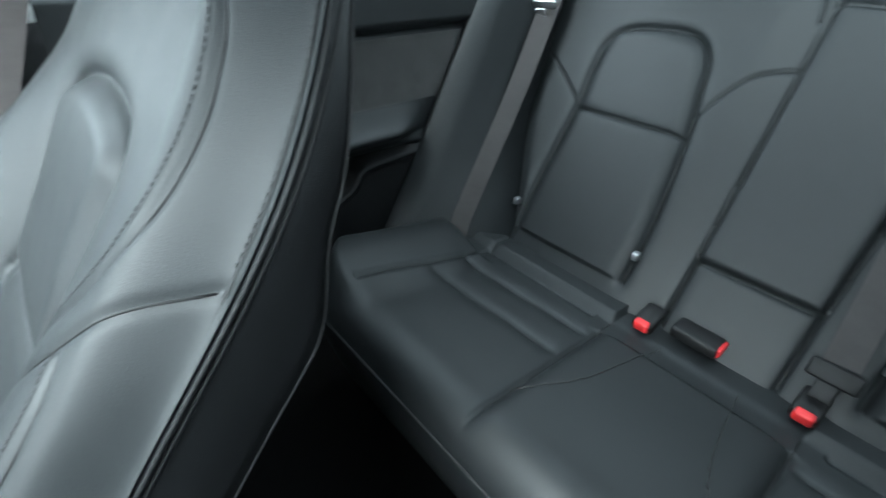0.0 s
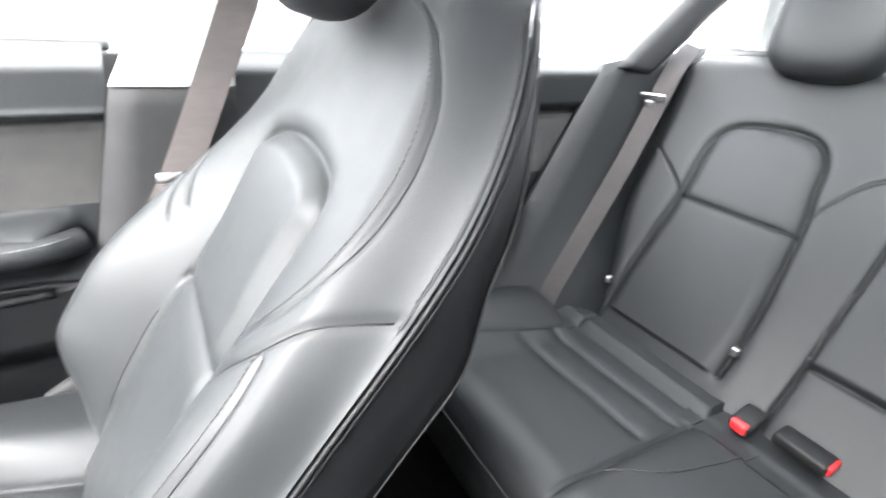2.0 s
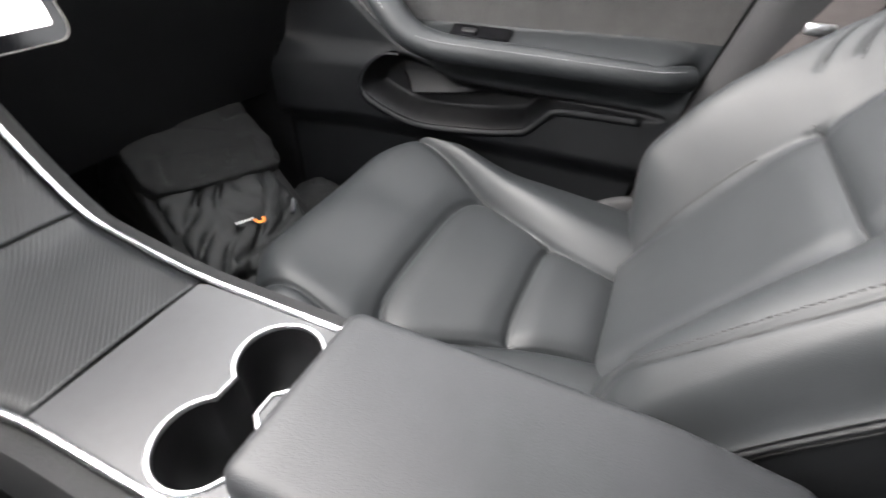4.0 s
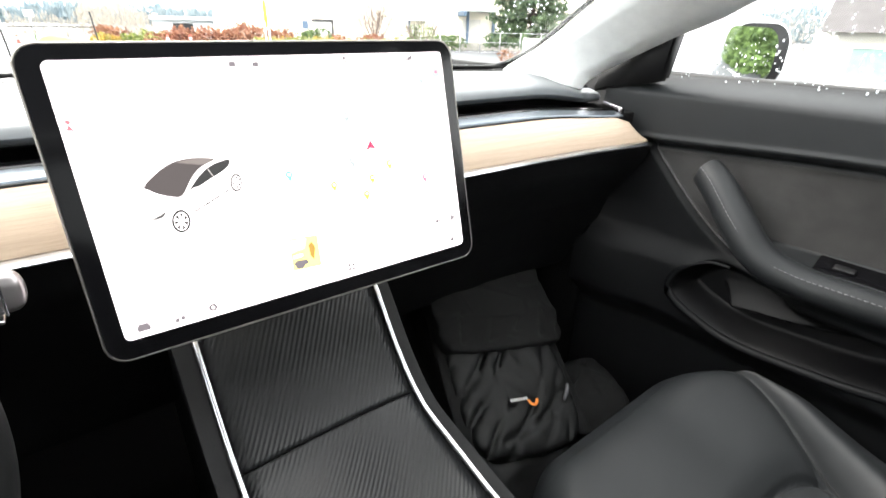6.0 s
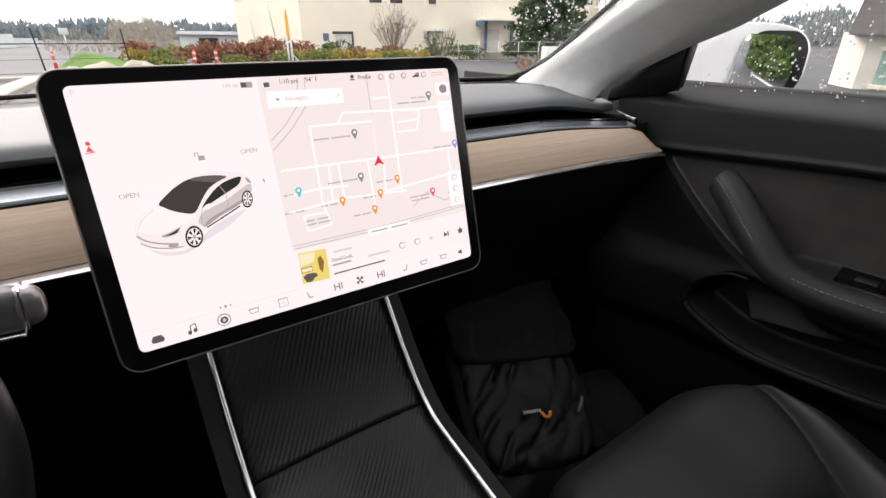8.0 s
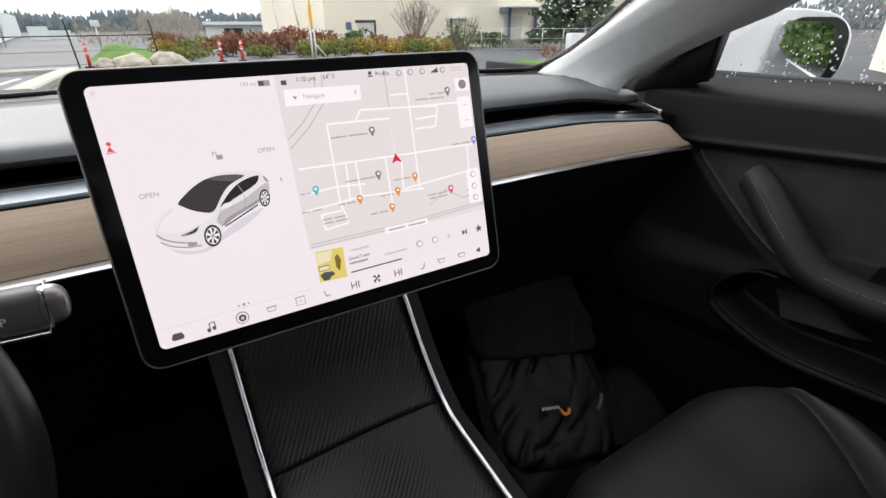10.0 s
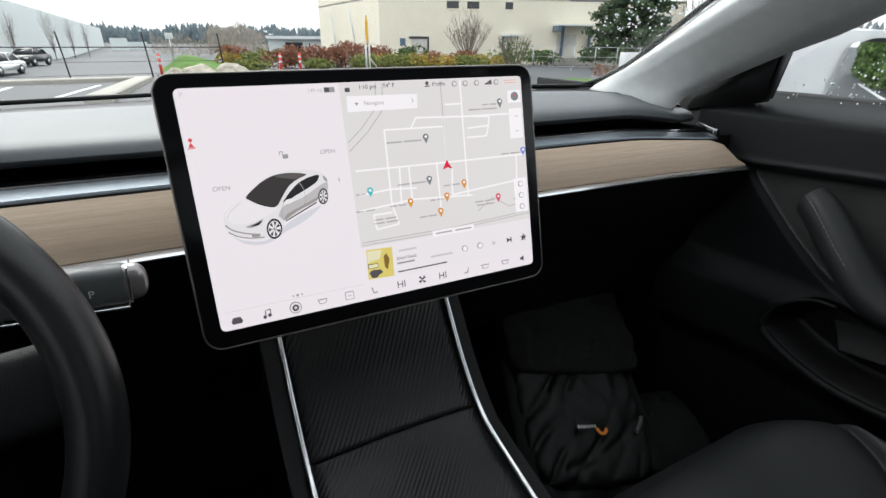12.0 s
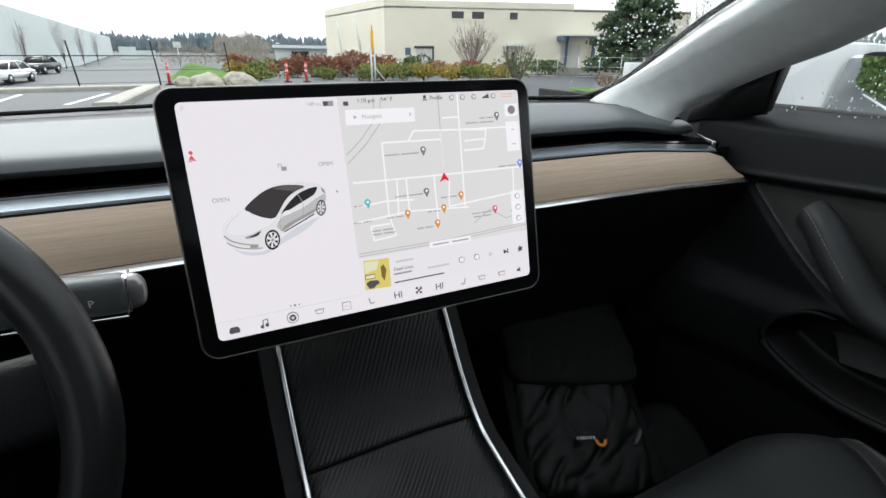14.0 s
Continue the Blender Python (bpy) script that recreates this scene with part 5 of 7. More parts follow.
MAPC = glow("display_map", (0.79, 0.745, 0.735), 0.95)
ROAD = glow("display_road", (0.95, 0.90, 0.91), 1.0)
ui_box("map_area", 0.405, 0.004, 0.998, 0.745, MAPC)
for ln in ([(0.419, 0.389), (0.708, 0.395), (0.995, 0.397)], [(0.519, 0.217), (0.706, 0.222)], [(0.519, 0.217), (0.515, 0.561)], [(0.603, 0.216), (0.621, 0.172), (0.782, 0.182), (0.977, 0.185)],
           [(0.778, 0.01), (0.771, 0.577)], [(0.673, 0.388), (0.673, 0.628)], [(0.414, 0.573), (0.588, 0.553), (0.786, 0.573)], [(0.724, 0.424), (0.716, 0.557), (0.96, 0.528)],
           [(0.552, 0.397), (0.545, 0.568)], [(0.581, 0.396), (0.581, 0.551)], [(0.782, 0.182), (0.87, 0.19), (0.865, 0.235), (0.79, 0.24)], [(0.865, 0.235), (0.855, 0.285), (0.785, 0.285)],
           [(0.96, 0.40), (0.955, 0.62)], [(0.515, 0.561), (0.53, 0.66), (0.46, 0.67), (0.455, 0.60), (0.515, 0.60)], [(0.71, 0.173), (0.707, 0.385)], [(0.72, 0.12), (0.775, 0.12)], [(0.43, 0.50), (0.515, 0.49), (0.60, 0.50)]):
    ui_line("map_road", ln, 0.0017, ROAD)
RAILC = glow("display_rail", (0.55, 0.52, 0.52), 0.9)
for ln in ([(0.41, 0.722), (0.70, 0.722), (0.997, 0.700)], [(0.41, 0.735), (0.70, 0.735), (0.997, 0.712)], [(0.41, 0.30), (0.47, 0.22), (0.52, 0.13), (0.53, 0.01)], [(0.41, 0.26), (0.455, 0.20), (0.50, 0.12), (0.51, 0.01)],
           [(0.80, 0.66), (0.86, 0.60), (0.92, 0.66), (0.997, 0.64)], [(0.712, 0.008), (0.71, 0.173), (0.707, 0.39)]):
    ui_line("map_line", ln, 0.0009, RAILC)
PINO, PINR, PINT, PING, PINB = (glow("pin_" + k, v, 0.9) for k, v in (("orange", (0.78, 0.33, 0.06)), ("red", (0.75, 0.10, 0.16)), ("teal", (0.10, 0.55, 0.58)), ("grey", (0.22, 0.25, 0.26)), ("blue", (0.22, 0.28, 0.75))))


LABELC = glow("display_label", (0.50, 0.47, 0.47), 0.9)


def map_pin(u, v, material):
    c = px(u, v)
    pts = [(c[0] + 0.0030 * math.cos(radians(a)), c[1] + 0.002 + 0.0030 * math.sin(radians(a))) for a in range(-20, 201, 20)] + [(c[0], c[1] - 0.0045)]
    o = plate("map_pin", pts, -0.0054, -0.004, material, disp)
    ui_dot("pin_mark", u, v - 0.010, 0.0013, ROAD, 5, 8)


for u, v, m in ((0.646, 0.273, PING), (0.643, 0.474, PING), (0.76, 0.512, PINO), (0.696, 0.566, PINO), (0.67, 0.637, PINO), (0.574, 0.569, PINO), (0.454, 0.493, PINT), (0.88, 0.607, PINR), (0.913, 0.13, PING), (0.988, 0.383, PINB)):
    map_pin(u, v, m)
for u0, u1, v in ((0.523, 0.632, 0.277), (0.541, 0.632, 0.476), (0.80, 0.90, 0.153), (0.85, 0.90, 0.132), (0.905, 0.975, 0.385), (0.69, 0.745, 0.508), (0.64, 0.682, 0.57), (0.60, 0.655, 0.645), (0.51, 0.56, 0.572), (0.412, 0.44, 0.497),
                  (0.795, 0.865, 0.612), (0.80, 0.865, 0.630), (0.405, 0.46, 0.575), (0.455, 0.525, 0.625), (0.455, 0.53, 0.642), (0.94, 0.965, 0.625)):
    m = u0 + (u1 - u0) * 0.45
    for a, b in ((u0, m - 0.003), (m + 0.003, u1)):
        ui_box("map_label", a, v - 0.0035, b, v + 0.0035, LABELC, 2)
WHI = glow("display_panel", (0.93, 0.88, 0.90), 1.0)
ui("nav_field", [(0.423, 0.060), (0.632, 0.064), (0.630, 0.128), (0.420, 0.128)], WHI, 3)
ui_text("Navigate", 0.468, 0.095, 0.0056, LABELC, "LEFT", 5)
ui("nav_arrow", [(0.442, 0.089), (0.454, 0.092), (0.447, 0.103)], GREYI, 5)
ui_line("nav_chevron", [(0.612, 0.085), (0.618, 0.094), (0.612, 0.103)], 0.0006, GREYI, 5)
ui_box("street_label", 0.635, 0.722, 0.780, 0.752, WHI, 4)
ui_box("street_words", 0.645, 0.733, 0.70, 0.741, LABELC, 6)
ui_box("street_words", 0.712, 0.733, 0.77, 0.741, LABELC, 6)
for v0, v1 in ((0.07, 0.13), (0.16, 0.31), (0.52, 0.70)):
    ui_box("map_control", 0.945, v0, 0.992, v1, WHI, 4)
ui_dot("compass", 0.968, 0.10, 0.0045, PING, 6)
ui_dot("compass_needle", 0.968, 0.096, 0.0014, PINR, 8, 8)
for v in (0.20, 0.275):
    ui_line("zoom_mark", [(0.962, v), (0.976, v)], 0.0006, GREYI, 6)
for v in (0.55, 0.61, 0.67):
    ui_dot("control_ring", 0.968, v, 0.0032, GREYI, 6)
    ui_dot("control_hole", 0.968, v, 0.0025, WHI, 7)
ui("position_arrow", [(0.707, 0.385), (0.722, 0.428), (0.707, 0.418), (0.692, 0.428)], glow("arrow_red", (0.75, 0.02, 0.06), 0.9), 6)
ui_text("1:10 pm", 0.485, 0.024, 0.0054, INK, level=4)
ui_text("54\u00b0 F", 0.548, 0.022, 0.0054, INK, level=4)
ui_text("Profile", 0.705, 0.024, 0.0054, INK, level=4)
ui_text("149 mi", 0.338, 0.030, 0.0048, LABELC, level=4)
ui_box("battery_case", 0.363, 0.018, 0.392, 0.040, GREYI, 3)
ui_box("battery_fill", 0.364, 0.020, 0.377, 0.038, INK, 4)
ui_box("lock_body", 0.420, 0.024, 0.434, 0.042, INK, 3)
ui_dot("profile_head", 0.668, 0.018, 0.0017, INK, 4, 12)
ui_box("profile_body", 0.661, 0.029, 0.675, 0.034, INK, 4)
for u in (0.758, 0.795, 0.835, 0.905):
    ui_dot("status_icon", u, 0.026, 0.0028, GREYI, 4, 14)
    ui_dot("status_hole", u, 0.026, 0.0019, MAPC, 5, 14)
for k in range(4):
    ui_box("signal_bar", 0.866 + 0.006 * k, 0.034 - 0.005 * (k + 1), 0.870 + 0.006 * k, 0.036, INK, 4)
for k in range(2):
    ui_box("status_line", 0.935, 0.018 + 0.012 * k, 0.978, 0.021 + 0.012 * k, glow("status_peach", (0.85, 0.45, 0.30), 0.9), 4)
# media strip
ui_box("media_strip", 0.405, 0.745, 0.998, 0.915, glow("display_media", (0.88, 0.82, 0.84), 0.95), 2)
ui("cover_art", [(0.418, 0.758), (0.497, 0.764), (0.494, 0.906), (0.414, 0.900)], glow("cover_yellow", (0.80, 0.66, 0.18), 0.9), 4)
ui("cover_light", [(0.42, 0.765), (0.465, 0.768), (0.455, 0.81), (0.418, 0.82)], glow("cover_cream", (0.88, 0.82, 0.55), 0.9), 5)
ui("cover_figure", [(0.468, 0.80), (0.478, 0.79), (0.485, 0.82), (0.476, 0.87), (0.468, 0.85)], glow("cover_brown", (0.28, 0.17, 0.04), 0.8), 5)
ui("cover_black", [(0.418, 0.868), (0.43, 0.858), (0.455, 0.862), (0.460, 0.878), (0.448, 0.885), (0.440, 0.898), (0.425, 0.895)], INK, 6)
ui_box("cover_tag", 0.417, 0.828, 0.448, 0.850, INK, 6)
ui_box("cover_tag_face", 0.4185, 0.831, 0.4465, 0.847, glow("cover_cream", (0.88, 0.82, 0.55), 0.9), 7)
ui_text("Dead Souls", 0.508, 0.826, 0.0047, INK, "LEFT", 5)
ui_box("media_words", 0.508, 0.846, 0.565, 0.854, GREYI, 5)
ui_box("media_words", 0.518, 0.785, 0.575, 0.794, LGREY, 5)
ui_box("media_words", 0.62, 0.845, 0.695, 0.854, LGREY, 5)
ui_box("progress_bar", 0.508, 0.889, 0.673, 0.8945, INK, 5)
for u, k in ((0.740, 0), (0.796, 0), (0.850, 1), (0.909, 2), (0.965, 3)):
    if k == 0:
        ui_dot("thumb_icon", u, 0.84, 0.0034, GREYI, 5, 12), ui_dot("thumb_inner", u, 0.84, 0.0025, WHI, 6, 12)
    elif k == 1:
        ui("play_icon", [(u - 0.006, 0.828), (u + 0.006, 0.84), (u - 0.006, 0.852)], LGREY, 5)
    elif k == 2:
        ui("skip_icon", [(u - 0.009, 0.828), (u + 0.004, 0.84), (u - 0.009, 0.852)], INK, 5)
        ui_box("skip_bar", u + 0.005, 0.828, u + 0.008, 0.852, INK, 5)
    else:
        c = px(u, 0.84)
        plate("star_icon", [(c[0] + (0.0042 if i % 2 == 0 else 0.0018) * math.sin(math.pi * i / 5), c[1] + (0.0042 if i % 2 == 0 else 0.0018) * math.cos(math.pi * i / 5)) for i in range(10)], -0.006, -0.004, INK, disp)
# bottom bar
ui_text("HI", 0.513, 0.957, 0.0100, INK, level=4)
ui_text("HI", 0.653, 0.957, 0.0100, INK, level=4)
for a in range(4):
    c, t = px(0.583, 0.955), radians(45 + 90 * a)
    plate("fan_blade", [(c[0] + 0.0042 * math.cos(t - 0.45), c[1] + 0.0042 * math.sin(t - 0.45)), (c[0] + 0.0046 * math.cos(t + 0.2), c[1] + 0.0046 * math.sin(t + 0.2)), (c[0], c[1])], -0.0056, -0.004, INK, disp)
ui("car_icon", [(0.028, 0.965), (0.033, 0.948), (0.052, 0.948), (0.057, 0.965), (0.054, 0.975), (0.031, 0.975)], INK, 4)
ui_line("music_note", [(0.116, 0.972), (0.116, 0.944), (0.129, 0.940), (0.129, 0.968)], 0.0008, INK, 4)
ui_dot("note_head", 0.113, 0.972, 0.0016, INK, 5, 10), ui_dot("note_head", 0.126, 0.968, 0.0016, INK, 5, 10)
ui_dot("camera_ring", 0.196, 0.959, 0.0056, GREYI, 4), ui_dot("camera_inner", 0.196, 0.959, 0.0046, DISP, 5), ui_dot("camera_lens", 0.196, 0.959, 0.0032, INK, 6), ui_dot("camera_glint", 0.196, 0.959, 0.0014, LGREY, 7)
for u in (0.272, 0.809, 0.886):
    ui("defrost_icon", [(u - 0.014, 0.946), (u + 0.014, 0.946), (u + 0.009, 0.968), (u - 0.009, 0.968)], GREYI, 4)
    ui("defrost_inner", [(u - 0.011, 0.950), (u + 0.011, 0.950), (u + 0.007, 0.964), (u - 0.007, 0.964)], DISP, 5)
ui_box("up_frame", 0.338, 0.938, 0.364, 0.976, GREYI, 4), ui_box("up_inner", 0.340, 0.941, 0.362, 0.973, DISP, 5)
ui_line("up_chevron", [(0.346, 0.960), (0.351, 0.953), (0.356, 0.960)], 0.0006, GREYI, 6)
for u, f in ((0.428, 1), (0.738, -1)):
    ui_line("seat_icon", [(u - 0.008 * f, 0.942), (u - 0.004 * f, 0.970), (u + 0.008 * f, 0.968)], 0.0013, GREYI, 4)
ui("speaker_icon", [(0.948, 0.951), (0.953, 0.951), (0.960, 0.944), (0.960, 0.970), (0.953, 0.963), (0.948, 0.963)], INK, 4)
for k in (-1, 0, 1):
    ui_dot("page_dot", 0.207 + 0.012 * k, 0.905, 0.0008 if k else 0.0013, GREYI, 3, 8)
ui_line("divider", [(0.01, 0.918), (0.40, 0.918)], 0.0003, LGREY, 2)
# picture of the car
for nm, u, v in (("open_label", 0.066, 0.399), ("open_label", 0.348, 0.290)):
    ui_text("OPEN", u, v, 0.0054, GREYI, level=4)
ui_box("lock_icon", 0.228, 0.285, 0.242, 0.303, GREYI, 3)
ui_line("lock_shackle", [(0.221, 0.287), (0.221, 0.273), (0.229, 0.273), (0.229, 0.287)], 0.0007, GREYI, 3)
ui("bolt_icon", [(0.370, 0.405), (0.366, 0.419), (0.370, 0.419), (0.368, 0.431), (0.373, 0.416), (0.369, 0.416)], GREYI, 3)
REDI = glow("warning_red", (0.75, 0.10, 0.12), 0.9)
ui_dot("belt_warning", 0.017, 0.198, 0.0016, REDI, 3, 10)
ui("belt_warning_body", [(0.010, 0.226), (0.017, 0.206), (0.024, 0.226)], REDI, 3)
ui_line("belt_warning_bar", [(0.008, 0.232), (0.027, 0.228)], 0.0007, REDI, 3)
ui_text("P", 0.016, 0.026, 0.006, LGREY, level=3)
CARW, CARS, CARG, CARD = glow("picture_white", (0.82, 0.78, 0.79), 0.95), glow("picture_shade", (0.40, 0.38, 0.38), 0.9), glow("picture_glass", (0.045, 0.038, 0.038), 0.9), glow("picture_dark", (0.018, 0.018, 0.018), 0.9)
CARM, CARL, CARH = glow("picture_side", (0.56, 0.53, 0.53), 0.92), glow("picture_low", (0.36, 0.335, 0.325), 0.9), glow("picture_hood", (0.88, 0.83, 0.85), 0.95)


def pic(x, y):
    """From the slanted grid of the car picture to shares of the display."""
    w = 1 - 0.000131636 * x - 0.0000288068 * y
    return ((0.000424483 * x - 0.0000901025 * y + 0.0134913) / w - 0.010, (0.0000395917 * x + 0.000735275 * y + 0.184203) / w - 0.014)


def drawn(name, ctrl, material, level, per=4, loop=True):
    return ui(name, [pic(*p) for p in flat_curve(ctrl, per, loop)], material, level)


def stroke(name, ctrl, wid, material, level):
    return ui_line(name, [pic(*p) for p in flat_curve(ctrl, 5)], wid, material, level)


drawn("car_shadow", [(230, 500), (300, 545), (430, 550), (520, 480), (600, 420), (720, 362), (640, 440), (540, 500), (440, 565), (320, 565)], glow("picture_shadow", (0.70, 0.68, 0.73), 0.95), 2)
drawn("car_body", [(220, 470), (214, 430), (226, 398), (262, 364), (330, 316), (372, 262), (450, 208), (555, 182), (650, 178), (715, 192), (746, 228), (752, 285), (742, 335), (690, 346), (600, 396), (535, 442), (505, 500), (440, 536), (380, 546), (300, 536), (240, 506)], CARW, 3)
drawn("car_side", [(498, 412), (530, 362), (620, 322), (702, 262), (744, 240), (748, 280), (708, 290), (692, 338), (600, 392), (532, 440), (512, 432)], CARM, 4, 3)
drawn("car_low_side", [(528, 432), (548, 404), (630, 358), (698, 318), (694, 336), (600, 391), (536, 438)], CARL, 5, 3)
drawn("car_hood", [(232, 400), (292, 350), (332, 326), (395, 362), (486, 372), (470, 398), (410, 432), (330, 462), (262, 462), (226, 436)], CARH, 4, 3)
drawn("car_roof_glass", [(326, 324), (364, 280), (410, 240), (462, 211), (530, 196), (600, 195), (636, 203), (590, 228), (552, 258), (522, 304), (486, 369), (436, 371), (384, 357), (348, 340)], CARG, 5, 3)
drawn("car_roof_gleam", [(470, 214), (532, 199), (600, 197), (630, 203), (588, 226), (520, 222)], glow("picture_gleam", (0.12, 0.105, 0.10), 0.9), 6, 3)
drawn("car_side_glass", [(519, 348), (548, 300), (592, 250), (640, 220), (690, 204), (702, 210), (688, 242), (640, 276), (580, 314), (548, 336)], CARD, 6, 3)
stroke("car_window_post", [(602, 246), (628, 284)], 0.0007, CARL, 7)
stroke("car_door_line", [(628, 290), (636, 330), (622, 372)], 0.0004, CARL, 7)
stroke("car_shut_line", [(520, 352), (512, 400), (524, 440)], 0.0004, CARL, 7)
stroke("car_sill", [(536, 444), (610, 398), (692, 346)], 0.0011, CARD, 7)
drawn("car_headlamp", [(330, 476), (372, 460), (412, 438), (418, 434), (406, 462), (378, 476), (346, 483)], CARS, 6, 2)
drawn("car_headlamp_dark", [(352, 474), (384, 460), (410, 442), (400, 462), (376, 472)], CARD, 7, 2)
stroke("car_bumper", [(222, 470), (262, 496), (330, 512), (402, 516)], 0.0013, CARS, 6)
stroke("car_intake", [(238, 506), (290, 528), (360, 536), (425, 530)], 0.0010, CARL, 6)
stroke("car_hood_crease", [(300, 352), (250, 396), (232, 436)], 0.0004, CARM, 6)
drawn("car_corner_intake", [(362, 520), (402, 512), (400, 528), (364, 532)], CARL, 6, 2)
for x, y, rx, ry in ((476, 486, 40, 53), (726, 314, 25, 42)):
    for nm, k, mtl, lv in (("car_tyre", 1.0, CARD, 8), ("car_rim", 0.80, CARH, 9), ("car_hub", 0.16, CARL, 11)):
        ui(nm, [pic(x + k * rx * math.cos(a * math.pi / 12), y + k * ry * math.sin(a * math.pi / 12)) for a in range(24)], mtl, lv)
    for j in range(7):
        a = 2 * math.pi * j / 7 + 0.3
        ui("car_spoke_gap", [pic(x + 0.2 * rx * math.cos(a), y + 0.2 * ry * math.sin(a)), pic(x + 0.74 * rx * math.cos(a - 0.24), y + 0.74 * ry * math.sin(a - 0.24)), pic(x + 0.74 * rx * math.cos(a + 0.24), y + 0.74 * ry * math.sin(a + 0.24))], CARD, 10)
drawn("car_mirror", [(522, 352), (536, 334), (566, 328), (577, 338), (560, 350), (536, 358)], CARH, 8, 2)
drawn("car_tail_lamp", [(722, 206), (742, 222), (746, 238), (730, 228)], CARL, 6, 2)
# stand behind the screen
bm = bmesh.new()
slab(bm, (0, 0.07, -0.05), (0.10, 0.12, 0.06), 0.012)
part("screen_arm", bm, BLACKP, tab)

# ---------- steering wheel and stalk ----------
wheel = thing("steering_wheel", "black leather-covered steering wheel with a padded hub", "steering wheel", at=(-0.395, -0.13, 0.845))
wheel.matrix_world = Matrix.Translation((-0.395, -0.13, 0.845)) @ Matrix.Rotation(radians(-22), 4, "X")
bm = bmesh.new()
rings = []
for k in range(96):
    a = 2 * math.pi * k / 96
    row = []
    for j in range(24):
        q = 2 * math.pi * j / 24
        r = 0.163 + 0.0155 * math.cos(q)
        row.append(bm.verts.new((r * math.cos(a), 0.0175 * math.sin(q), r * math.sin(a))))
    rings.append(row)
for k in range(96):
    for j in range(24):
        bm.faces.new((rings[k][j], rings[(k + 1) % 96][j], rings[(k + 1) % 96][(j + 1) % 24], rings[k][(j + 1) % 24]))
part("rim", bm, WHEELL, wheel, "thick leather rim")
bm = bmesh.new()
superblob(bm, (0, 0.03, 0), (0.15, 0.07, 0.125), 3.2)
part("hub", bm, DARKP, wheel)
for ang, wd in ((4, 0.052), (176, 0.052), (270, 0.06)):
    bm = bmesh.new()
    a = radians(ang)
    slab(bm, (0.115 * math.cos(a), 0.018, 0.115 * math.sin(a)), (0.105, 0.026, wd), 0.010, Matrix.Rotation(-a, 4, "Y"), 3)
    part("spoke", bm, DARKP, wheel)
for sx in (0.083, -0.083):
    bm = bmesh.new()
    superblob(bm, (sx, 0.0, 0.006), (0.022, 0.022, 0.026), 2.4, None, 14, 8)
    part("scroll_button", bm, CHROME, wheel, "ribbed chrome scroll button")
bm = bmesh.new()
sweep(bm, [(-0.395, -0.10, 0.83), (-0.395, 0.14, 0.76)], circ(0.045, 20))
col = tagged(part("steering_column", bm, BLACKP), "black shroud of the steering column", "steering column")
stalk = thing("drive_stalk", "grey plastic drive selector stalk with a silver end", "stalk", at=(-0.21, -0.02, 0.866))
SMX = Matrix.Rotation(radians(3), 4, "Y")
bm = bmesh.new()
slab(bm, (-0.062, 0.004, 0.001), (0.112, 0.020, 0.031), 0.007, SMX, 3)
part("lever", bm, mat("grey_lever", (0.06, 0.064, 0.065), 0.36, bump=0.2, bscale=1500), stalk)
bm = bmesh.new()
superblob(bm, (-0.006, 0.003, -0.001), (0.022, 0.0175, 0.029), 2.5, SMX.to_3x3(), 32, 20)
part("end_button", bm, mat("silver_cap", (0.30, 0.28, 0.28), 0.28, metal=0.8), stalk, "satin silver end button")
bm = bmesh.new()
slab(bm, (-0.0068, 0.0035, -0.0005), (0.0016, 0.0192, 0.0288), 0.0006, SMX)
part("end_ring", bm, CHROME, stalk, "bright ring round the end button")
# chrome strip standing in for the highlight along the lever's underside
bm = bmesh.new()
slab(bm, (-0.055, 0.002, -0.0165), (0.09, 0.016, 0.003), 0.001, SMX)
part("lever_edge", bm, CHROME, stalk)
cu = bpy.data.curves.new("letter", "FONT")
cu.body, cu.size, cu.extrude = "P", 0.008, 0.0001
tmp = bpy.data.objects.new("letter", cu)
me = bpy.data.meshes.new_from_object(tmp)
bpy.data.objects.remove(tmp)
me.materials.append(WHITEP)
o = new("letter", me)
o.parent = stalk
o.matrix_local = Matrix.Translation((-0.033, -0.0065, -0.005)) @ Matrix.Rotation(radians(90), 4, "X")

# ---------- backpack and pouch in the footwell ----------
bag = thing("backpack", "black nylon camera backpack with an orange and white mark", "backpack", at=(0.42, 0.10, 0.13))
BV, BNn = Vector((0, 0.857, 0.514)), Vector((0, -0.514, 0.857))
BM = Matrix.Translation((0.432, 0.135, 0.42)) @ Matrix((Vector((1, 0, 0)), BV, BNn)).transposed().to_4x4() @ Matrix.Rotation(radians(-17), 4, "Z")


def soft(bm, amount, scale, seed=0.0):
    """Creases cloth with noise."""
    for v in bm.verts:
        q = v.co * scale + Vector((seed, seed, seed))
        d = noise.noise(q) + 0.5 * noise.noise(q * 2.3) + 0.7 * (1 - 3.2 * abs(noise.noise(Vector((q.x * 1.3, q.y * 0.6, q.z)) + Vector((9, 0, 3)))))
        v.co += v.co.normalized() * d * amount


def bag_part(name, bm, material, label=""):
    for v in bm.verts:
        v.co = BM @ v.co
    o = part(name, bm, material, bag, label)
    o.location = -Vector(bag.location)
    return o


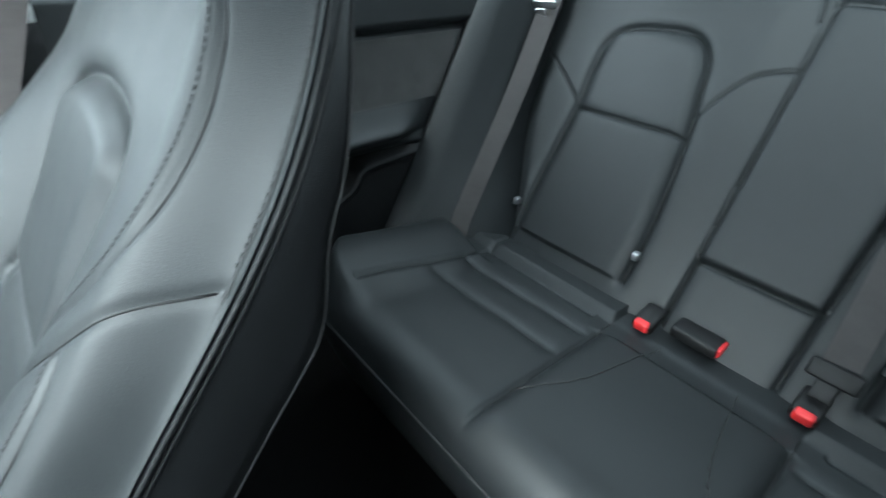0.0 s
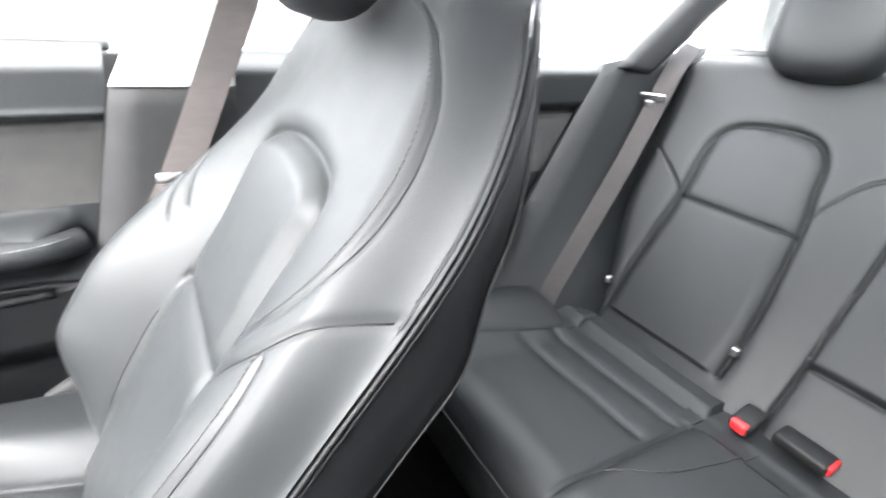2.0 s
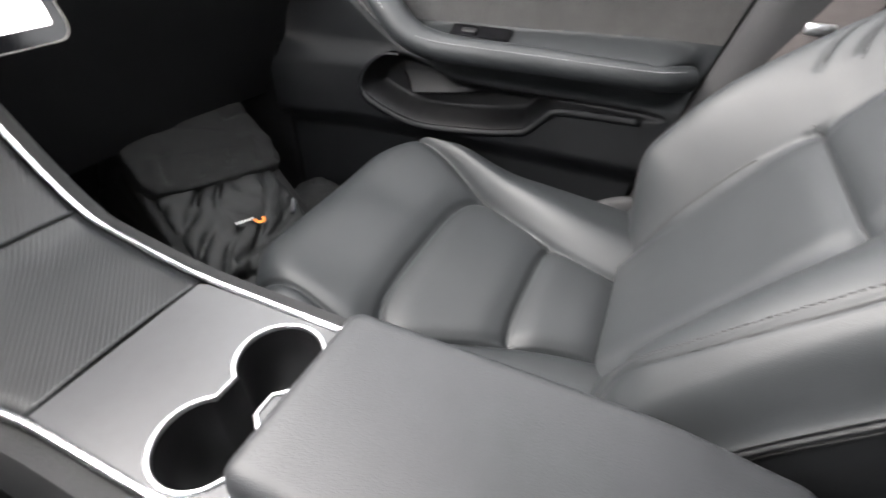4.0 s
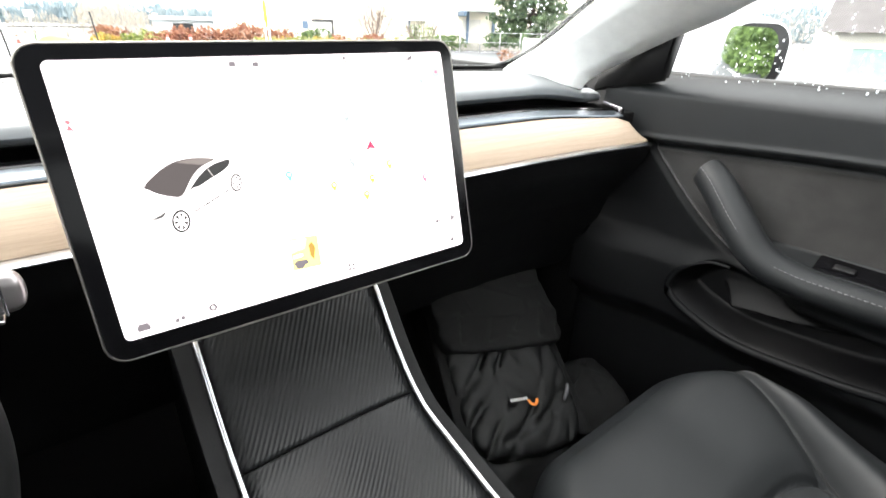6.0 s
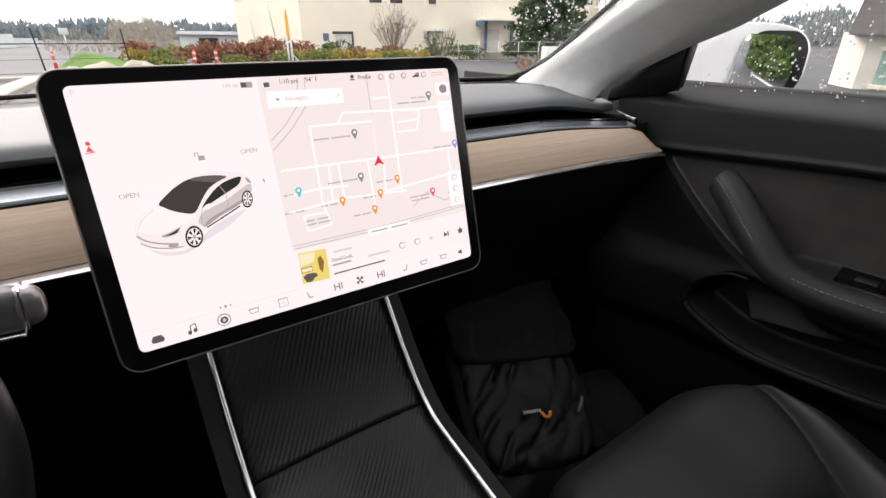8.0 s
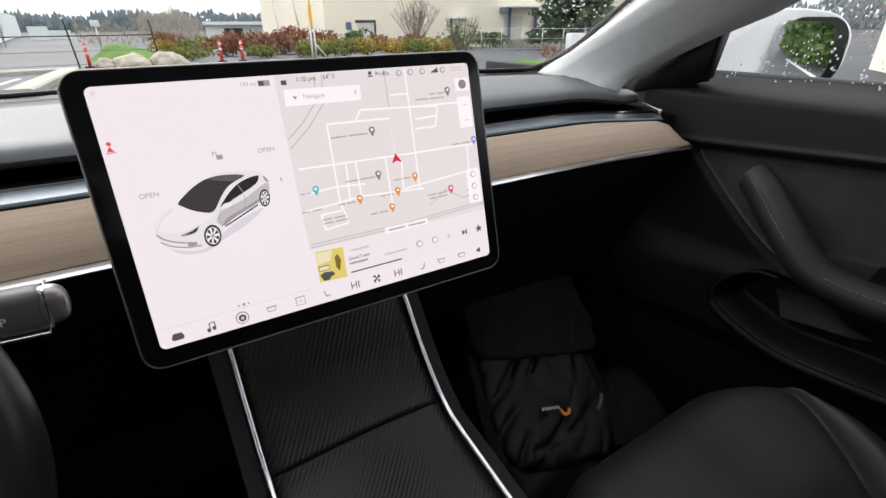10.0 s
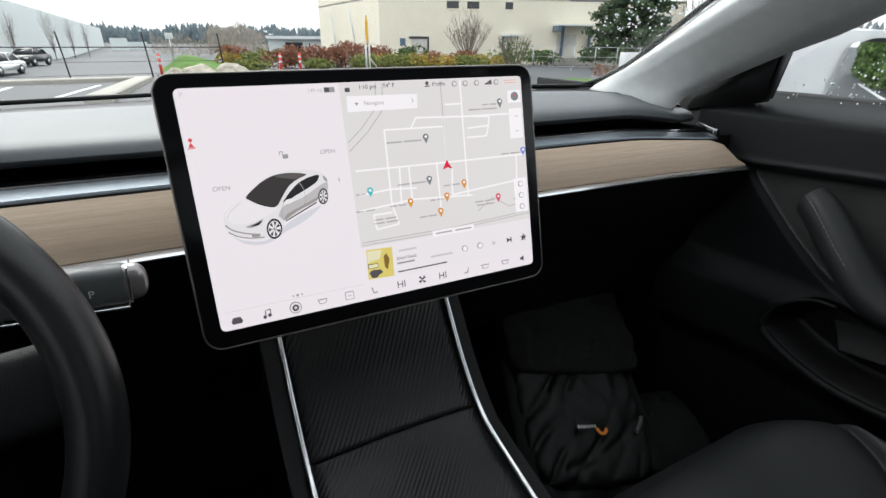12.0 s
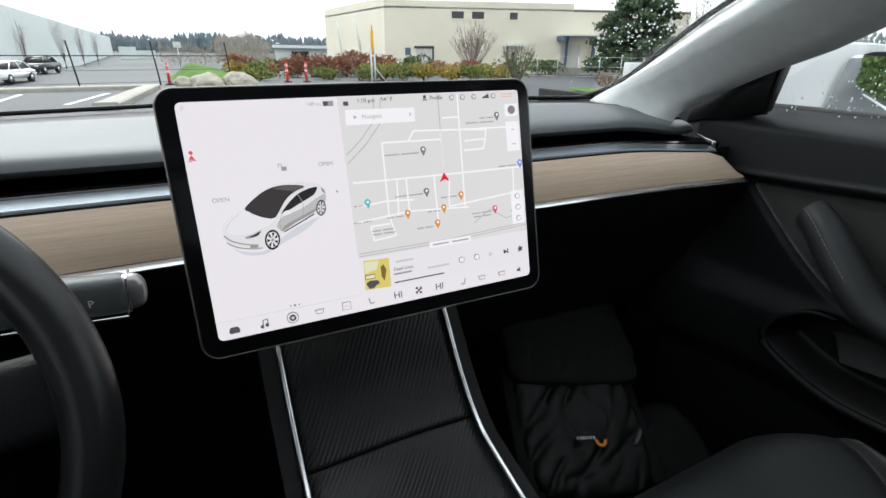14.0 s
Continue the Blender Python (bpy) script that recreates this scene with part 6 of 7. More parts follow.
bm = bmesh.new()
superblob(bm, (0, 0, 0), (0.31, 0.54, 0.26), 3.6, None, 72, 48)
soft(bm, 0.010, 17)
for v in bm.verts:
    v.co.z -= 0.135
bag_part("bag_body", bm, NYLON)
bm = bmesh.new()
superblob(bm, (0, 0, 0), (0.25, 0.26, 0.055), 3.8, None, 120, 40)
bmesh.ops.subdivide_edges(bm, edges=[e for e in bm.edges if e.calc_length() > 0.009], cuts=2, use_grid_fill=True)
soft(bm, 0.003, 26, 3.0)
for v in bm.verts:
    if v.co.z > 0:
        x, y = v.co.x, v.co.y
        warp = noise.noise(Vector((x * 9, y * 9, 4.0)))
        crease = 1 - abs(math.sin((1.35 * x - y + 0.9 * x * x) * 46 + 2.0 * warp))
        loose = (0.25 + 0.75 * sstep(0.05, -0.01, x)) * sstep(-0.2, 0.5, noise.noise(Vector((x * 14 + 7, y * 14, 2.0))) + 0.25)
        v.co.z -= 0.022 * crease ** 2.2 * loose * sstep(0.0, 0.012, v.co.z)
        v.co.z += 0.006 * noise.noise(Vector((x * 22, y * 15, 11.0)))
        v.co.z -= 0.010 * math.exp(-(seg_dist(x, y, [(0.11, -0.02), (0.03, -0.075), (-0.06, -0.10)]) / 0.008) ** 2)
    v.co += Vector((-0.004, -0.060, -0.010))
bag_part("front_pocket", bm, NYLON, "creased front pocket")
bm = bmesh.new()
superblob(bm, (0, 0, 0), (0.292, 0.25, 0.066), 7.0, None, 96, 36)
bmesh.ops.subdivide_edges(bm, edges=[e for e in bm.edges if e.calc_length() > 0.014], cuts=2, use_grid_fill=True)
soft(bm, 0.0025, 20, 7.0)
for v in bm.verts:
    if v.co.z > 0:
        x, y = v.co.x, v.co.y
        warp = noise.noise(Vector((x * 10, y * 10, 21.0)))
        v.co.z += 0.008 * math.exp(-((y + 0.055 + 0.018 * warp) / 0.016) ** 2)
        crease = 1 - abs(math.sin((x * 0.9 - y * 0.35) * 58 + 2.2 * warp))
        v.co.z -= 0.014 * crease ** 2.5 * sstep(-0.03, -0.06, y) * (1 - sstep(-0.10, -0.118, y))
        v.co.z -= 0.010 * math.exp(-((y - 0.030 + 0.02 * warp) / 0.011) ** 2) + 0.006 * math.exp(-((y - 0.075) / 0.008) ** 2)
    v.co += Vector((0.004, 0.135, 0.002))
bag_part("top_flap", bm, NYLON2, "charcoal top flap")
for dx in (-0.06, 0.055):
    bm = bmesh.new()
    slab(bm, (dx, 0.205, 0.033), (0.036, 0.020, 0.012), 0.004)
    bag_part("strap_anchor", bm, BLACKP)
for dx in (-0.128, 0.128):
    bm = bmesh.new()
    slab(bm, (dx, -0.06, -0.012), (0.03, 0.22, 0.018), 0.006)
    soft(bm, 0.004, 40)
    bag_part("side_strap", bm, NYLON2)
bm = bmesh.new()
pp = [Vector((0.105 - 0.005 * k, -0.080 - 0.007 * k, 0.022 + 0.004 * math.sin(k))) for k in range(5)]
sweep(bm, pp, circ(0.004, 6))
bag_part("zip_pull", bm, THREAD, "pale zip pull")
# mark: a pale bar with an orange curl
bm = bmesh.new()
for k, wdt in enumerate((0.006, 0.006, 0.008, 0.006, 0.006, 0.005, 0.006)):
    slab(bm, (-0.034 + 0.0056 * k, -0.094, 0.0250), (wdt * 0.5, 0.0055, 0.0015), 0.0004)
bag_part("mark_bars", bm, WHITEP, "row of small pale bars")
bm = bmesh.new()
sweep(bm, [(0.011 + 0.009 * math.cos(radians(a)), -0.099 + 0.009 * math.sin(radians(a)), 0.0260) for a in range(-190, 20, 15)], [(-0.003, -0.001), (0.003, -0.001), (0.003, 0.001), (-0.003, 0.001)])
bag_part("mark_curl", bm, ORANGE, "orange curl")
pouch = thing("pouch", "small dark grey fabric pouch on the footwell floor", "pouch", at=(0.60, 0.03, 0.13))
bm = bmesh.new()
superblob(bm, (0, 0, 0), (0.13, 0.20, 0.24), 3.2, None, 40, 26)
soft(bm, 0.006, 22, 5.0)
for v in bm.verts:
    v.co = Matrix.Rotation(radians(-22), 3, "Z") @ v.co + Vector((0, 0, 0.115))
part("pouch_body", bm, NYLON2, pouch)
bm = bmesh.new()
sweep(bm, [Vector((-0.055 + 0.011 * k, 0.01 + 0.004 * k, 0.232 - 0.0008 * (k - 5) ** 2)) for k in range(11)], circ(0.003, 6))
part("zip", bm, BLACKP, pouch)

# ---------- outside mirror ----------
mirror = thing("wing_mirror", "white outside mirror flecked with rain", "wing mirror", at=(1.002, 0.053, 0.987))
MN = Vector((-0.52, -0.854, 0)).normalized()
MS = Vector((-MN.y, MN.x, 0))
MM = Matrix((MS, MN, Vector((0, 0, 1)))).transposed().to_4x4()
mirror.matrix_world = Matrix.Translation((1.002, 0.053, 0.987)) @ MM
bm = bmesh.new()
superblob(bm, (-0.062, -0.05, 0.004), (0.300, 0.25, 0.150), 3.0, None, 48, 30)
for v in bm.verts:
    v.co.y = min(v.co.y, 0.0)
part("housing", bm, PAINT, mirror, "white painted housing")
bm = bmesh.new()
prism(bm, [(x + 0.006, z) for x, z in rrect(0.138, 0.126, 0.046, 8)], 0.0, 0.006, "y")
part("bezel", bm, BLACKP, mirror)
GLS = mat("mirror_glass", (0.85, 0.86, 0.86), 0.01, metal=1.0, var=0.0)
bm = bmesh.new()
prism(bm, [(-0.087, -0.057), (0.015, -0.057)] + [(0.012 + 0.036 * math.cos(radians(a)), (0.019 if a > 0 else -0.021) + 0.036 * math.sin(radians(a))) for a in range(-80, 91, 10)] + [(-0.055, 0.057), (-0.064, 0.053), (-0.068, 0.044)], 0.006, 0.008, "y")
part("mirror_glass", bm, GLS, mirror, "reflecting glass", False)
bm = bmesh.new()
slab(bm, (-0.11, -0.10, -0.06), (0.14, 0.09, 0.03), 0.010)
part("foot", bm, PAINT, mirror)

# rain drops on the passenger's window
rng = random.Random(7)
bm = bmesh.new()
for k in range(620):
    y = rng.uniform(-0.42, 0.17)
    h = rng.random() ** 1.3
    x0, z0 = 0.7825 - 0.085 * h, 0.94 + 0.20 * h
    if y > 0.14 - 0.30 * h:
        continue
    r = rng.uniform(0.0006, 0.0021)
    bmesh.ops.create_icosphere(bm, subdivisions=1, radius=r, matrix=Matrix.Translation((x0, y, z0)) @ Matrix.Diagonal((0.5, 1, rng.uniform(1, 1.5), 1)))
# opaque near-white base puts the glint of clear drops into their colour
WATER = mat("rain_water", (0.75, 0.78, 0.8), 0.08, var=0.02, spec=1.0)
tagged(part("rain_drops", bm, WATER), "scattered rain drops on the side window", "rain drops", kind="stuff")
bm = bmesh.new()
for k in range(170):
    t, u = rng.gauss(0.5, 0.13), rng.random()
    a, b = lerp((0.56, 0.56, 0.96), (0.50, -0.1, 1.23), t), lerp((0.68, 0.47, 0.96), (0.60, -0.12, 1.215), t)
    q = lerp(a, b, u ** 0.8)
    bmesh.ops.create_icosphere(bm, subdivisions=1, radius=rng.uniform(0.0008, 0.0021), matrix=Matrix.Translation((q[0], q[1] + 0.01, q[2] + 0.004)))
tagged(part("rain_drops", bm, WATER), "rain drops at the windscreen edge", "rain drops", kind="stuff")

# ---------- outer body of the car ----------
for nm, pts, lab in (("bonnet", [[(-0.80, 0.60, 0.875), (0, 0.64, 0.895), (0.80, 0.60, 0.875)], [(-0.80, 1.25, 0.79), (0, 1.3, 0.815), (0.80, 1.25, 0.79)], [(-0.70, 1.62, 0.68), (0, 1.72, 0.70), (0.70, 1.62, 0.68)]], "white painted bonnet"),
                     ("boot_lid", [[(-0.72, -2.66, 0.975), (0, -2.76, 0.985), (0.72, -2.66, 0.975)], [(-0.72, -2.95, 0.98), (0, -3.02, 0.99), (0.72, -2.95, 0.98)]], "white painted boot lid")):
    tagged(sheet(nm, loft(pts, 12), PAINT, 0.02, smooth=True), lab, "car body", kind="structure")

# plain outer panels that close the car round
def body_panel(name, c, size, label, bev=0.03):
    bm = bmesh.new()
    slab(bm, c, size, bev, seg=3)
    tagged(part(name, bm, PAINT), label, "car body", kind="structure")


body_panel("body_side", (-0.845, -0.75, 0.56), (0.05, 3.1, 0.76), "white painted flank on the driver's side")
for sd in (1, -1):
    body_panel("front_wing", (sd * 0.84, 1.22, 0.52), (0.06, 0.98, 0.68), "white painted front wing")
    body_panel("rear_wing", (sd * 0.845, -2.40, 0.56), (0.06, 1.14, 0.80), "white painted rear wing")
body_panel("front_bumper", (0, 1.74, 0.45), (1.62, 0.10, 0.46), "white painted front bumper", 0.04)
body_panel("rear_bumper", (0, -2.98, 0.56), (1.66, 0.10, 0.76), "white painted rear bumper", 0.04)
for sx in (-0.80, 0.80):
    for y in (1.05, -2.15):
        w = thing("car_wheel", "black road tyre on a silver rim", "wheel", "wheels of the car", at=(sx, y, 0.33))
        bm = bmesh.new()
        sweep(bm, [(-0.12, 0, 0), (-0.08, 0, 0), (0.08, 0, 0), (0.12, 0, 0)], lambda i: circ(0.30 if i in (0, 3) else 0.33, 28))
        part("tyre", bm, RUBBER, w)
        bm = bmesh.new()
        sweep(bm, [(-0.125, 0, 0), (0.125, 0, 0)], circ(0.21, 24))
        part("rim", bm, STEEL, w)

# ---------- surroundings ----------
ASPH = mat("wet_asphalt", (0.050, 0.054, 0.060), 0.62, var=0.4, scale=0.35, bump=0.3, bscale=60, spec=0.25)
GRASS = mat("grass_green", (0.085, 0.16, 0.035), 0.95, spec=0.1, var=0.4, scale=3, bump=0.6, bscale=60)
CONC = mat("pale_concrete", (0.36, 0.34, 0.30), 0.85, var=0.2, scale=6, bump=0.5, bscale=40)
LINEW = mat("road_paint", (0.65, 0.66, 0.66), 0.7, var=0.12, scale=8)


def gz(x, y):
    """Height of the ground, falling gently away from the car."""
    d = math.hypot(x, y)
    return -0.023 * max(0.0, min(d, 130.0) - 3.0) - 0.6 * math.exp(-((x + 13) ** 2 + (y - 40) ** 2) / 128.0)


bm = bmesh.new()
rads = [0, 3, 6, 10, 15, 20, 23, 26, 29, 32, 35, 38, 41, 44, 47, 50, 54, 58, 64, 72, 80, 105, 130, 200, 400, 900, 2500]
rows = []
for r in rads:
    rows.append([bm.verts.new((r * math.sin(2 * math.pi * k / 180), r * math.cos(2 * math.pi * k / 180), gz(r * math.sin(2 * math.pi * k / 180), r * math.cos(2 * math.pi * k / 180)))) for k in range(180)] if r else [bm.verts.new((0, 0, 0))])
for k in range(180):
    bm.faces.new((rows[0][0], rows[1][k], rows[1][(k + 1) % 180]))
for r0, r1 in zip(rows[1:], rows[2:]):
    for k in range(180):
        bm.faces.new((r0[k], r1[k], r1[(k + 1) % 180], r0[(k + 1) % 180]))
tagged(part("ground", bm, ASPH), "wet grey asphalt car park reaching into the distance", "ground", kind="structure")


def pol(az, d, dz=0.0):
    a = radians(az)
    x, y = d * math.sin(a) - 0.15, d * math.cos(a) - 0.41
    return Vector((x, y, gz(x, y) + dz))


def put(ob, parent):
    ob.location = -Vector(parent.location)
    return ob


def strip(name, a, b, width, height, material, label, kind="structure", cat="kerb"):
    """A low bar lying on the ground from a to b."""
    bm = bmesh.new()
    n = max(2, int((b - a).length / 2))
    pts = [a.lerp(b, k / n) for k in range(n + 1)]
    for p in pts:
        p.z = gz(p.x, p.y)
    sweep(bm, pts, [(-width / 2, -0.05), (width / 2, -0.05), (width / 2, height * 0.8), (width * 0.4, height), (-width * 0.4, height), (-width / 2, height * 0.8)])
    return tagged(part(name, bm, material, None, "", False), label, cat, kind=kind)


strip("kerb", pol(-30, 23), pol(-2.6, 22), 0.5, 0.16, CONC, "pale concrete kerb at the edge of the car park")
strip("kerb", pol(-3.3, 21.6), pol(-7.4, 12.5), 0.5, 0.16, CONC, "pale concrete kerb turning towards the car")
for az0, d0, az1, d1 in ((-10.4, 14.6, -7.0, 19.3), (-16.5, 14.8, -13.4, 20.3), (-23, 15, -20, 20.5)):
    strip("parking_line", pol(az0, d0), pol(az1, d1), 0.14, 0.012, LINEW, "white painted parking line", "structure", "road marking")

STUC = mat("beige_stucco", (0.80, 0.735, 0.60), 0.9, var=0.06, scale=0.6, bump=0.3, bscale=30)
STUC2 = mat("pale_wall", (0.70, 0.74, 0.73), 0.85, var=0.08, scale=0.3, bump=0.2, bscale=20)
DGREY = mat("dark_window_glass", (0.02, 0.022, 0.025), 0.12)
DOORW = mat("white_door_paint", (0.60, 0.58, 0.53), 0.6, scale=3)
BLUEG = mat("blue_grey_metal", (0.10, 0.15, 0.22), 0.5, metal=0.2, scale=5)
ROOFG = mat("grey_roof", (0.16, 0.15, 0.15), 0.8, scale=4, bump=0.5, bscale=20)


def wall_between(name, a, b, z0, z1, material, parent, thick=0.3):
    bm = bmesh.new()
    d = (b - a)
    d.z = 0
    n = Vector((d.y, -d.x, 0)).normalized() * -thick
    pts = [(a.x, a.y), (b.x, b.y), (b.x + n.x, b.y + n.y), (a.x + n.x, a.y + n.y)]
    prism(bm, pts, z0, z1, "z")
    return put(part(name, bm, material, parent, "", False), parent)


def on_wall(parent, name, a, b, s0, s1, z0, z1, depth, material, label="", frame=None):
    """A block set on the wall from a to b, between shares s0 and s1 of its length."""
    d = (b - a)
    d.z = 0
    nrm = Vector((d.y, -d.x, 0)).normalized()
    p, q = a + d * s0, a + d * s1
    out = nrm * depth
    back = nrm * -0.1
    bm = bmesh.new()
    prism(bm, [(p.x + back.x, p.y + back.y), (q.x + back.x, q.y + back.y), (q.x + out.x, q.y + out.y), (p.x + out.x, p.y + out.y)], z0, z1, "z")
    ob = put(part(name, bm, material, parent, label, False), parent)
    if frame:
        for e0, e1, f0, f1 in ((s0 - frame, s1 + frame, z1, z1 + 0.12), (s0 - frame, s1 + frame, z0 - 0.12, z0)):
            p, q = a + d * e0, a + d * e1
            o2 = nrm * (depth + 0.06)
            bm = bmesh.new()
            prism(bm, [(p.x, p.y), (q.x, q.y), (q.x + o2.x, q.y + o2.y), (p.x + o2.x, p.y + o2.y)], f0, f1, "z")
            part("window_frame", bm, STUC, ob, "", False)
    return ob


bld = thing("warehouse", "large beige stucco warehouse with few small windows", "building", at=tuple(pol(25, 60)))
A0, B0, C0 = pol(14.2, 78), pol(20.5, 57), pol(52, 66)
D0 = B0.lerp(C0, 0.605)
wall_between("wall", A0, B0, -2.6, 6.2, STUC, bld)
wall_between("wall", B0, D0, -2.6, 6.0, STUC, bld)
wall_between("wall", D0 + Vector((0.02, 0.02, 0)), C0, -2.6, 5.5, STUC, bld)
E0 = C0 + (C0 - B0).cross(Vector((0, 0, 1))).normalized() * -30
wall_between("wall", C0, E0, -2.6, 5.5, STUC, bld)
bm = bmesh.new()
prism(bm, [(B0.x, B0.y), (C0.x, C0.y), (E0.x, E0.y), (A0.x, A0.y)], 5.2, 5.4, "z")
put(part("roof", bm, ROOFG, bld, "", False), bld)


def s_at(az):
    """Share of the way along the front wall at a bearing from the car."""
    t = math.tan(radians(az))
    d = C0 - B0
    return (t * (B0.y + 0.41) - (B0.x + 0.15)) / (d.x - t * d.y)


for az0, az1 in ((27.8, 29.1), (30.0, 31.3), (34.1, 34.9)):
    on_wall(bld, "window", B0, C0, s_at(az0), s_at(az1), 4.3, 5.0, 0.02, DGREY, "", 0.004)
LINTEL = mat("dark_lintel", (0.05, 0.05, 0.05), 0.6)
on_wall(bld, "door", B0, C0, s_at(23.9), s_at(25.7), -1.6, 1.25, 0.03, DOORW, "pale roller door")
on_wall(bld, "lintel", B0, C0, s_at(23.7), s_at(25.9), 1.25, 1.5, 0.12, LINTEL)
on_wall(bld, "door_jamb", B0, C0, s_at(25.7), s_at(25.9), -1.6, 1.25, 0.12, LINTEL)
on_wall(bld, "sign_panel", B0, C0, s_at(22.7), s_at(23.3), 0.55, 1.3, 0.05, BLUEG)
on_wall(bld, "door", B0, C0, s_at(34.3), s_at(35.1), -0.9, 1.3, 0.04, DOORW, "white personnel door")
on_wall(bld, "door_pane", B0, C0, s_at(34.5), s_at(34.85), -0.2, 1.0, 0.06, DGREY)
on_wall(bld, "canopy", B0, C0, s_at(33.9), s_at(35.8), 1.62, 1.82, 1.1, STUC2, "flat white door canopy")
on_wall(bld, "canopy_bracket", B0, C0, s_at(33.9), s_at(34.1), 0.6, 1.62, 0.12, BLUEG)
on_wall(bld, "door", B0, C0, s_at(39.8), s_at(41.8), -0.5, 1.9, 0.04, DOORW, "white loading door")
on_wall(bld, "canopy", B0, C0, s_at(39.3), s_at(43.2), 2.72, 2.86, 2.3, STUC2, "pale sheet-metal loading canopy")
on_wall(bld, "canopy_fascia", B0, C0, s_at(39.25), s_at(39.55), 2.2, 2.72, 2.3, BLUEG)
for az in (40.2, 43.0):
    on_wall(bld, "canopy_post", B0, C0, s_at(az), s_at(az + 0.2), -0.6, 2.72, 0.4, BLUEG)
on_wall(bld, "loading_dock", B0, C0, s_at(38.6), s_at(50), -2.2, -0.55, 1.6, CONC, "concrete loading dock")
for sh, ln in ((0.30, 5.0), (0.62, 3.6)):
    bm = bmesh.new()
    p = A0.lerp(B0, sh)
    sweep(bm, [(p.x - 0.5, p.y - 0.5, 4.5), (p.x - 0.1, p.y - 0.9, 4.5 - ln)], circ(0.09, 6))
    put(part("drain_pipe", bm, STUC2, bld), bld)

left = thing("long_warehouse", "long white warehouse receding along the car park", "building", at=(-20, 100, -2))
L0, L1 = Vector((-15.2, 44, 0)), Vector((-31, 300, 0))
wall_between("wall", L1, L0, -3.2, 5.0, STUC2, left, 0.4)
wall_between("wall", L0, L0 + Vector((-40, -3, 0)), -3.2, 5.0, STUC2, left, 0.4)
bm = bmesh.new()
prism(bm, [(-15.4, 44), (-31.2, 300), (-90, 300), (-55, 41)], 4.7, 4.9, "z")
put(part("roof", bm, ROOFG, left, "", False), left)
for k in range(9):
    on_wall(left, "wall_panel", L0, L1, 0.02 + 0.1 * k, 0.025 + 0.1 * k, -2.5, 4.6, 0.12, STUC2)

low = thing("low_white_building", "low white building with a dark open bay", "building", at=tuple(pol(11.5, 95)))
P0, P1 = pol(8.8, 95), pol(14.4, 95)
wall_between("wall", P0, P1, -2.4, 1.1, STUC2, low)
# solid dark block standing in for the shaded inside of the bay
on_wall(low, "open_bay", P0, P1, 0.30, 0.62, -1.2, 0.6, 0.05, DGREY)
on_wall(low, "roof", P0, P1, -0.03, 1.03, 1.1, 1.6, 1.0, mat("white_roof_metal", (0.75, 0.76, 0.78), 0.4), "white metal roof edge")
for az0, az1, d, h in ((-5.3, -3.9, 200, 0.9), (-3.9, -2.3, 215, -0.3), (3.9, 5.3, 110, -1.3)):
    o = thing("far_shed", "distant pale shed beyond the car park", "building", at=tuple(pol((az0 + az1) / 2, d)))
    wall_between("wall", pol(az0, d), pol(az1, d), -3.2, h, STUC2, o)

# white house at the roadside
hut = thing("roadside_house", "small white house with a dark grey gable roof", "building", at=tuple(pol(78, 24)))
H0, H1, H2 = pol(73.2, 24), pol(75.0, 21), pol(95, 22)
wall_between("wall", H0, H1, -0.8, 1.3, mat("cream_wall", (0.62, 0.60, 0.54), 0.8, scale=2), hut)
wall_between("wall", H1, H2, -0.8, 1.3, MATS["cream_wall"], hut)
on_wall(hut, "window", H1, H2, 0.06, 0.30, -0.25, 0.75, 0.03, mat("teal_pane", (0.28, 0.40, 0.37), 0.2), "pale green window", 0.01)
bm = bmesh.new()
dv = (H2 - H1).normalized()
nv = Vector((dv.y, -dv.x, 0))
e0, e1 = H1 - dv * 0.5 + nv * 0.6, H2 + nv * 0.6
g0, g1 = H1 - dv * 0.5 - nv * 3, H2 - nv * 3
f0, f1 = H1 - dv * 0.5 - nv * 6, H2 - nv * 6
vs = [bm.verts.new((p.x, p.y, z)) for p, z in ((e0, 1.2), (e1, 1.2), (g1, 3.4), (g0, 3.4), (f0, 1.2), (f1, 1.2))]
bm.faces.new((vs[0], vs[1], vs[2], vs[3])), bm.faces.new((vs[3], vs[2], vs[5], vs[4])), bm.faces.new((vs[0], vs[3], vs[4]))
bmesh.ops.solidify(bm, geom=bm.faces[:], thickness=0.15)
put(part("roof", bm, ROOFG, hut, "dark grey gable roof", False), hut)

# ---------- planting ----------


def leaf_mat(name, a, b):
    """Foliage that varies from leaf to leaf."""
    m = mat(name, a, 0.75, col2=b, scale=3)
    n, l = m.node_tree.nodes, m.node_tree.links
    geo = n.new("ShaderNodeNewGeometry")
    mx = n.new("ShaderNodeMixRGB")
    mx.inputs[1].default_value, mx.inputs[2].default_value = (*a, 1), (*b, 1)
    l.new(geo.outputs["Random Per Island"], mx.inputs[0])
    l.new(mx.outputs[0], n["Principled BSDF"].inputs["Base Color"])
    return m


RUST = leaf_mat("rust_leaves", (0.17, 0.055, 0.032), (0.36, 0.17, 0.09))
GOLD = leaf_mat("golden_leaves", (0.12, 0.17, 0.035), (0.62, 0.36, 0.06))
OLIVE = leaf_mat("olive_leaves", (0.07, 0.13, 0.03), (0.30, 0.29, 0.06))
FEATH = leaf_mat("feathery_leaves", (0.07, 0.11, 0.035), (0.20, 0.25, 0.09))
GREEN = leaf_mat("green_leaves", (0.035, 0.07, 0.02), (0.12, 0.19, 0.05))
PINE = leaf_mat("pine_needles", (0.045, 0.085, 0.04), (0.13, 0.18, 0.085))
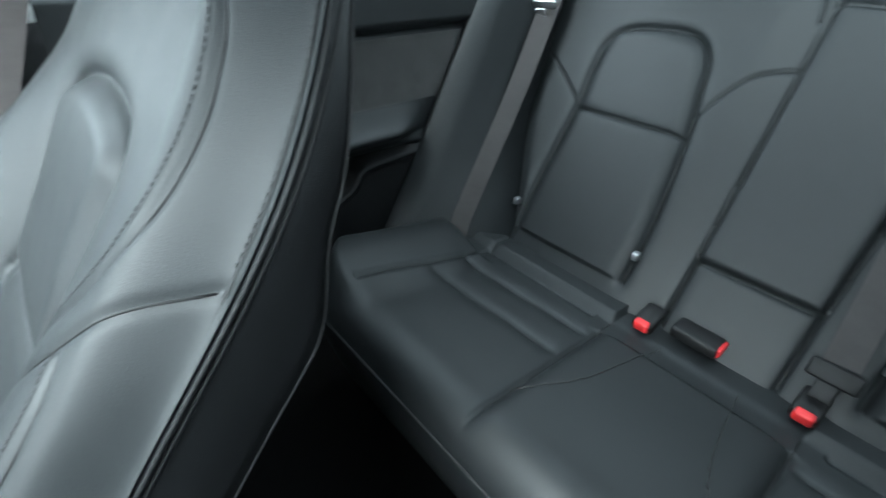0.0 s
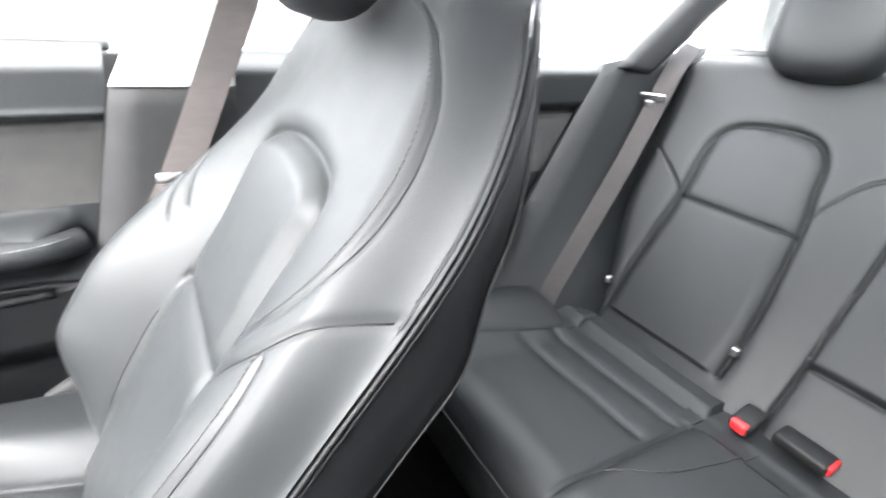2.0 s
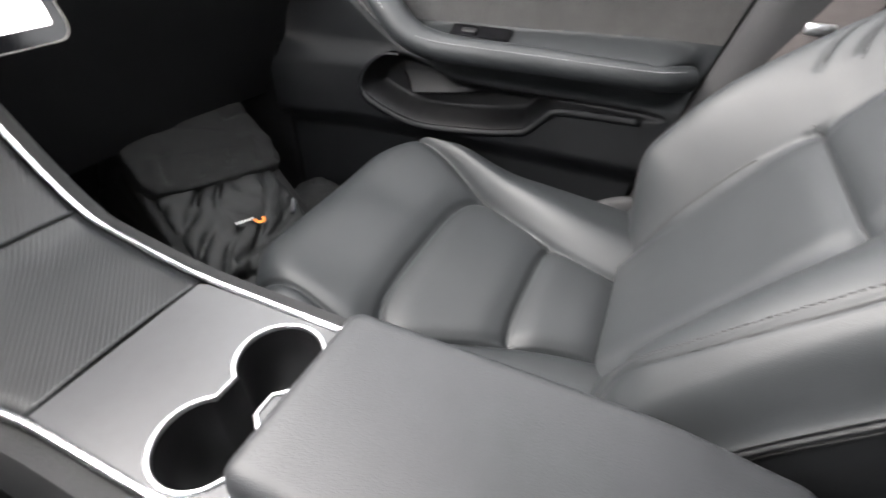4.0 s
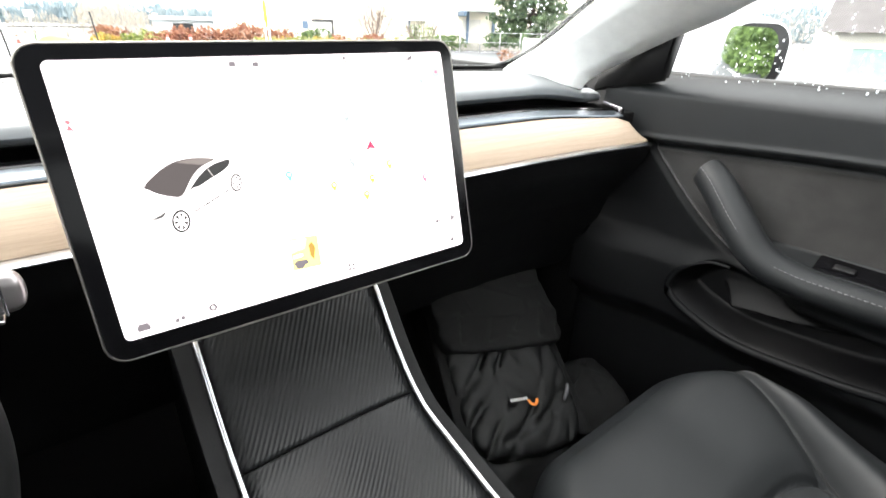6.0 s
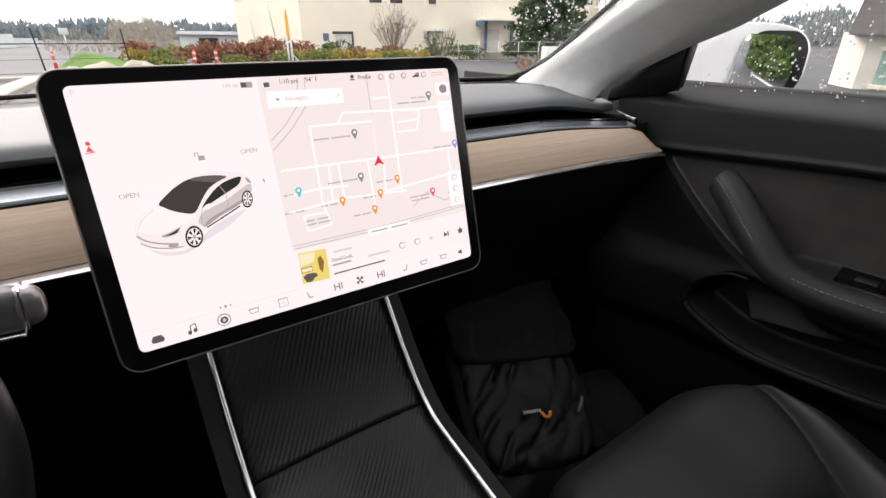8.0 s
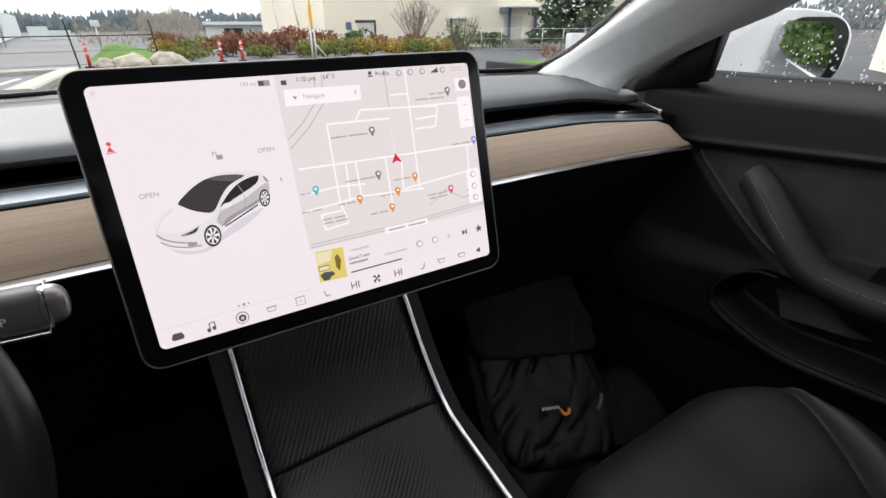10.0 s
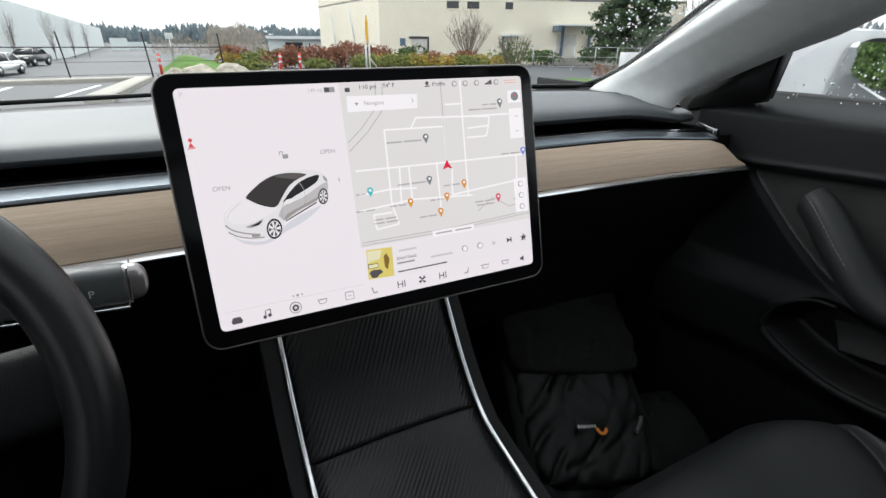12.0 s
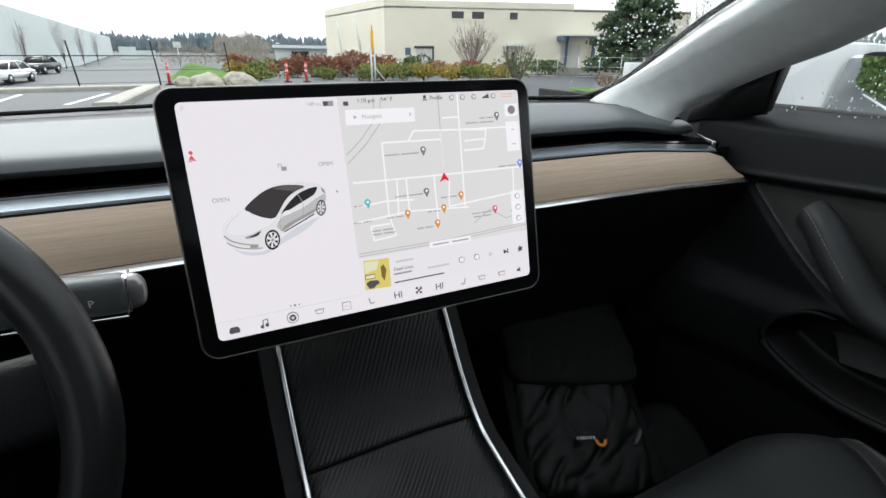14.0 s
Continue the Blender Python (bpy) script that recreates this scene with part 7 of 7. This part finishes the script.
TWIG = mat("bare_twigs", (0.16, 0.12, 0.10), 0.9, scale=10)
BARK = mat("brown_bark", (0.09, 0.065, 0.05), 0.95, scale=12, bump=0.8, bscale=60)
# the haze of distance is put into this blue-grey leaf colour
FARHAZE = leaf_mat("far_woods", (0.10, 0.145, 0.17), (0.18, 0.215, 0.22))
FARB = leaf_mat("far_bare_woods", (0.24, 0.21, 0.18), (0.46, 0.40, 0.32))


def tuft(bm, c, r, rng, n=2):
    """A few small crossed leaves."""
    for _ in range(n):
        a = Vector((rng.gauss(0, 1), rng.gauss(0, 1), rng.gauss(0, 1))).normalized() * r
        b = a.cross(Vector((rng.gauss(0, 1), rng.gauss(0, 1), rng.gauss(0, 1)))).normalized() * r * 0.6
        vs = [bm.verts.new(c + q) for q in (a, b, -a, -b)]
        bm.faces.new(vs)


def shrub(name, at, w, d, h, leaf, label, seed, count=420, size=0.10, twigs=7):
    rng = random.Random(seed)
    ob = thing(name, label, "shrub", "shrubs along the road", at=tuple(at))
    bm = bmesh.new()
    lobes = [(Vector((rng.uniform(-0.35, 0.35) * w, rng.uniform(-0.35, 0.35) * d, rng.uniform(0.35, 0.62) * h)), rng.uniform(0.28, 0.42)) for _ in range(6)]
    for _ in range(count):
        c, k = rng.choice(lobes)
        q = Vector((rng.gauss(0, 1), rng.gauss(0, 1), rng.gauss(0, 1))).normalized() * rng.uniform(0.6, 1.08)
        p = c + Vector((q.x * w * k, q.y * d * k, q.z * h * k))
        if p.z > 0.0:
            tuft(bm, p, size * rng.uniform(0.6, 1.5), rng)
    part("foliage", bm, leaf, ob, "", False)
    bm = bmesh.new()
    for _ in range(twigs):
        a = rng.uniform(0, 6.28)
        sweep(bm, [(0, 0, -0.1), (0.2 * w * math.cos(a), 0.2 * d * math.sin(a), 0.4 * h), (0.42 * w * math.cos(a), 0.42 * d * math.sin(a), rng.uniform(0.7, 1.02) * h)], lambda i: circ(0.03 - 0.011 * i, 5))
    part("stems", bm, TWIG, ob, "", False)
    return ob


k = 0
for az, d, w, h, leaf, lab in (
        (5.5, 46, 2.3, 1.75, RUST, "rust-red leafy shrub in autumn colour"), (4.7, 43, 1.6, 1.15, GOLD, "golden and green autumn shrub beside the road"), (7.4, 44, 2.6, 1.15, OLIVE, "olive-green shrub with yellowing leaves"), (8.9, 47, 2, 1.4, OLIVE, "olive-green shrub with yellowing leaves"),
        (10.4, 36, 2.3, 1.45, RUST, "rust-red leafy shrub in autumn colour"), (12.6, 36, 3, 1.65, RUST, "rust-red leafy shrub in autumn colour"), (15.6, 37, 2.9, 1.75, RUST, "rust-red leafy shrub in autumn colour"), (17.9, 38, 3, 1.95, RUST, "rust-red leafy shrub in autumn colour"),
        (20.2, 38, 2.6, 1.75, RUST, "rust-red leafy shrub in autumn colour"), (23.2, 41, 2.3, 1.75, GREEN, "dark green clipped shrub"), (26.2, 44, 2.4, 1.3, RUST, "rust-red leafy shrub in autumn colour"), (30.2, 44, 2.6, 1.5, RUST, "rust-red leafy shrub in autumn colour"),
        (6.8, 30, 2, 0.7, OLIVE, "olive-green shrub with yellowing leaves"), (14.4, 31, 2, 0.75, OLIVE, "olive-green shrub with yellowing leaves"), (17.6, 29, 2, 1, OLIVE, "olive-green shrub with yellowing leaves"), (20.2, 30, 2.2, 1, GOLD, "golden and green autumn shrub beside the road"),
        (22.6, 29.5, 2.2, 1.05, OLIVE, "olive-green shrub with yellowing leaves"), (25, 30, 2.2, 1.05, GOLD, "golden and green autumn shrub beside the road"), (28.3, 30, 2, 1.05, GOLD, "golden and green autumn shrub beside the road"), (30.5, 29.5, 2, 1, OLIVE, "olive-green shrub with yellowing leaves"),
        (32.6, 31, 2.2, 1.05, GOLD, "golden and green autumn shrub beside the road"), (37.7, 52, 3.4, 1.6, GREEN, "dark green clipped shrub"), (34.4, 52, 2.2, 1.4, GREEN, "dark green clipped shrub")):
    k += 1
    shrub("shrub", pol(az, d), w, w, h, leaf, lab, k, int(420 + 150 * w), 0.09 if d > 35 else 0.07)
shrub("shrub", pol(35.3, 25), 2.0, 1.6, 1.9, FEATH, "loose feathery green shrub with upright stems", 61, 520, 0.05, 40)
shrub("shrub", pol(45.3, 23), 1.0, 0.9, 0.75, RUST, "small rusty shrub at the roadside", 62, 220, 0.04, 24)


def bare_tree(at, h, seed, label, spread=0.5, branches=46, thin=1.0):
    rng = random.Random(seed)
    ob = thing("bare_shrub", label, "tree", at=tuple(at))
    bm = bmesh.new()
    sweep(bm, [(0, 0, -0.2), (0.05, 0, 0.3 * h)], lambda i: circ((0.10 - 0.03 * i) * thin, 7))
    part("trunk", bm, BARK, ob)
    bm = bmesh.new()
    for _ in range(branches):
        a, r = rng.uniform(0, 6.28), rng.uniform(0.2, 1) * spread * h
        top = h * rng.uniform(0.65, 1.0) - 0.25 * r
        pts = [Vector((0, 0, 0.12 * h)), Vector((0.45 * r * math.cos(a), 0.45 * r * math.sin(a), 0.45 * top)), Vector((r * math.cos(a), r * math.sin(a), top))]
        sweep(bm, curve_pts(pts, 3), lambda i: circ((0.024 - 0.003 * i) * thin, 4))
        for _ in range(4):
            b = pts[1].lerp(pts[2], rng.random())
            sweep(bm, [b, b + Vector((rng.gauss(0, 0.25), rng.gauss(0, 0.25), rng.uniform(0.2, 0.6))) * h * 0.3], circ(0.012 * thin, 3))
    part("branches", bm, TWIG, ob, "", False)


bare_tree(pol(30.2, 48), 4.7, 3, "bare grey shrub with a fan of twigs", 0.5, 75)
bare_tree(pol(53.5, 62), 9.5, 7, "tall bare birch behind the conifer", 0.3, 60)
bare_tree(pol(56.5, 66), 8.5, 8, "tall bare birch behind the conifer", 0.3, 60)
bare_tree(pol(-12.3, 75), 5.2, 4, "leafless street tree before the white warehouse", 0.12, 26, 0.6)
bare_tree(pol(-9.6, 88), 6.5, 5, "leafless street tree before the white warehouse", 0.12, 26, 0.6)
bare_tree(pol(-8.2, 110), 6.5, 6, "leafless street tree before the white warehouse", 0.12, 26, 0.6)
bare_tree(pol(-7.1, 135), 7, 9, "leafless street tree before the white warehouse", 0.12, 26, 0.6)


def pine(at, h, w, seed):
    rng = random.Random(seed)
    ob = thing("pine_tree", "dark green conifer with drooping uneven branches", "tree", at=tuple(at))
    bm = bmesh.new()
    sweep(bm, [(0, 0, -0.2), (0.05, 0, 0.5 * h), (0, 0.05, h)], lambda i: circ(0.24 - 0.1 * i, 8))
    part("trunk", bm, BARK, ob)
    bm, bb = bmesh.new(), bmesh.new()
    for _ in range(230):
        z = h * rng.uniform(0.08, 0.98)
        r = w * (1.05 - z / h) ** 0.7 * rng.uniform(0.55, 1.1)
        a = rng.uniform(0, 6.28)
        tip = Vector((r * math.cos(a), r * math.sin(a), z - 0.08 * r + rng.uniform(-0.2, 0.2)))
        root = Vector((0, 0, z - 0.05 * r))
        sweep(bb, [root, root.lerp(tip, 0.5) + Vector((0, 0, 0.08 * r)), tip], lambda i: circ(0.035 - 0.012 * i, 4))
        for _ in range(int(34 + 34 * r)):
            t = rng.uniform(0.3, 1.05)
            c = root.lerp(tip, t) + Vector((rng.gauss(0, 0.2), rng.gauss(0, 0.2), rng.gauss(-0.06 * t * t, 0.15)))
            tuft(bm, c, rng.uniform(0.09, 0.21), rng, 2)
    part("branches", bb, BARK, ob)
    part("crown", bm, PINE, ob, "", False)


pine(pol(47.3, 50), 12.5, 4.4, 11)

# far wooded hills and nearer bare woods, past counting
rng = random.Random(21)
bm = bmesh.new()
for _ in range(7000):
    az, d = rng.uniform(-40, 100), rng.uniform(420, 520)
    ridge = 8.8 + 2.2 * sstep(-5, 3, az) + 1.3 * math.sin(az * 0.9) + 0.8 * math.sin(az * 2.1 + 1)
    ridge *= 1.0 + 0.9 * sstep(55, 75, az)
    p = pol(az, d)
    top = rng.uniform(0.1, 1.0) * ridge + 1
    w, hh, turn = rng.uniform(0.9, 2.0), rng.uniform(2.6, 6.0), rng.uniform(0, 6.28)
    tip = bm.verts.new((p.x, p.y, top + 0.8 * rng.random()))
    ring = [bm.verts.new((p.x + w * math.cos(turn + 1.257 * i), p.y + w * math.sin(turn + 1.257 * i), top - hh + rng.uniform(-0.5, 0.5))) for i in range(5)]
    for i in range(5):
        bm.faces.new((tip, ring[i], ring[(i + 1) % 5]))
tagged(part("far_woods", bm, FARHAZE, None, "", False), "distant wooded hills with blue haze in their colour", "woods", kind="stuff")
# upright sheet closing gaps below the trees, in the same hazed colour
bm = bmesh.new()
for a0, a1 in ((-40, 28), (28, 100)):
    for j in range(40):
        q = [pol(a0 + (a1 - a0) * (j + e) / 40, 525) for e in (0, 1)]
        vs = [bm.verts.new((q[0].x, q[0].y, -3)), bm.verts.new((q[1].x, q[1].y, -3)), bm.verts.new((q[1].x, q[1].y, 5)), bm.verts.new((q[0].x, q[0].y, 5))]
        bm.faces.new(vs)
tagged(part("backdrop_hill", bm, FARHAZE, None, "", False), "distant hillside with blue haze in its colour", "hill", kind="structure")
bm = bmesh.new()
for _ in range(17000):
    az = rng.choice((rng.uniform(-2, 13), rng.uniform(3, 8.2), rng.uniform(50, 100), rng.uniform(58, 80)))
    d = rng.uniform(120, 150) if az < 20 else rng.uniform(60, 95)
    hh = 4.2 + 2.6 * sstep(2.4, 4.2, az) * (1 - sstep(7, 9, az)) + 0.7 * math.sin(az * 2.3) if az < 20 else 5.0 + 1.0 * math.sin(az * 0.9)
    p = pol(az, d)
    p.z += rng.uniform(0.1, 1.0) * hh
    a = Vector((rng.gauss(0, 0.35), rng.gauss(0, 0.35), 1)).normalized() * rng.uniform(0.2, 0.6)
    b = a.cross(Vector((rng.gauss(0, 1), rng.gauss(0, 1), 0.1))).normalized() * rng.uniform(0.02, 0.07)
    if az > 20:
        a, b = a * 0.55, b * 0.5
    bm.faces.new([bm.verts.new(p + q) for q in (a, b, -a, -b)])
tagged(part("bare_woods", bm, FARB, None, "", False), "brown leafless woods beyond the road", "woods", kind="stuff")
# hedge behind the car, seen in the mirror
bm = bmesh.new()
for _ in range(9000):
    y = -rng.uniform(19, 55)
    x = 2.5 + rng.uniform(0, 1.5) - 0.035 * y
    z = rng.uniform(0.0, 1.0) ** 0.7 * (2.9 + 0.5 * math.sin(y * 0.8))
    tuft(bm, Vector((x, y, z + gz(x, y))), rng.uniform(0.08, 0.2), rng, 2)
tagged(part("hedge", bm, GREEN, None, "", False), "tall green hedge along the car park", "hedge", kind="stuff")
for x0, y0, x1, y1 in ((2.6, -3, 3.3, -30), (1.5, -6, 3.2, -6.6), (1.5, -9, 3.3, -9.6)):
    strip("parking_line", Vector((x0, y0, 0)), Vector((x1, y1, 0)), 0.12, 0.012, LINEW, "white painted parking line", "structure", "road marking")
# grass mound
bm = bmesh.new()
cells = []
for j in range(9):
    az_row = []
    for i in range(21):
        az = -1.7 + 9.2 * i / 20
        d = 33 + 17 * j / 8
        e = sstep(0, 5, i) * (1.0 - 0.75 * sstep(4, 15, i)) * (1 - sstep(15, 20, i)) * sstep(0, 5, j) * (1 - 0.9 * sstep(6, 8, j))
        az_row.append(bm.verts.new(pol(az, d, -0.05 + e)))
    cells.append(az_row)
for r0, r1 in zip(cells, cells[1:]):
    for i in range(20):
        bm.faces.new((r0[i], r0[i + 1], r1[i + 1], r1[i]))
tagged(part("grass_bank", bm, GRASS), "bright green mown grass bank", "grass", kind="structure")
for a0, a1, d0, d1 in ((41.2, 47, 20.5, 22.8), (60, 100, 11, 14)):
    bm = bmesh.new()
    n = 12
    r0 = [bm.verts.new(pol(a0 + (a1 - a0) * i / n, d0 + 0.5 * math.sin(i), 0.03)) for i in range(n + 1)]
    r1 = [bm.verts.new(pol(a0 + (a1 - a0) * i / n, d1 + 0.5 * math.sin(i * 1.7), 0.06)) for i in range(n + 1)]
    for i in range(n):
        bm.faces.new((r0[i], r0[i + 1], r1[i + 1], r1[i]))
    tagged(part("grass_verge", bm, GRASS), "worn green grass verge", "grass", kind="structure")

# rocks
ROCK = mat("tan_rock", (0.42, 0.38, 0.31), 0.9, var=0.25, scale=5, bump=0.6, bscale=25)
for i, (az, d, w, h) in enumerate(((-0.3, 22.6, 0.7, 0.42), (1.9, 22, 1.15, 0.55), (5.1, 22, 1.2, 0.58))):
    bm = bmesh.new()
    bmesh.ops.create_icosphere(bm, subdivisions=3, radius=0.5)
    for v in bm.verts:
        q = v.co.copy()
        v.co *= 1 + 0.35 * noise.noise(q * 2.2 + Vector((i * 3.1, 0, 0))) + 0.12 * noise.noise(q * 6)
        v.co = Vector((v.co.x * w, v.co.y * w * 0.8, v.co.z * h * 1.3))
    o = part("rock", bm, ROCK, None, "", False)
    o.location = pol(az, d, h * 0.35)
    tagged(o, "large tan landscaping boulder beside the road", "rock", "boulders")

# markers, sign posts and fence
CONE = mat("marker_red", (0.75, 0.06, 0.035), 0.5)
for az, d in ((-1.6, 26), (9.8, 27), (11.8, 27)):
    o = thing("road_marker", "red plastic road marker with white bands", "road marker", "road markers", at=tuple(pol(az, d)))
    bm = bmesh.new()
    sweep(bm, [(0, 0, 0), (0, 0, 0.95)], lambda i: circ(0.07 - 0.015 * i, 12))
    part("post", bm, CONE, o)
    for z in (0.5, 0.75):
        bm = bmesh.new()
        sweep(bm, [(0, 0, z), (0, 0, z + 0.1)], circ(0.068, 12))
        part("band", bm, LINEW, o, "white band")
    bm = bmesh.new()
    sweep(bm, [(0, 0, 0), (0, 0, 0.06)], circ(0.2, 14))
    part("foot", bm, RUBBER, o)
sgn = thing("sign_post", "small white sign on a thin post", "sign", at=tuple(pol(-0.35, 45, 0.85)))
bm = bmesh.new()
sweep(bm, [(0, 0, -0.3), (0, 0, 1.6)], circ(0.035, 8))
part("post", bm, STEEL, sgn)
bm = bmesh.new()
slab(bm, (0, -0.05, 1.45), (0.55, 0.04, 0.42), 0.01)
part("board", bm, LINEW, sgn)
ylw = thing("gas_marker", "tall yellow marker on white posts", "marker", at=tuple(pol(19.1, 26)))
bm = bmesh.new()
slab(bm, (0, 0, 1.9), (0.16, 0.04, 1.05), 0.02)
slab(bm, (0.0, 0, 2.5), (0.08, 0.04, 0.35), 0.02)
part("board", bm, mat("marker_yellow", (0.80, 0.42, 0.03), 0.5), ylw)
for dx in (-0.08, 0.10):
    bm = bmesh.new()
    sweep(bm, [(dx, 0, 0), (dx, 0, 1.6)], circ(0.045, 8))
    part("post", bm, LINEW, ylw)
bm = bmesh.new()
sweep(bm, [(0.14, 0, 0.7), (0.75, 0.1, 0.0)], circ(0.025, 6))
part("brace", bm, LINEW, ylw)
box = thing("utility_box", "white utility cabinet near the conifer", "cabinet", at=tuple(pol(47.5, 43)))
bm = bmesh.new()
slab(bm, (0, 0, 0.55), (1.5, 0.7, 1.5), 0.05)
part("cabinet_body", bm, LINEW, box)
fence = thing("fence", "low dark wire fence along the car park", "fence", at=tuple(pol(-6, 25)))
FP = [pol(-35.4 + 6.6 * i, 25 + 0.15 * i) for i in range(7)]
for p in FP:
    bm = bmesh.new()
    sweep(bm, [(p.x, p.y, p.z), (p.x - 0.10, p.y, p.z + 1.8)], circ(0.03, 6))
    put(part("post", bm, RUBBER, fence), fence)
for z in (1.22, 0.65, 0.15):
    bm = bmesh.new()
    sweep(bm, [p + Vector((-0.06 * z / 1.25, 0, z)) for p in FP], circ(0.022 if z > 1 else 0.008, 5))
    put(part("rail", bm, RUBBER, fence), fence)
f2 = thing("mesh_fence", "grey chain-link fence before the warehouse", "fence", at=tuple(pol(38, 46)))
for i in range(9):
    p = pol(33 + 2.2 * i, 46)
    bm = bmesh.new()
    sweep(bm, [p, p + Vector((0, 0, 1.7))], circ(0.035, 6))
    put(part("post", bm, STEEL, f2), f2)
for z in (1.68, 0.9, 0.1):
    bm = bmesh.new()
    sweep(bm, [pol(33 + 2.2 * i, 46, z) for i in range(9)], circ(0.015, 5))
    put(part("wire", bm, STEEL, f2), f2)


# parked cars
def parked_car(at, turn, paint, label):
    car = thing("parked_car", label, "car", "parked cars", at=tuple(at))
    car.matrix_world = Matrix.Translation(at) @ Matrix.Rotation(radians(turn), 4, "Z")
    bm = bmesh.new()
    prof = [(-2.25, 0.35), (-2.3, 0.65), (-2.2, 0.86), (-1.3, 0.95), (1.2, 0.92), (2.1, 0.78), (2.28, 0.55), (2.22, 0.32)]
    prism(bm, prof, -0.88, 0.88)
    bmesh.ops.bevel(bm, geom=bm.edges[:], offset=0.07, segments=3, affect="EDGES")
    part("body", bm, paint, car)
    for nm, mtl, inset, drop in (("cabin_glass", DGREY, 0.0, 0.0), ("roof", paint, -0.012, 0.0)):
        bm = bmesh.new()
        prof = [(-1.95, 0.92), (-1.5, 1.34), (-0.9, 1.44), (0.1, 1.44), (0.42, 1.36), (1.15, 0.92)] if nm == "cabin_glass" else [(-1.55, 1.31), (-0.9, 1.43), (0.1, 1.43), (0.46, 1.345), (0.42, 1.38), (0.1, 1.47), (-0.9, 1.47), (-1.5, 1.36)]
        prism(bm, prof, -0.76, 0.76)
        for v in bm.verts:
            v.co.x *= 1.0 - 0.28 * max(0.0, (v.co.z - 0.92) / 0.55)
        bmesh.ops.bevel(bm, geom=bm.edges[:], offset=0.05 if nm == "cabin_glass" else 0.012, segments=2, affect="EDGES")
        part(nm, bm, mtl, car, "dark cabin windows" if nm == "cabin_glass" else "")
    for sx in (-1, 1):
        bm = bmesh.new()
        for y0, z0, y1, z1 in ((1.12, 0.93, 0.44, 1.37), (-0.35, 0.93, -0.4, 1.42), (-1.75, 0.95, -1.42, 1.36)):
            sweep(bm, [(sx * 0.765, y0, z0), (sx * (0.775 - 0.21 * (z1 - 0.92) / 0.55), y1, z1)], circ(0.035, 6))
        part("pillar", bm, paint, car)
    bm = bmesh.new()
    slab(bm, (0, 2.27, 0.52), (1.1, 0.04, 0.16), 0.02)
    part("grille", bm, BLACKP, car)
    for sx in (-0.80, 0.80):
        for y in (-1.4, 1.4):
            bm = bmesh.new()
            sweep(bm, [(sx - 0.11, y, 0.33), (sx + 0.11, y, 0.33)], circ(0.33, 20))
            w = part("wheel", bm, RUBBER, car)
            bm = bmesh.new()
            sweep(bm, [(sx - 0.12, y, 0.33), (sx + 0.12, y, 0.33)], circ(0.20, 16))
            part("rim", bm, STEEL, w)
    for sx in (-0.62, 0.62):
        bm = bmesh.new()
        superblob(bm, (sx, 2.17, 0.68), (0.36, 0.14, 0.13), 3, None, 14, 8)
        part("lamp", bm, LINEW, car)


PDRK = mat("dark_car_paint", (0.020, 0.022, 0.025), 0.4, var=0.03, coat=0.2, spec=0.3)
parked_car(pol(-11.5, 58), 170, PDRK, "dark silver parked saloon on the far asphalt")
parked_car(pol(-13.9, 47), 168, PAINT, "white parked saloon on the far asphalt")
